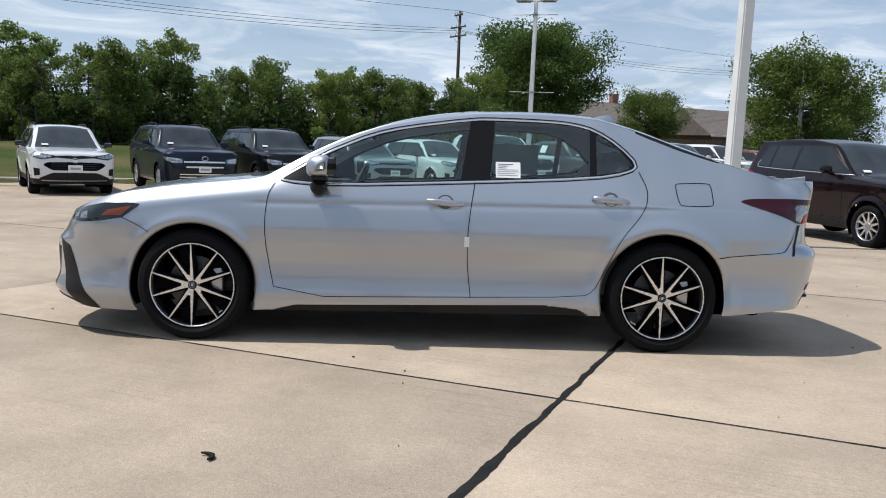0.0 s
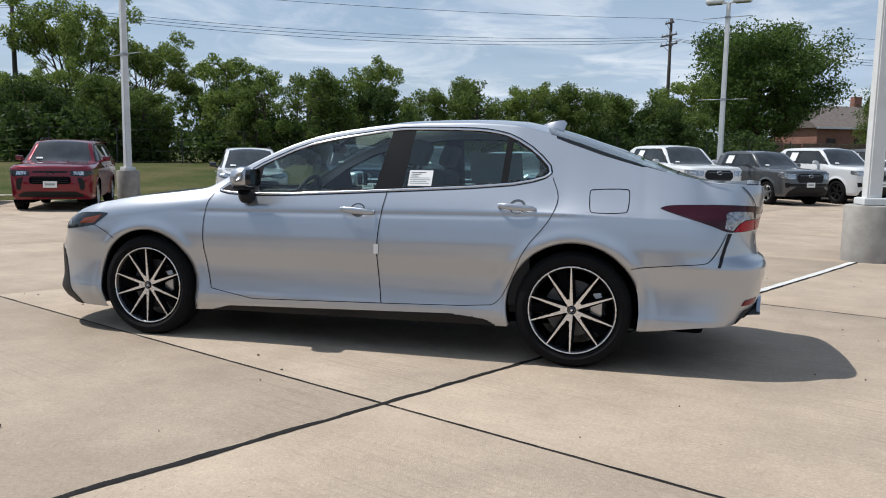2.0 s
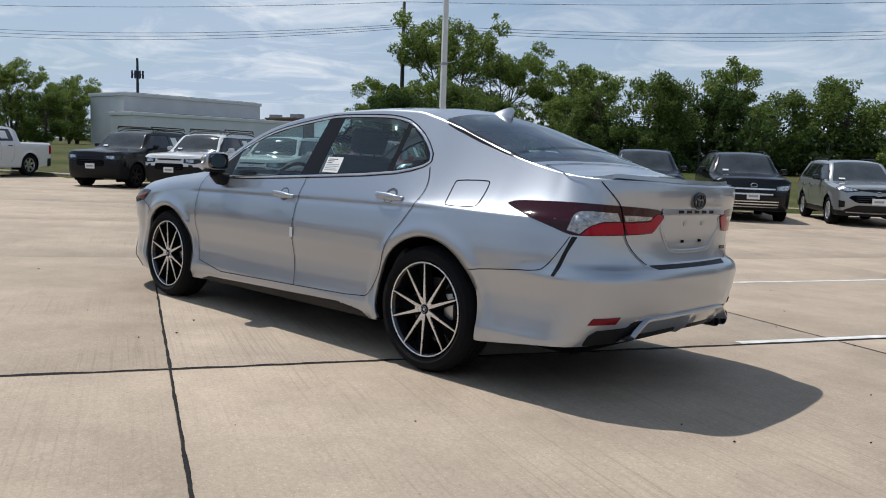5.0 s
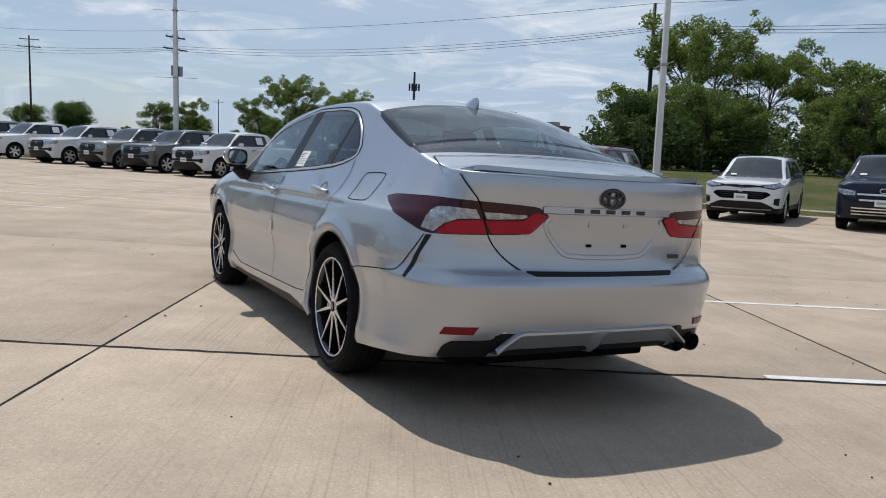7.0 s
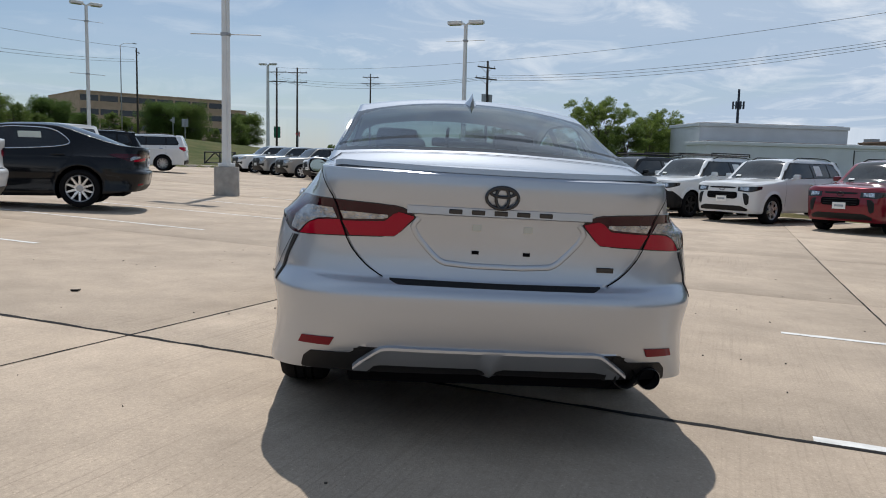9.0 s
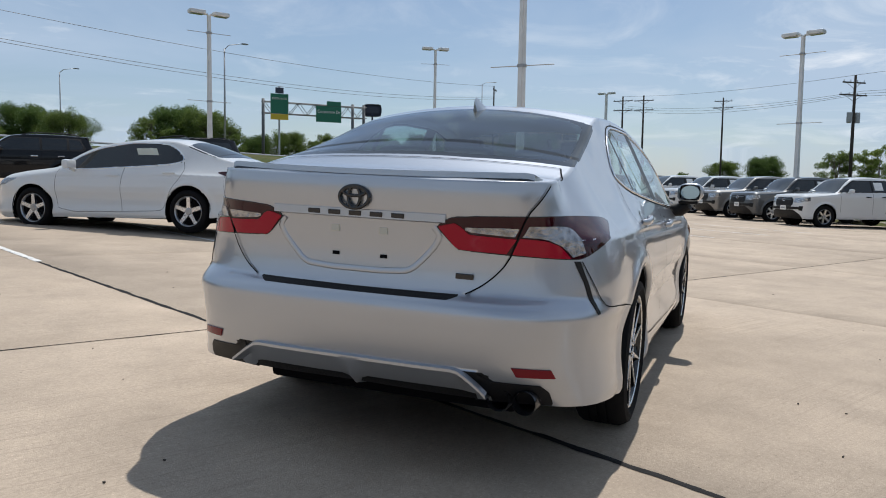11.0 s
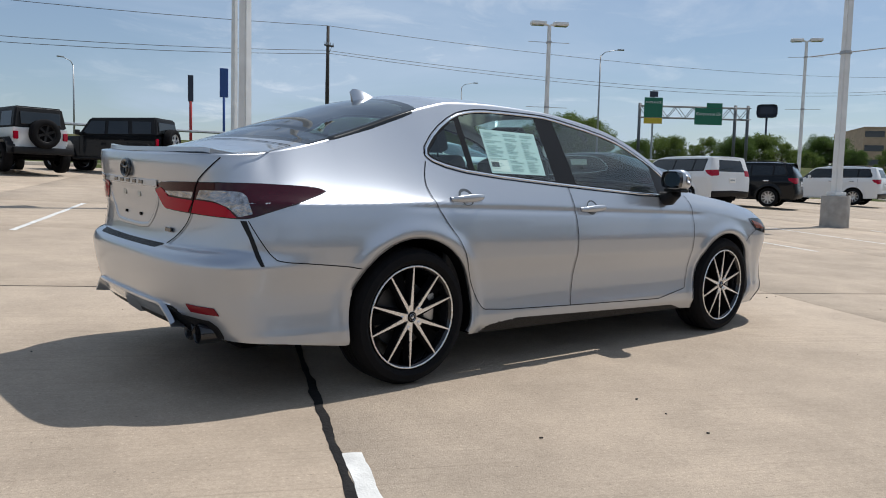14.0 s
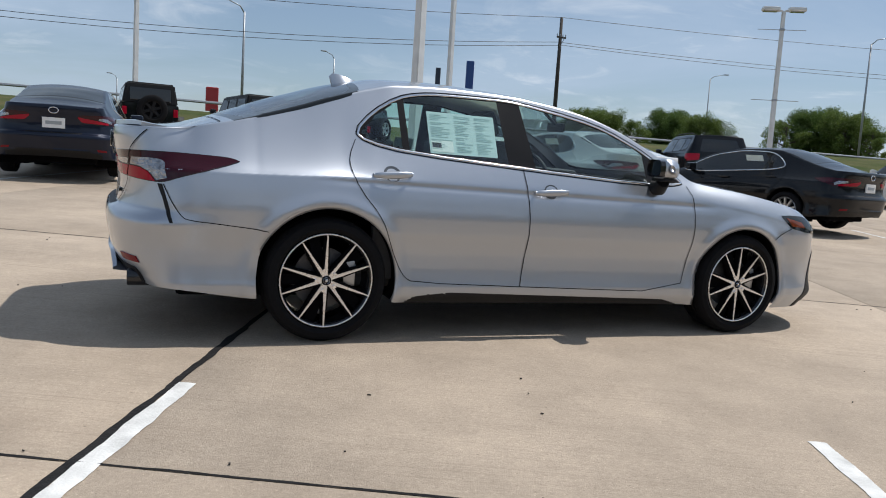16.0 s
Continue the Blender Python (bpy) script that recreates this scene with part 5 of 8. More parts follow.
F = [(i * k + c, i * k + c + 1, (i + 1) * k + c + 1, (i + 1) * k + c) for i in range(len(ys) - 1) for c in range(k - 1)]
mesh_from("diffuser", V, [f[::-1] for f in F], SILVER, sedan, "silver rear diffuser with a centre fin", auto=35)
for y in (0.545, 0.640):
    bm = bmesh.new()
    rings = []
    for x, r in ((2.02, 0.043), (2.385, 0.045), (2.393, 0.041), (2.385, 0.037), (2.24, 0.036)):
        rings.append([bm.verts.new((x, y + r * math.cos(a), 0.303 + r * math.sin(a))) for a in np.linspace(0, 2 * math.pi, 25)[:-1]])
    for a, b in zip(rings, rings[1:]):
        for c in range(24):
            bm.faces.new((a[c], a[(c + 1) % 24], b[(c + 1) % 24], b[c]))
    bm.faces.new(rings[-1])
    part("exhaust_tip", bm, BLACK_GLOSS, sedan, "dark chrome exhaust tip", True, 40)
# underside
bm = bmesh.new()
add_box(bm, (0, 0, 0.235), (4.3, 1.10, 0.10), 0.03)
add_box(bm, (0, 0, 0.235), (1.95, 1.60, 0.08), 0.02)
add_box(bm, (2.02, 0, 0.315), (0.40, 1.36, 0.03), 0.01)
add_box(bm, (1.3, 0, 0.62), (2.0, 1.30, 0.03), 0.01)
add_box(bm, (-1.5, 0, 0.60), (1.2, 1.30, 0.03), 0.01)
part("floor_pan", bm, SEAM, sedan)
# ---- cabin ----
bm = bmesh.new()
add_box(bm, (-0.78, 0, 0.86), (0.42, 1.42, 0.20), 0.06)
add_box(bm, (-0.62, 0.0, 0.74), (0.25, 0.32, 0.30), 0.04)
add_box(bm, (-0.64, -0.38, 0.965), (0.22, 0.34, 0.05), 0.03)
part("dashboard", bm, CABIN, sedan, "black dashboard", True, 40)
bm = bmesh.new()
m = Matrix.Translation((-0.50, -0.37, 0.91)) @ Matrix.Rotation(math.radians(-66), 4, "Y")
pts = [m @ Vector((0.185 * math.cos(a), 0.185 * math.sin(a), 0)) for a in np.linspace(0, 2 * math.pi, 33)]
add_tube(bm, pts, 0.015, 8, False)
for a in (0.1, math.pi - 0.1, -math.pi / 2):
    add_tube(bm, [m @ Vector((0, 0, 0)), m @ Vector((0.18 * math.sin(a), 0.18 * math.cos(a), 0))], [0.035, 0.014], 8)
add_tube(bm, [m @ Vector((0, 0, 0)), m @ Vector((0, 0, -0.25))], [0.05, 0.04], 10)
part("steering_wheel", bm, BLACK_TRIM, sedan, "black steering wheel", True)


def seat(x, y, w, rear=False):
    bm = bmesh.new()
    add_box(bm, (x, y, 0.58), (0.52, w, 0.16), 0.06)
    r = Matrix.Rotation(math.radians(20 if not rear else 26), 3, "Y")
    add_box(bm, (x + (0.31 if not rear else 0.34), y, 0.86), (0.16, w, 0.60), 0.06, r)
    s = part("seat", bm, CLOTH, sedan, "dark cloth seat", True, 50)
    for yy in [y] if not rear else [y - 0.36, y, y + 0.36]:
        bm = bmesh.new()
        add_box(bm, (x + (0.44 if not rear else 0.50), yy, 1.245 if not rear else 1.165), (0.10, 0.26, 0.17 if not rear else 0.13), 0.045, r)
        add_tube(bm, [(x + 0.41, yy - 0.06, 1.10), (x + 0.43, yy - 0.06, 1.19)], 0.007, 6)
        add_tube(bm, [(x + 0.41, yy + 0.06, 1.10), (x + 0.43, yy + 0.06, 1.19)], 0.007, 6)
        part("headrest", bm, CLOTH, s, "", True, 50)


seat(-0.10, -0.37, 0.50)
seat(-0.10, 0.37, 0.50)
seat(0.78, 0.0, 1.34, True)
bm = bmesh.new()
add_box(bm, (1.52, 0, 1.06), (0.62, 1.15, 0.03), 0.01)
part("parcel_shelf", bm, CABIN, sedan)
bm = bmesh.new()
add_box(bm, (0.15, 0, 0.33), (2.9, 1.5, 0.10), 0.03)
for sg in (-1, 1):
    add_box(bm, (0.15, sg * 0.765, 0.62), (2.0, 0.05, 0.58), 0.02)
part("cabin_lining", bm, CABIN, sedan, "black cabin lining")
bm = bmesh.new()
add_box(bm, (-0.40, 0, 1.285), (0.03, 0.22, 0.065), 0.02)
add_tube(bm, [(-0.40, 0, 1.30), (-0.30, 0, 1.38)], 0.012, 8)
part("rear_view_mirror", bm, BLACK_TRIM, sedan, "", True, 40)

# ---- papers on the glass and a protective tab ----
def on_pane(u0, u1, z0, z1, sg, mat, name, parent, lift=-0.004, label=""):
    us, zs = np.linspace(u0, u1, 5), np.linspace(z0, z1, 5)
    V = []
    for u in us:
        for z in zs:
            p, nn = on_side(HERO, [(u, z), (u + 1e-3, z)], sg, False, 0.5, 0)[0]
            V.append(p + nn * lift)
    F = [(i * 5 + j, i * 5 + j + 1, i * 5 + j + 6, i * 5 + j + 5) for i in range(4) for j in range(4)]
    return mesh_from(name, V, F, mat, parent, label)


lab = on_pane(0.385, 0.535, 1.030, 1.125, -1, PAPER, "paper_label", sedan, 0.002, "white printed paper label on the rear window")
for k, (a, b) in enumerate(((0.40, 0.49), (0.40, 0.46), (0.40, 0.445), (0.395, 0.52), (0.395, 0.525), (0.395, 0.50), (0.395, 0.52))):
    z = 1.113 - 0.011 * k
    on_pane(a, b, z - 0.004, z, -1, INK if k < 3 else INK_GREY, "print_line", lab, 0.0032)
mon = on_pane(0.415, 0.835, 1.052, 1.285, 1, PAPER_BLUE, "price_sheet", sedan, -0.006, "pale blue-green printed price sheet inside the window")
rng = random.Random(4)
for col, (a, b) in enumerate(((0.69, 0.82), (0.56, 0.67), (0.43, 0.54))):
    z = 1.27
    while z > 1.07:
        l = rng.uniform(0.4, 1.0) * (b - a)
        on_pane(b - l, b, z - 0.0035, z, 1, INK_PALE, "print_line", mon, -0.0045)
        z -= rng.choice((0.009, 0.009, 0.016))
on_pane(0.69, 0.825, 1.062, 1.125, 1, PAPER, "print_box", mon, -0.0048)
on_pane(0.765, 0.82, 1.085, 1.112, 1, INK, "print_bar", mon, -0.004)
tab = on_pane(0.205, 0.235, 0.615, 0.675, -1, PAPER, "edge_guard", sedan, 0.006, "white foam door edge guard")

# ---- other vehicles ----
def boxy(L, W, H, wb, wr, hood, belt, fo, screen=0.75, rear_slope=0.30, bed=0.0, rail=1.2, nose_p=3.2, tail_p=4.5, roof_in=0.28, nose_drop=0.10, hood_up=0.05):
    """Shell of an upright vehicle: SUV, van or pickup (bed > 0: where the bed begins, measured from the tail)."""
    nose, tail = -wb / 2 - fo, L - wb / 2 - fo
    na, ta = nose + 0.50, tail - (0.45 if not bed else 0.16)
    hw = W / 2
    cowl = -wb / 2 + 0.42
    end = tail - bed
    n0, t1 = nose - 0.9, tail + 0.9
    zt = [(n0, hood - nose_drop), (na, hood), (cowl, hood + hood_up), (cowl + screen, H - 0.10), (cowl + screen + 0.5, H - 0.045), (0.5 * (cowl + screen + end), H - 0.04)]
    tin = [(n0, 0.10), (na, 0.11), (cowl, 0.13), (cowl + screen, roof_in), (0.5 * (cowl + screen + end), roof_in + 0.01)]
    if bed:
        zt += [(end - 0.10, H - 0.075), (end + 0.02, H - 0.16), (end + 0.10, rail + 0.02), (end + 0.2, rail), (t1, rail)]
        tin += [(end - 0.05, roof_in + 0.02), (end + 0.10, 0.08), (t1, 0.07)]
    else:
        zt += [(ta, H - 0.07), (t1, H - 0.10)]
        tin += [(ta, roof_in + 0.02), (t1, 0.25)]
    lo = wr - 0.07
    return dict(
        nose=nose, nose_at=na, nose_p=nose_p, tail=tail, tail_at=ta, tail_p=tail_p if not bed else 7.0,
        hw=[(na, hw - 0.01), (-wb / 2, hw), (wb / 2, hw), (ta, hw - 0.01)],
        zb=[(n0, lo), (na, lo - 0.02), (wb / 2, lo - 0.02), (t1, lo + 0.06)], zt=zt,
        zs=[(n0, hood - 0.2), (cowl, belt - 0.04), (cowl + 0.3, belt), (t1, belt if not bed else rail - 0.12)], top_in=tin,
        low=[(lo - 0.05, 0.08), (lo + 0.06, 0.035), (lo + 0.2, 0.025), (0.5 * (lo + belt), 0.008), (belt - 0.16, 0.0), (belt, 0.035), (belt + 0.1, 0.05)],
        front_in=[(lo, 0.10), (lo + 0.15, 0.02), (lo + 0.35, 0.0), (hood - 0.25, 0.02), (hood, 0.10), (hood + 0.1, 0.16)],
        rear_in=[(lo, 0.08), (lo + 0.2, 0.0), (belt - 0.2, 0.03), (belt, 0.05), (H, rear_slope)] if not bed else [(lo, 0.06), (lo + 0.2, 0.0), (lo + 0.32, 0.05), (rail, 0.05), (rail + 0.2, 0.05)],
        crown=[(nose, 0.02), (cowl - 0.3, 0.05), (cowl, 0.04), (cowl + 0.3, 0.06), (cowl + screen, 0.04), (end - 0.15, 0.035), (end - 0.02, 0.03 if not bed else 0.0), (tail, 0.01)],
        flare=[(-wb / 2, wr, wr + 0.06, 0.05, 0.03), (wb / 2, wr, wr + 0.06, 0.05, 0.03)], power=1.15,
    ), dict(nose=nose, tail=tail, cowl=cowl, end=end, ta=ta, na=na, wb=wb, wr=wr, H=H, belt=belt, hood=hood, hw=hw, screen=screen, bed=bed, rail=rail, lo=lo)


def face_plate(parent, x, z, sgn, back=False):
    bm = bmesh.new()
    add_box(bm, (x, 0, z), (0.02, 0.31, 0.155), 0.004)
    pl = part("number_plate", bm, PAPER, parent, "white plate with grey bars")
    bm = bmesh.new()
    add_box(bm, (x + sgn * 0.012, 0, z), (0.004, 0.22, 0.05), 0.001)
    part("plate_bar", bm, INK_GREY, pl)


def vehicle(kind, mat, name, label, category, wheels="five", rack=False, dark_front=False, clad=True, sticker=True, plate=True):
    """Build one at the origin, nose towards -x."""
    P, d = KINDS[kind]
    sh = Shell(**P)
    car = thing(name, label, category)
    uf, ur_, end_u, beg_u = sh.u_front, sh.u_rear, sh.u1 + 0.05, sh.u0 - 0.05
    cowl, scr, H, belt, wb, wr, hood, lo, end, ta = d["cowl"], d["screen"], d["H"], d["belt"], d["wb"], d["wr"], d["hood"], d["lo"], d["end"], d["ta"]
    ar = wr + 0.055
    top = H - 0.15
    x0, x1 = cowl + 0.12, (end - 0.22 if d["bed"] else ta + 0.02)
    rise = 0.02
    xa = cowl + scr * 0.93
    span = x1 - xa
    cuts = [xa + span * f for f in ((0.0, 0.40, 0.78, 1.0) if not d["bed"] else (0.0, 0.52, 1.0))]
    panes = []
    for k, (a, b) in enumerate(zip(cuts, cuts[1:])):
        a2, b2 = a + (0.035 if k else 0.0), b - 0.035
        za, zb_ = belt + 0.05 + rise * (a2 - xa), belt + 0.05 + rise * (b2 - xa)
        if k == 0:
            panes.append([(x0 + 0.06, belt + 0.05), (b2, zb_), (b2, top), (xa + 0.04, top - 0.01)])
        elif k == len(cuts) - 2 and not d["bed"] and kind != "van":
            panes.append([(a2, za), (b2 - 0.02, zb_ + 0.03), (b2 + 0.06, zb_ + 0.10), (b2 - 0.10, top - 0.03), (a2, top)])
        else:
            panes.append([(a2, za), (b2, zb_), (b2, top - 0.005), (a2, top)])
    R = [("hole", circle(-wb / 2, wr, ar, 28)), ("hole", circle(wb / 2, wr, ar, 28))]
    R += [("pane%d" % k, p) for k, p in enumerate(panes)]
    R += [("surround", [(x0 - 0.03, belt + 0.02), (x1 + 0.02, belt + 0.02 + rise * (x1 - xa)), (x1 + (0.09 if kind in ("suv", "tall") else 0.02), belt + 0.14), (x1 - (0.08 if kind in ("suv", "tall") else -0.01), top + 0.02), (xa + 0.02, top + 0.02)])]
    w = d["hw"]
    R += [("lamp", [(uf(w * 0.97), hood - 0.06), (uf(w * 0.60), hood - 0.13), (uf(w * 0.62), hood - 0.25), (uf(w * 0.93), hood - 0.20)])]
    R += [("fog", [(uf(w * 0.90), lo + 0.42), (uf(w * 0.78), lo + 0.42), (uf(w * 0.76), lo + 0.28), (uf(w * 0.88), lo + 0.26)])]
    R += [("grille", [(beg_u, hood - 0.17), (uf(w * 0.58), hood - 0.16), (uf(w * 0.54), hood - 0.36), (uf(w * 0.44), hood - 0.46), (beg_u, hood - 0.46)])]
    R += [("lower", [(beg_u, lo + 0.30), (uf(w * 0.55), lo + 0.30), (uf(w * 0.8), lo + 0.14), (uf(w * 0.9), lo - 0.05), (beg_u, lo - 0.06)])]
    if dark_front:
        R += [("bumper", [(beg_u, lo + 0.48), (uf(w * 0.9), lo + 0.46), (uf(w) + 0.1, lo + 0.2), (uf(w), lo - 0.06), (beg_u, lo - 0.06)])]
    if d["bed"]:
        R += [("tail", [(ta - 0.02, d["rail"] - 0.08), (ta + 0.22, d["rail"] - 0.08), (ta + 0.22, d["rail"] - 0.42), (ta - 0.02, d["rail"] - 0.42)])]
        R += [("rear_bumper", [(ta - 0.1, lo + 0.30), (end_u, lo + 0.30), (end_u, lo), (ta - 0.1, lo)])]
    else:
        R += [("rear_glass", [(ur_(w * 0.62), belt + 0.06), (end_u, belt + 0.06), (end_u, H - 0.17), (ur_(w * 0.52), H - 0.17)])]
        lz = belt - (0.02 if kind != "van" else -0.10)
        R += [("tail", [(ta + 0.10, lz), (ur_(w * 0.60), lz + 0.02), (ur_(w * 0.62), lz - 0.17), (ur_(w * 0.93), lz - 0.20), (ta + 0.14, lz - 0.08)])]
        R += [("rear_bumper", [(ur_(w * 0.92), lo + 0.22), (end_u, lo + 0.26), (end_u, lo - 0.06), (ur_(w * 0.9), lo - 0.06)])]
    if clad:
        R += [("cladding", [(d["nose"] - 1, lo + 0.10), (-wb / 2 - ar - 0.03, lo + 0.12), (-wb / 2 - ar - 0.05, wr + 0.1), (-wb / 2, wr + ar + 0.06), (-wb / 2 + ar + 0.05, wr + 0.1), (-wb / 2 + ar + 0.04, lo + 0.13), (wb / 2 - ar - 0.04, lo + 0.13), (wb / 2 - ar - 0.05, wr + 0.1), (wb / 2, wr + ar + 0.06), (wb / 2 + ar + 0.05, wr + 0.1), (wb / 2 + ar + 0.03, lo + 0.16), (ta + 0.3, lo + 0.16), (ta + 0.3, lo - 0.1), (d["nose"] - 1, lo - 0.1)])]
    if kind in ("suv", "tall"):
        R = [r for r in R if r[0] not in ("grille", "lower", "lamp", "fog")]
    if d["bed"]:
        R = [r for r in R if r[0] not in ("grille", "lamp")]
    us = np.linspace(sh.u0, sh.u1, 400)
    e = sh.pos(us, sh.zt(us))

    def ufp(pts):
        return [(float(np.interp(x, e[:, 0], us)), f) for x, f in pts]

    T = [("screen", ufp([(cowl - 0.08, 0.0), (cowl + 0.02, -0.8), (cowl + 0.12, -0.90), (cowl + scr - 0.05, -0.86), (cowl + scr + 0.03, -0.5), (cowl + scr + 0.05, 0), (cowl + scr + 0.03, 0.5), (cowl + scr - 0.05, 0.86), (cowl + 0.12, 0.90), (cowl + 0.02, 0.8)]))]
    if d["bed"]:
        T += [("back_glass", ufp([(end - 0.02, -0.8), (end + 0.06, -0.82), (end + 0.06, 0.82), (end - 0.02, 0.8)]))]
        T += [("bed_floor", ufp([(end + 0.16, -0.90), (d["tail"] - 0.10, -0.90), (d["tail"] - 0.10, 0.90), (end + 0.16, 0.90)]))]
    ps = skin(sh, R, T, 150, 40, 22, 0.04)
    looks = {"body": ("body", mat), "surround": ("window_surround", BLACK_TRIM), "lamp": ("headlight", LAMP_CLEAR), "fog": ("fog_lamp", BLACK_TRIM), "grille": ("grille", BLACK_TRIM), "lower": ("lower_grille", BLACK_TRIM), "bumper": ("bumper", BLACK_TRIM), "tail": ("tail_lamp", RED_LENS), "rear_bumper": ("rear_bumper", BLACK_TRIM), "rear_glass": ("rear_window", DARK_GLASS), "cladding": ("cladding", BLACK_TRIM), "screen": ("windscreen", SCREEN_LIT_CABIN), "back_glass": ("back_window", DARK_GLASS), "bed_floor": ("bed", BLACK_TRIM)}
    for nm, pp in ps.items():
        if nm.startswith("hole"):
            continue
        nice, mm = looks.get(nm, ("window_pane", DARK_GLASS))
        split = nice in ("window_pane", "headlight", "fog_lamp", "tail_lamp")
        for grp in [[p for p in pp if p[2] == sd] for sd in (-1, 1)] if split else [pp]:
            V, F = joined(grp)
            mesh_from(nice, V, F, mm, car, weld=0.001)
    def nose_panel(nm, half, top, low, mm, lift=0.006, lab=""):
        """A panel across the nose between two heights given over |y|."""
        ys = np.linspace(-half, half, 21)
        V = []
        for y in ys:
            zt_, zl = np.interp(abs(y), *zip(*top)), np.interp(abs(y), *zip(*low))
            for j in range(4):
                z = zt_ + (zl - zt_) * j / 3
                V.append(sh.pos(uf(abs(y)), z) * [1, 1 if y < 0 else -1, 1] - np.array([lift, 0, 0]))
        Fq = [(4 * i + j, 4 * i + 4 + j, 4 * i + 5 + j, 4 * i + 1 + j) for i in range(20) for j in range(3)]
        return mesh_from(nm, V, [f[::-1] for f in Fq], mm, car, lab)

    side_u = uf(w * 0.97) + 0.10
    runner = kind == "tall" and wheels in ("six", "dark")
    if kind == "suv":
        nose_panel("grille", 0.50, [(0, 0.93), (0.14, 0.945), (0.50, 0.925)], [(0, 0.85), (0.10, 0.87), (0.50, 0.90)], BLACK_TRIM)
        nose_panel("grille_mesh", 0.66, [(0, 0.795), (0.58, 0.785), (0.66, 0.74)], [(0, 0.60), (0.48, 0.60), (0.66, 0.71)], SEAM)
        for k in range(3):
            z = 0.75 - 0.05 * k
            nose_panel("grille_bar", 0.50, [(0, z + 0.006), (0.50, z + 0.006)], [(0, z - 0.006), (0.50, z - 0.006)], BLACK_GLOSS, 0.012)
        nose_panel("lower_grille", 0.76, [(0, 0.545), (0.48, 0.545), (0.76, 0.42)], [(0, 0.37), (0.76, 0.37)], BLACK_TRIM)
        nose_panel("skid_strip", 0.72, [(0, 0.37), (0.72, 0.375)], [(0, 0.335), (0.72, 0.35)], ALLOY, 0.010)
        for sd in (-1, 1):
            lamp = patch("headlight", [(uf(0.40), 0.93), (uf(0.75), 0.985), (side_u, 1.02)], [(uf(0.40), 0.89), (uf(0.72), 0.845), (side_u, 0.955)], sd, BLACK_GLOSS, car, 0.005, "", 14, 4, 0.01, sh)
            patch("lens", [(uf(0.50), 0.93), (uf(0.75), 0.972), (side_u - 0.04, 0.995)], [(uf(0.50), 0.90), (uf(0.73), 0.872), (side_u - 0.04, 0.955)], sd, LAMP_CLEAR, lamp, 0.009, "", 10, 4, 0.004, sh)
            patch("fog_lamp", [(uf(w * 0.80), 0.63), (uf(w * 0.93), 0.65)], [(uf(w * 0.80), 0.49), (uf(w * 0.93), 0.46)], sd, BLACK_TRIM, car, 0.005, "", 6, 4, 0.01, sh)
    if kind == "tall" and runner:
        nose_panel("grille_slot", 0.40, [(0, 1.005), (0.40, 0.995)], [(0, 0.955), (0.36, 0.955), (0.40, 0.975)], BLACK_TRIM)
        nose_panel("grille", 0.46, [(0, 0.865), (0.42, 0.865), (0.46, 0.83)], [(0, 0.68), (0.40, 0.68), (0.46, 0.72)], SEAM)
        for k in range(3):
            z = 0.83 - 0.055 * k
            nose_panel("grille_bar", 0.40, [(0, z + 0.007), (0.40, z + 0.007)], [(0, z - 0.007), (0.40, z - 0.007)], BLACK_TRIM, 0.014)
        nose_panel("lower_grille", 0.74, [(0, 0.50), (0.56, 0.50), (0.74, 0.42)], [(0, 0.36), (0.74, 0.36)], BLACK_TRIM)
        for sd in (-1, 1):
            lamp = patch("headlight", [(uf(0.46), 1.0), (uf(0.78), 1.01), (side_u, 1.02)], [(uf(0.46), 0.885), (uf(0.78), 0.86), (side_u, 0.95)], sd, BLACK_GLOSS, car, 0.005, "", 14, 4, 0.01, sh)
            patch("lens", [(uf(0.52), 0.985), (uf(0.76), 0.995)], [(uf(0.53), 0.915), (uf(0.76), 0.895)], sd, LAMP_CLEAR, lamp, 0.009, "", 8, 4, 0.004, sh)
            patch("fog_surround", [(uf(0.60), 0.84), (uf(0.70), 0.83), (uf(0.76), 0.76)], [(uf(0.66), 0.56), (uf(0.70), 0.52), (uf(0.76), 0.56)], sd, BLACK_TRIM, car, 0.006, "black fog lamp surround", 8, 4, 0.01, sh)
        # black lower flares and a hood bulge
        bm = bmesh.new()
        zs_ = [sh.top_at(x, 0) for x in (d["nose"] + 0.45, d["nose"] + 0.8, cowl - 0.15)]
        for x0_, x1_, z0_, z1_ in ((d["nose"] + 0.45, d["nose"] + 0.8, zs_[0] - 0.02, zs_[1] + 0.015), (d["nose"] + 0.8, cowl - 0.15, zs_[1] + 0.015, zs_[2] + 0.012)):
            V = [bm.verts.new((x, y, z)) for x, z in ((x0_, z0_), (x1_, z1_)) for y in (-0.30, -0.25, 0.25, 0.30)]
            for v in (V[0], V[3], V[4], V[7]):
                v.co.z -= 0.03
            for k in range(3):
                bm.faces.new((V[k], V[k + 1], V[k + 5], V[k + 4]))
        part("hood_bulge", bm, mat if not (dark_front and mat is WHITE_CAR) else GREY_CAR, car, "", True, 40)
    elif kind == "tall":
        nose_panel("grille", 0.52, [(0, 0.90), (0.52, 0.90)], [(0, 0.66), (0.44, 0.66), (0.52, 0.74)], BLACK_TRIM)
        for k, z in enumerate((0.86, 0.73)):
            nose_panel("grille_bar", 0.52 - 0.05 * k, [(0, z + 0.022), (0.52, z + 0.018)], [(0, z - 0.022), (0.52, z - 0.018)], MACHINED, 0.018)
        nose_panel("lower_grille", 0.68, [(0, 0.58), (0.60, 0.58), (0.68, 0.50)], [(0, 0.36), (0.68, 0.38)], BLACK_TRIM)
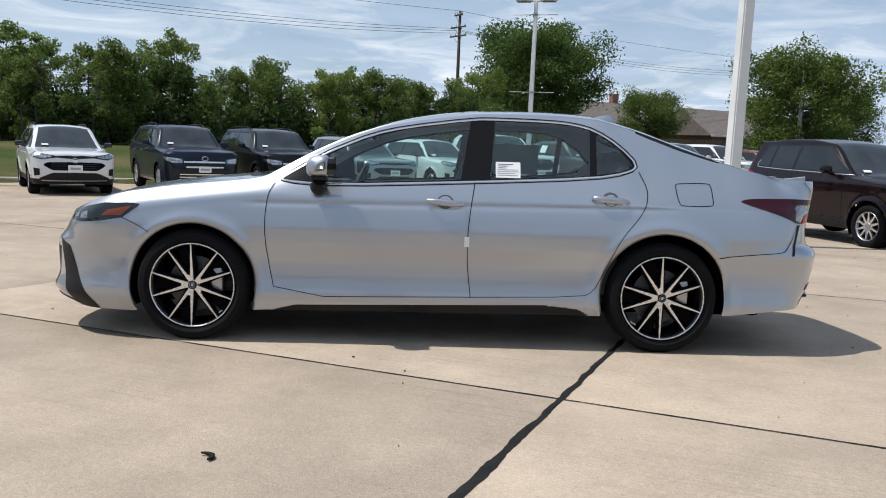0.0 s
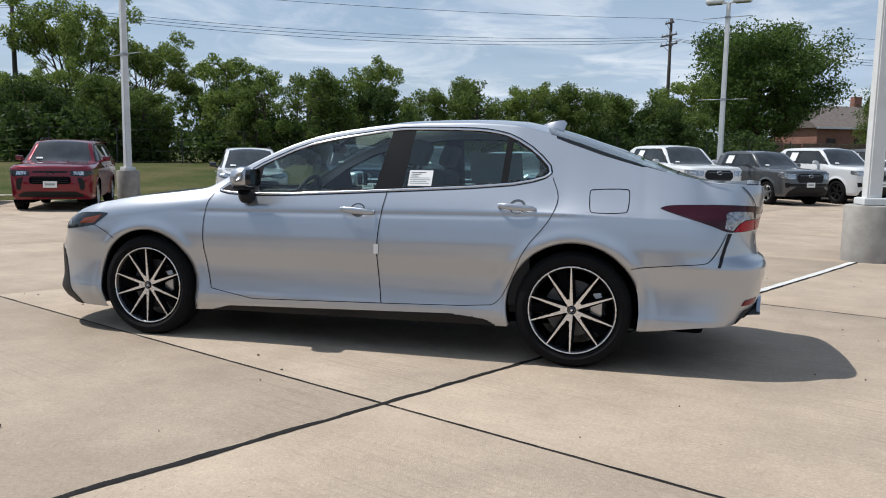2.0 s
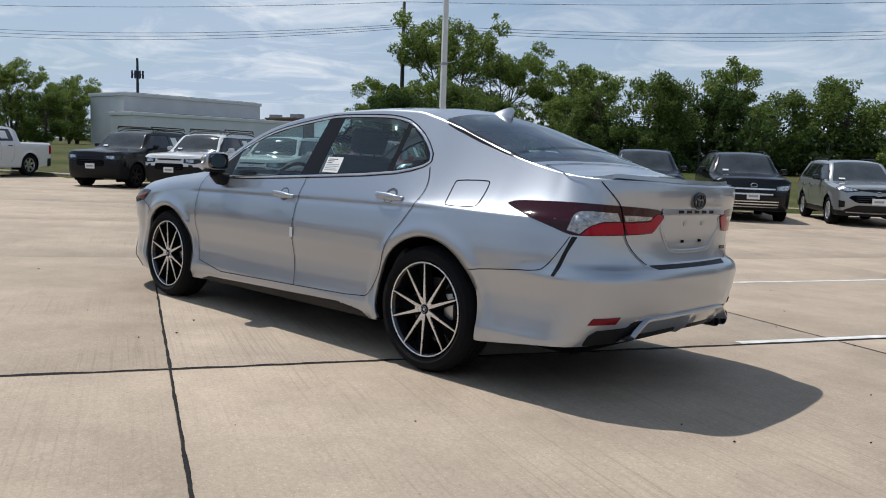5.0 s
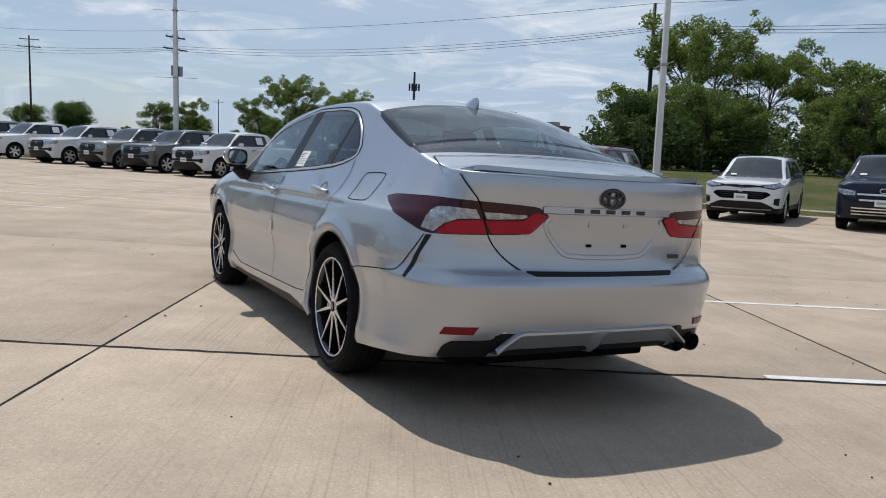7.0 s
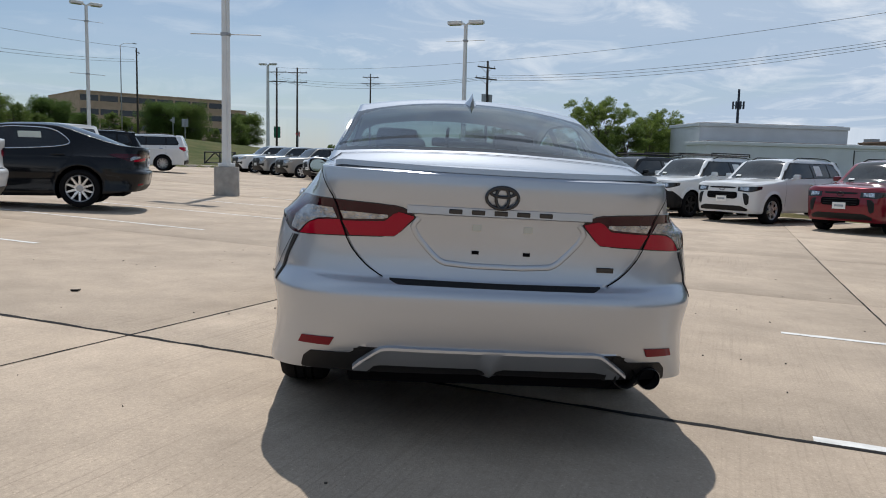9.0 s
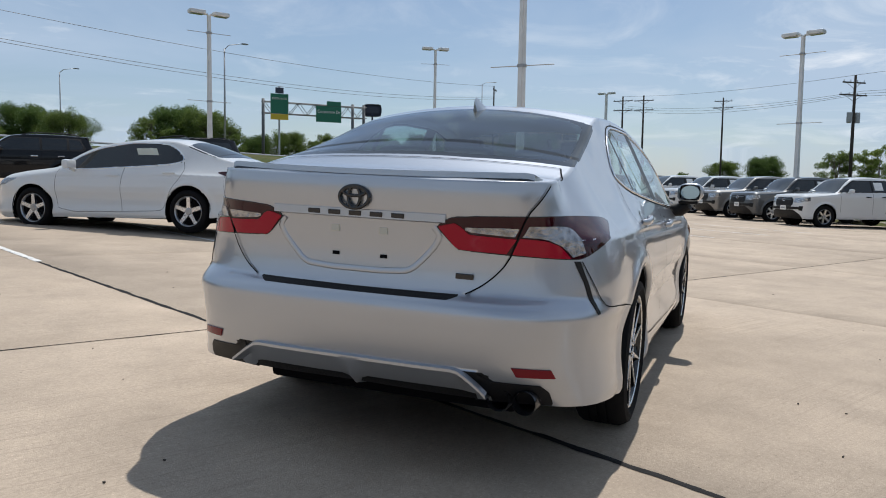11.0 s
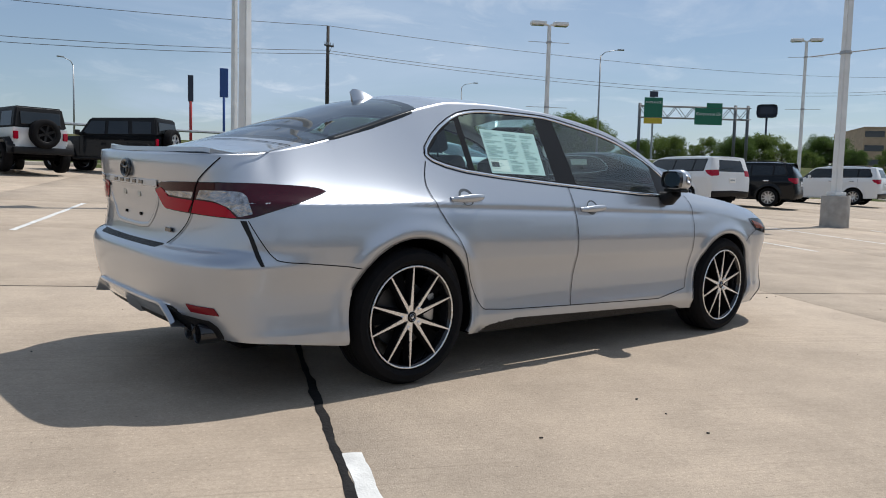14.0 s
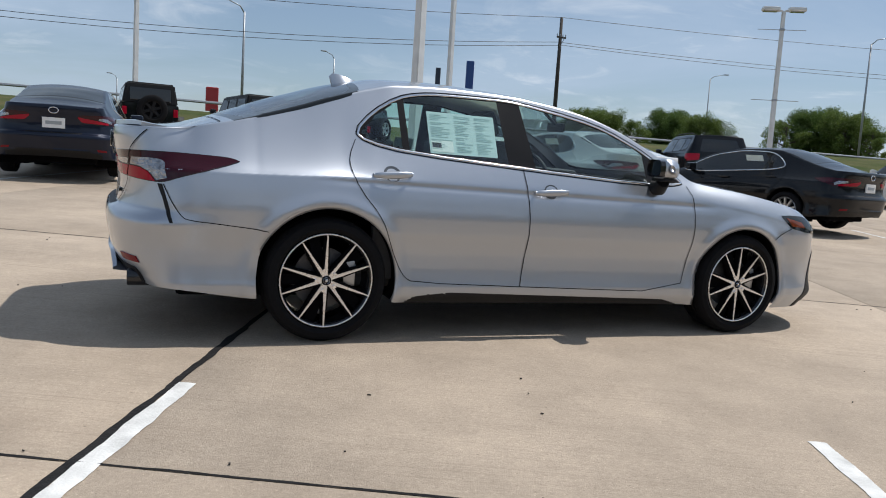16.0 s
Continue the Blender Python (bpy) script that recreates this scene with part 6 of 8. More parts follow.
        for z in (0.545, 0.475, 0.405):
            nose_panel("lower_bar", 0.62, [(0, z + 0.014), (0.62, z + 0.012)], [(0, z - 0.014), (0.62, z - 0.012)], MACHINED, 0.016)
        for sd in (-1, 1):
            lamp = patch("headlight", [(uf(0.53), 0.94), (uf(0.78), 0.97), (side_u, 1.0)], [(uf(0.53), 0.80), (uf(0.78), 0.79), (side_u, 0.93)], sd, BLACK_GLOSS, car, 0.005, "", 14, 4, 0.01, sh)
            patch("lens", [(uf(0.56), 0.925), (uf(0.78), 0.955), (side_u - 0.05, 0.975)], [(uf(0.56), 0.83), (uf(0.78), 0.83), (side_u - 0.05, 0.93)], sd, LAMP_CLEAR, lamp, 0.009, "", 10, 4, 0.004, sh)
    if d["bed"]:
        nose_panel("grille", 0.50, [(0, hood - 0.11), (0.40, hood - 0.11), (0.50, hood - 0.20)], [(0, hood - 0.45), (0.38, hood - 0.45), (0.50, hood - 0.33)], BLACK_TRIM)
        for z in (0.16, 0.40):
            nose_panel("grille_bar", 0.40, [(0, hood - z), (0.40, hood - z)], [(0, hood - z - 0.03), (0.40, hood - z - 0.03)], GREY_CAR, 0.014)
        for sd in (-1, 1):
            patch("headlight", [(uf(0.54), hood - 0.13), (uf(0.78), hood - 0.12), (side_u, hood - 0.10)], [(uf(0.54), hood - 0.29), (uf(0.78), hood - 0.29), (side_u, hood - 0.22)], sd, LAMP_CLEAR, car, 0.005, "", 12, 4, 0.01, sh)
        nose_panel("bumper_strip", 0.74, [(0, lo + 0.40), (0.74, lo + 0.40)], [(0, lo + 0.31), (0.74, lo + 0.31)], BLACK_TRIM, 0.008)
    if d["bed"] or rack or wheels == "six":
        for sd in (-1, 1):
            a = cuts[1] + (0.10 if d["bed"] else 0.16)
            patch("paper_sheet", [(a, top - 0.05), (a + 0.34, top - 0.05)], [(a, belt + 0.12), (a + 0.34, belt + 0.12)], sd, PAPER, car, 0.006, "white paper sheet in the side window", 5, 4, 0.004, sh)
    # bright grille bars and badge
    for k in range(3 if kind == "van" else 0):
        bm = bmesh.new()
        z = hood - 0.22 - 0.09 * k
        pts = [tuple(sh.pos(uf(abs(y)), z) * [1, 1 if y < 0 else -1, 1] - np.array([0.012, 0, 0])) for y in np.linspace(-0.42, 0.42, 13)]
        add_tube(bm, pts, 0.012, 6)
        part("grille_bar", bm, CHROME if k == 0 else BLACK_GLOSS, car, "", True)
    if not runner or not dark_front:
        bm = bmesh.new()
        bz = hood - 0.19
        x = float(sh.pos(uf(0), bz)[0])
        add_tube(bm, [(x - 0.02, 0.075 * math.cos(a), bz + 0.05 * math.sin(a)) for a in np.linspace(0, 2 * math.pi, 21)], 0.009, 6, False)
        part("badge", bm, CHROME if not runner else BLACK_GLOSS, car, "", True)
    if plate:
        face_plate(car, float(sh.pos(uf(0), lo + 0.36)[0]) - 0.012, lo + 0.36, -1)
        face_plate(car, d["tail"] - 0.015 if d["bed"] else float(sh.pos(sh.u1, belt - 0.22)[0]) + 0.012, lo + 0.24 if d["bed"] else belt - 0.22, 1)
    if sticker:
        bm = bmesh.new()
        z = H - 0.34
        xs = cowl + scr * 0.40
        zz = sh.top_at(cowl + 0.12, -w * 0.55) + 0.012
        add_box(bm, (cowl + 0.13, w * 0.52, zz + 0.02), (0.06, 0.15, 0.012), 0.003, Matrix.Rotation(-math.atan2(H - hood, scr), 3, "Y"))
        part("paper_tag", bm, PAPER, car, "white paper tag on the screen")
    for sg in (-1, 1):
        for x in (-wb / 2, wb / 2):
            wheel(car, (x, sg * (w - 0.012), wr), wr, 0.24, wr * 0.66, wheels, 0, sg)
            bm = bmesh.new()
            n = 20
            rows = []
            for k in range(n + 1):
                a = math.radians(-25 + 230 * k / n)
                rows.append([bm.verts.new((x + ar * math.cos(a), sg * (w - 0.03), wr + ar * math.sin(a))), bm.verts.new((x + ar * math.cos(a), sg * 0.5, wr + ar * math.sin(a)))])
            for a, b in zip(rows, rows[1:]):
                bm.faces.new((a[0], b[0], b[1], a[1]))
            bm.faces.new([a[1] for a in rows])
            part("arch_liner", bm, SEAM, car)
        # mirror and door handles, door gaps
        bm = bmesh.new()
        add_box(bm, (cowl + 0.50, sg * (w + 0.09), belt + 0.09), (0.12, 0.19, 0.13), 0.045)
        add_tube(bm, [(cowl + 0.48, sg * (w - 0.06), belt + 0.02), (cowl + 0.50, sg * (w + 0.04), belt + 0.05)], 0.035, 8)
        part("door_mirror", bm, BLACK_GLOSS if kind == "suv" else mat, car, "", True, 40)
        doors = [cuts[1] - 0.20] + ([cuts[2] - 0.22] if len(cuts) > 2 else [])
        for x in doors:
            bm = bmesh.new()
            y = -float(sh.pos(x, belt - 0.12)[1])
            add_box(bm, (x, sg * (y + 0.025), belt - 0.12), (0.20, 0.025, 0.035), 0.01)
            part("handle", bm, CHROME if kind in ("suv", "tall", "cross") else BLACK_TRIM, car)
        for x in [x0 + 0.05, cuts[1]] + ([cuts[2]] if len(cuts) > 2 else []):
            V, F = ribbon(on_side(sh, [(x, belt), (x + 0.01, 0.5 * (belt + lo)), (x - (0.0 if x < cuts[1] + 0.01 else 0.15), lo + 0.16)], sg, False, 0.05, 1), 0.008, 0.002)
            mesh_from("panel_gap", V, F, SEAM, car)
        if kind == "cross":
            V, F = ribbon(on_side(sh, [(x0 - 0.05, belt + 0.018), (x1 - 0.05, belt + 0.02 + rise * (x1 - xa)), (x1 + 0.03, belt + 0.11), (x1 - 0.02, belt + 0.20)], sg, False, 0.04, 1), 0.018, 0.003, False, 0.004)
            mesh_from("window_trim", V, F, CHROME, car, "bright window trim")
        if rack or (kind in ("suv", "tall")):
            bm = bmesh.new()
            xs = np.linspace(cowl + scr + 0.25, ta - 0.05, 9)
            add_tube(bm, [(x, sg * (w - roof_gap(d)), float(sh.zt(x)) + (0.055 if 0 < k < 8 else 0.0)) for k, x in enumerate(xs)], 0.016, 6)
            part("roof_rail", bm, BLACK_TRIM, car, "", True)
    if rack:
        for k, x in enumerate(np.linspace(cowl + scr + 0.25, ta - 0.15, 7)):
            bm = bmesh.new()
            add_tube(bm, [(x, -0.58, H + 0.07), (x, 0.58, H + 0.07)], 0.018, 6)
            part("rack_bar", bm, BLACK_TRIM, car)
        for sg in (-1, 1):
            bm = bmesh.new()
            add_tube(bm, [(cowl + scr + 0.2, sg * 0.6, H + 0.02), (cowl + scr + 0.25, sg * 0.6, H + 0.12), (ta - 0.12, sg * 0.6, H + 0.12), (ta - 0.08, sg * 0.6, H + 0.02)], 0.02, 6)
            part("rack_side", bm, BLACK_TRIM, car)
    bm = bmesh.new()
    add_box(bm, (0, 0, lo + 0.06), (d["tail"] - d["nose"] - 0.5, 1.1, 0.14), 0.04)
    add_box(bm, (0, 0, lo + 0.06), (wb - 2 * ar - 0.15, 2 * w - 0.2, 0.10), 0.03)
    part("underbody", bm, SEAM, car)
    return car


def roof_gap(d):
    return 0.33


KINDS = {
    "suv": boxy(4.60, 1.85, 1.67, 2.66, 0.355, 1.02, 1.08, 0.93, screen=0.85, rear_slope=0.42),
    "cross": boxy(4.30, 1.80, 1.80, 2.56, 0.365, 1.10, 1.16, 0.88, screen=0.85, rear_slope=0.45, roof_in=0.26),
    "tall": boxy(4.85, 1.92, 1.80, 2.79, 0.385, 1.14, 1.20, 0.94, screen=0.70, rear_slope=0.30),
    "pickup": boxy(5.40, 1.90, 1.79, 3.24, 0.39, 1.15, 1.20, 0.96, screen=0.78, bed=1.72, rail=1.20, hood_up=0.04),
    "big_pickup": boxy(5.80, 2.03, 1.93, 3.70, 0.405, 1.25, 1.30, 0.98, screen=0.80, bed=1.80, rail=1.30, hood_up=0.03),
    "van": boxy(5.15, 2.0, 1.72, 3.08, 0.35, 1.00, 1.10, 0.98, screen=1.05, rear_slope=0.22, tail_p=5.5),
}


def facing(x, y, h, roll=0.0):
    """Pose on the ground at x, y with the nose towards h."""
    return Matrix.Translation((x, y, float(gz(x, y)))) @ Matrix.Rotation(math.atan2(-h[1], -h[0]), 4, "Z")


PROTO = {}


def park(key, m, **kw):
    """Build the first of a kind and colour, copy the others."""
    if key in PROTO:
        ob = copy_thing(PROTO[key], m)
    else:
        ob = PROTO[key] = vehicle(**kw)
        ob.matrix_world = m
    return ob


ROW_GROUP = "vehicles parked along the kerb"


def in_row(s, key, **kw):
    """Park in the long row with its nose on the stall's front line."""
    L = -KINDS[kw["kind"]][1]["nose"]
    p = ROW_AT + s * ROW_DIR + (0.9 - L) * ROW_FACE
    ob = park(key, facing(p[0], p[1], ROW_FACE), **kw)
    return tagged(ob, group=ROW_GROUP)


in_row(4.6, "rav_w", kind="suv", mat=WHITE_CAR, name="suv", label="white compact SUV with black lower cladding", category="SUV", wheels="five")
in_row(7.6, "high", kind="tall", mat=NAVY_CAR, name="suv", label="navy SUV with a chrome grille by the kerb", category="SUV", wheels="five", clad=False)
in_row(10.2, "high_b", kind="tall", mat=BLACK_CAR, name="suv", label="black SUV parked by the lawn", category="SUV", wheels="five", clad=False)
in_row(13.1, "rav_g", kind="suv", mat=PALE_CAR, name="suv", label="pale grey compact SUV with roof rails", category="SUV", wheels="five")
in_row(15.8, "rav_w", kind="suv")
in_row(18.6, "ford", kind="big_pickup", mat=WHITE_CAR, name="pickup_truck", label="white full-size pickup truck with dark wheels", category="pickup", wheels="dark", clad=False)
in_row(22.0, "colo", kind="pickup", mat=GREY_CAR, name="pickup_truck", label="dark grey pickup truck with bright wheels", category="pickup", wheels="five", clad=False)
in_row(24.9, "ford", kind="big_pickup")
in_row(27.6, "tun_b", kind="big_pickup", mat=GREY_CAR, name="pickup_truck", label="dark grey full-size pickup truck", category="pickup", wheels="five", clad=False)
in_row(30.3, "ford", kind="big_pickup")
in_row(33.2, "brown", kind="pickup", mat=paint("rust_paint", (0.12, 0.035, 0.02), 0.3, 0.35), name="pickup_truck", label="rust-brown pickup truck in the row", category="pickup", wheels="five", clad=False)
in_row(-0.2, "red", kind="tall", mat=RED_CAR, name="suv", label="red off-road SUV with silver wheels", category="SUV", wheels="six", clad=False)
in_row(-3.4, "4r_w", kind="tall", mat=WHITE_CAR, name="suv", label="white off-road SUV with a black grille", category="SUV", wheels="six", clad=False)
in_row(-6.0, "4r_r", kind="tall", mat=WHITE_CAR, name="suv", label="white off-road SUV with roof rack and black bumper", category="SUV", wheels="dark", clad=False, rack=True, dark_front=True)
in_row(-8.6, "4r_b", kind="tall", mat=BLACK_CAR, name="suv", label="black off-road SUV with roof rack", category="SUV", wheels="dark", clad=False, rack=True, dark_front=True)
in_row(-15.1, "tac_w", kind="pickup", mat=WHITE_CAR, name="pickup_truck", label="white crew-cab pickup truck with a black grille", category="pickup", wheels="six", clad=False)
in_row(-18.1, "tac_g", kind="pickup", mat=GREY_CAR, name="pickup_truck", label="dark grey crew-cab pickup truck", category="pickup", wheels="six", clad=False)
in_row(-20.9, "tac_s", kind="pickup", mat=SAND_CAR, name="pickup_truck", label="pewter crew-cab pickup truck", category="pickup", wheels="six", clad=False)
in_row(-24.4, "tac_w", kind="pickup")
in_row(-28.6, "tac_w", kind="pickup")
in_row(-32.2, "tac_s", kind="pickup")
in_row(-35.6, "tac_p", kind="pickup", mat=PALE_CAR, name="pickup_truck", label="pale silver pickup truck", category="pickup", wheels="six", clad=False)
in_row(-39.0, "tac_w", kind="pickup")

SOUTH = "vehicles in the south bays"


def bay(x, y, h, key, **kw):
    return tagged(park(key, facing(x, y, np.array(h) / np.hypot(*h)), **kw), group=SOUTH)


bay(-34.4, -12.8, (0.16, -0.987), "expl", kind="tall", mat=WHITE_CAR, name="suv", label="white three-row SUV beside the lawn", category="SUV", wheels="ten", clad=False)
bay(-24.3, -11.8, (0.30, -0.95), "cad", kind="suv", mat=BLACK_CAR, name="suv", label="black luxury SUV with bright wheels", category="SUV", wheels="ten", clad=False)
bay(-21.25, -12.5, (-0.20, -0.98), "van", kind="van", mat=WHITE_CAR, name="minivan", label="white minivan with dark windows", category="minivan", wheels="five", clad=False)
bay(-14.5, -15.1, (-0.41, -0.91), "esc", kind="tall", mat=BLACK_CAR, name="suv", label="large black SUV with a paper in its window", category="SUV", wheels="ten", clad=False)
bay(-9.3, -22.2, (0.42, -0.91), "tuc", kind="suv", mat=WHITE_CAR, name="suv", label="white crossover with dark cladding and silver wheels", category="SUV", wheels="five")
bay(-13.0, -20.2, (0.80, -0.60), "dark_suv", kind="suv", mat=BLACK_CAR, name="suv", label="black small SUV with a paper in the window", category="SUV", wheels="five")
bay(7.65, 8.50, (0.238, -0.971), "plum", kind="cross", mat=PLUM_CAR, name="suv", label="dark plum crossover with chrome window trim", category="SUV", wheels="ten")


# off-roaders: flat panels, open flares, a separate hard top and a spare on the tailgate
def slab_mesh(bm, pts, y0, y1):
    """A side outline of (x, z) drawn out between two half-widths, flat on both sides."""
    a = [bm.verts.new((x, y0, z)) for x, z in pts]
    b = [bm.verts.new((x, y1, z)) for x, z in pts]
    n = len(pts)
    bm.faces.new(a)
    bm.faces.new(b[::-1])
    for k in range(n):
        bm.faces.new((a[k], a[(k + 1) % n], b[(k + 1) % n], b[k]))


def off_roader(mat, label, rims, flare_mat=None):
    """Nose towards -x, standing at the origin."""
    car = thing("off_roader", label, "off-roader")
    flare_mat = flare_mat or BLACK_TRIM
    wb, wr = 2.95, 0.41
    bm = bmesh.new()
    slab_mesh(bm, [(-0.92, 0.52), (0.98, 0.52), (1.06, 0.86), (1.86, 0.90), (1.98, 0.62), (2.02, 0.62), (2.02, 1.24), (-0.80, 1.20), (-0.92, 1.10)], -0.76, 0.76)
    bmesh.ops.bevel(bm, geom=bm.edges[:], offset=0.022, segments=2, affect="EDGES")
    part("tub", bm, mat, car, "", True, 35)
    bm = bmesh.new()
    V = [bm.verts.new(p) for p in ((-2.0, -0.56, 0.70), (-2.0, 0.56, 0.70), (-2.0, 0.52, 1.12), (-2.0, -0.52, 1.12), (-0.85, -0.70, 0.66), (-0.85, 0.70, 0.66), (-0.85, 0.66, 1.20), (-0.85, -0.66, 1.20))]
    for f in ((0, 1, 2, 3), (4, 7, 6, 5), (0, 3, 7, 4), (1, 5, 6, 2), (3, 2, 6, 7), (0, 4, 5, 1)):
        bm.faces.new([V[k] for k in f])
    bmesh.ops.bevel(bm, geom=bm.edges[:], offset=0.04, segments=3, affect="EDGES")
    part("hood", bm, mat, car, "", True, 35)
    bm = bmesh.new()
    add_box(bm, (-2.02, 0, 0.90), (0.10, 1.34, 0.50), 0.04)
    g = part("grille", bm, mat, car, "", True, 35)
    for k in range(7):
        bm = bmesh.new()
        add_box(bm, (-2.07, -0.27 + 0.09 * k, 0.90), (0.02, 0.045, 0.34), 0.012)
        part("grille_slot", bm, SEAM, g)
    # hard top, narrowing upwards
    bm = bmesh.new()
    lo = [(-0.74, 0.74, 1.21), (2.03, 0.745, 1.23)]
    hi = [(-0.34, 0.64, 1.80), (1.96, 0.64, 1.83)]
    V = [bm.verts.new((x, sy * y, z)) for x, y, z in lo + hi for sy in (-1, 1)]
    for f in ((0, 1, 3, 2), (4, 6, 7, 5), (0, 2, 6, 4), (1, 5, 7, 3), (0, 4, 5, 1), (2, 3, 7, 6)):
        bm.faces.new([V[k] for k in f])
    bmesh.ops.bevel(bm, geom=bm.edges[:], offset=0.045, segments=3, affect="EDGES")
    part("hard_top", bm, BLACK_TRIM, car, "black hard top", True, 35)

    def side_y(z):
        return 0.745 + (0.64 - 0.745) * (z - 1.22) / 0.60 + 0.008

    for sg in (-1, 1):
        for pts in ([(-0.56, 1.27), (0.22, 1.27), (0.22, 1.69), (-0.28, 1.69)], [(0.34, 1.27), (1.06, 1.27), (1.02, 1.69), (0.34, 1.69)], [(1.20, 1.29), (1.86, 1.29), (1.82, 1.69), (1.16, 1.69)]):
            bm = bmesh.new()
            vs = [bm.verts.new((x, sg * side_y(z), z)) for x, z in pts]
            vi = [bm.verts.new((x, sg * (side_y(z) - 0.03), z)) for x, z in pts]
            bm.faces.new(vs)
            for k in range(4):
                bm.faces.new((vs[k], vs[(k + 1) % 4], vi[(k + 1) % 4], vi[k]))
            part("window_pane", bm, DARK_GLASS, car)
        # flares: a bent strip standing out over each wheel
        for cx in (-wb / 2, wb / 2):
            bm = bmesh.new()
            rows = []
            for x, z in ((-0.62, 0.44), (-0.50, 0.82), (-0.34, 0.95), (0.36, 0.95), (0.52, 0.82), (0.60, 0.56)):
                rows.append([bm.verts.new((cx + x, sg * 0.70, z + 0.03)), bm.verts.new((cx + x, sg * 0.93, z)), bm.verts.new((cx + x * 0.97, sg * 0.93, z - 0.06)), bm.verts.new((cx + x * 0.97, sg * 0.70, z - 0.05))])
            for a, b in zip(rows, rows[1:]):
                for k in range(4):
                    bm.faces.new((a[k], b[k], b[(k + 1) % 4], a[(k + 1) % 4]))
            bm.faces.new(rows[0])
            bm.faces.new(rows[-1][::-1])
            part("wheel_flare", bm, flare_mat, car, "", True, 35)
            wheel(car, (cx, sg * 0.93, wr), wr, 0.26, wr * 0.58, rims, 0, sg)
        for x in (-0.05, 0.85):
            bm = bmesh.new()
            add_box(bm, (x, sg * 0.78, 1.08), (0.16, 0.03, 0.04), 0.01)
            part("handle", bm, BLACK_TRIM, car)
        for x in (-0.66, 0.28, 1.04):
            bm = bmesh.new()
            add_box(bm, (x, sg * 0.761, 0.88), (0.012, 0.008, 0.62), 0.001)
            part("panel_gap", bm, SEAM, car)
        bm = bmesh.new()
        add_box(bm, (-0.62, sg * 0.92, 1.30), (0.10, 0.20, 0.17), 0.04)
        add_tube(bm, [(-0.62, sg * 0.74, 1.22), (-0.62, sg * 0.88, 1.27)], 0.03, 8)
        part("door_mirror", bm, BLACK_TRIM, car, "", True, 40)
        bm = bmesh.new()
        add_box(bm, (2.03, sg * 0.68, 1.02), (0.06, 0.13, 0.22), 0.02)
        part("tail_lamp", bm, RED_LENS, car)
        bm = bmesh.new()
        bmesh.ops.create_cone(bm, cap_ends=True, segments=20, radius1=0.10, radius2=0.09, depth=0.05, matrix=Matrix.Translation((-2.08, sg * 0.47, 0.98)) @ Matrix.Rotation(math.pi / 2, 4, "Y"))
        part("headlight", bm, LAMP_CLEAR, car)
        bm = bmesh.new()
        add_box(bm, (0.0, sg * 0.80, 0.46), (1.7, 0.14, 0.09), 0.03)
        part("side_step", bm, BLACK_TRIM, car)
    for x, w in ((-2.18, 1.70), (2.12, 1.62)):
        bm = bmesh.new()
        add_box(bm, (x, 0, 0.60), (0.20, w, 0.20), 0.05)
        part("bumper", bm, BLACK_TRIM, car, "", True, 40)
    bm = bmesh.new()
    V = [bm.verts.new(p) for p in ((-0.70, -0.62, 1.26), (-0.70, 0.62, 1.26), (-0.40, 0.57, 1.70), (-0.40, -0.57, 1.70), (-0.66, -0.62, 1.26), (-0.66, 0.62, 1.26), (-0.36, 0.57, 1.70), (-0.36, -0.57, 1.70))]
    bmesh.ops.translate(bm, vec=(-0.035, 0, 0.012), verts=bm.verts)
    for f in ((0, 1, 2, 3), (4, 7, 6, 5), (0, 3, 7, 4), (1, 5, 6, 2), (2, 6, 7, 3), (0, 4, 5, 1)):
        bm.faces.new([V[k] for k in f])
    part("windscreen", bm, DARK_GLASS, car)
    bm = bmesh.new()
    add_box(bm, (2.012, 0, 1.50), (0.05, 1.10, 0.36), 0.02, Matrix.Rotation(-0.10, 3, "Y"))
    part("rear_window", bm, DARK_GLASS, car)
    hub = wheel(car, (2.20, 0.06, 1.08), wr, 0.26, wr * 0.60, rims, 0, -1)
    hub.matrix_local = Matrix.Translation((2.31, 0.04, 1.08)) @ Matrix.Rotation(math.pi / 2, 4, "Z")
    face_plate(car, 2.035, 0.78, 1)
    bm = bmesh.new()
    add_box(bm, (0, 0, 0.52), (4.0, 0.9, 0.16), 0.04)
    add_box(bm, (-wb / 2, 0, 0.41), (0.12, 1.6, 0.12), 0.03)
    add_box(bm, (wb / 2, 0, 0.41), (0.12, 1.6, 0.12), 0.03)
    part("underbody", bm, SEAM, car)
    return car


for ob, x, y, h in ((off_roader(WHITE_CAR, "white off-roader with black top and spare wheel", "dark"), -1.5, -22.4, (0.20, -0.98)), (off_roader(BLACK_CAR, "black off-roader with bright wheels and hard top", "five"), -4.8, -23.6, (0.66, -0.75)), (off_roader(BLACK_CAR, "black off-roader with dark rear spare wheel", "dark"), 1.75, -20.8, (0.05, -1.0))):
    ob.matrix_world = facing(x, y, h)
    tagged(ob, group=SOUTH)


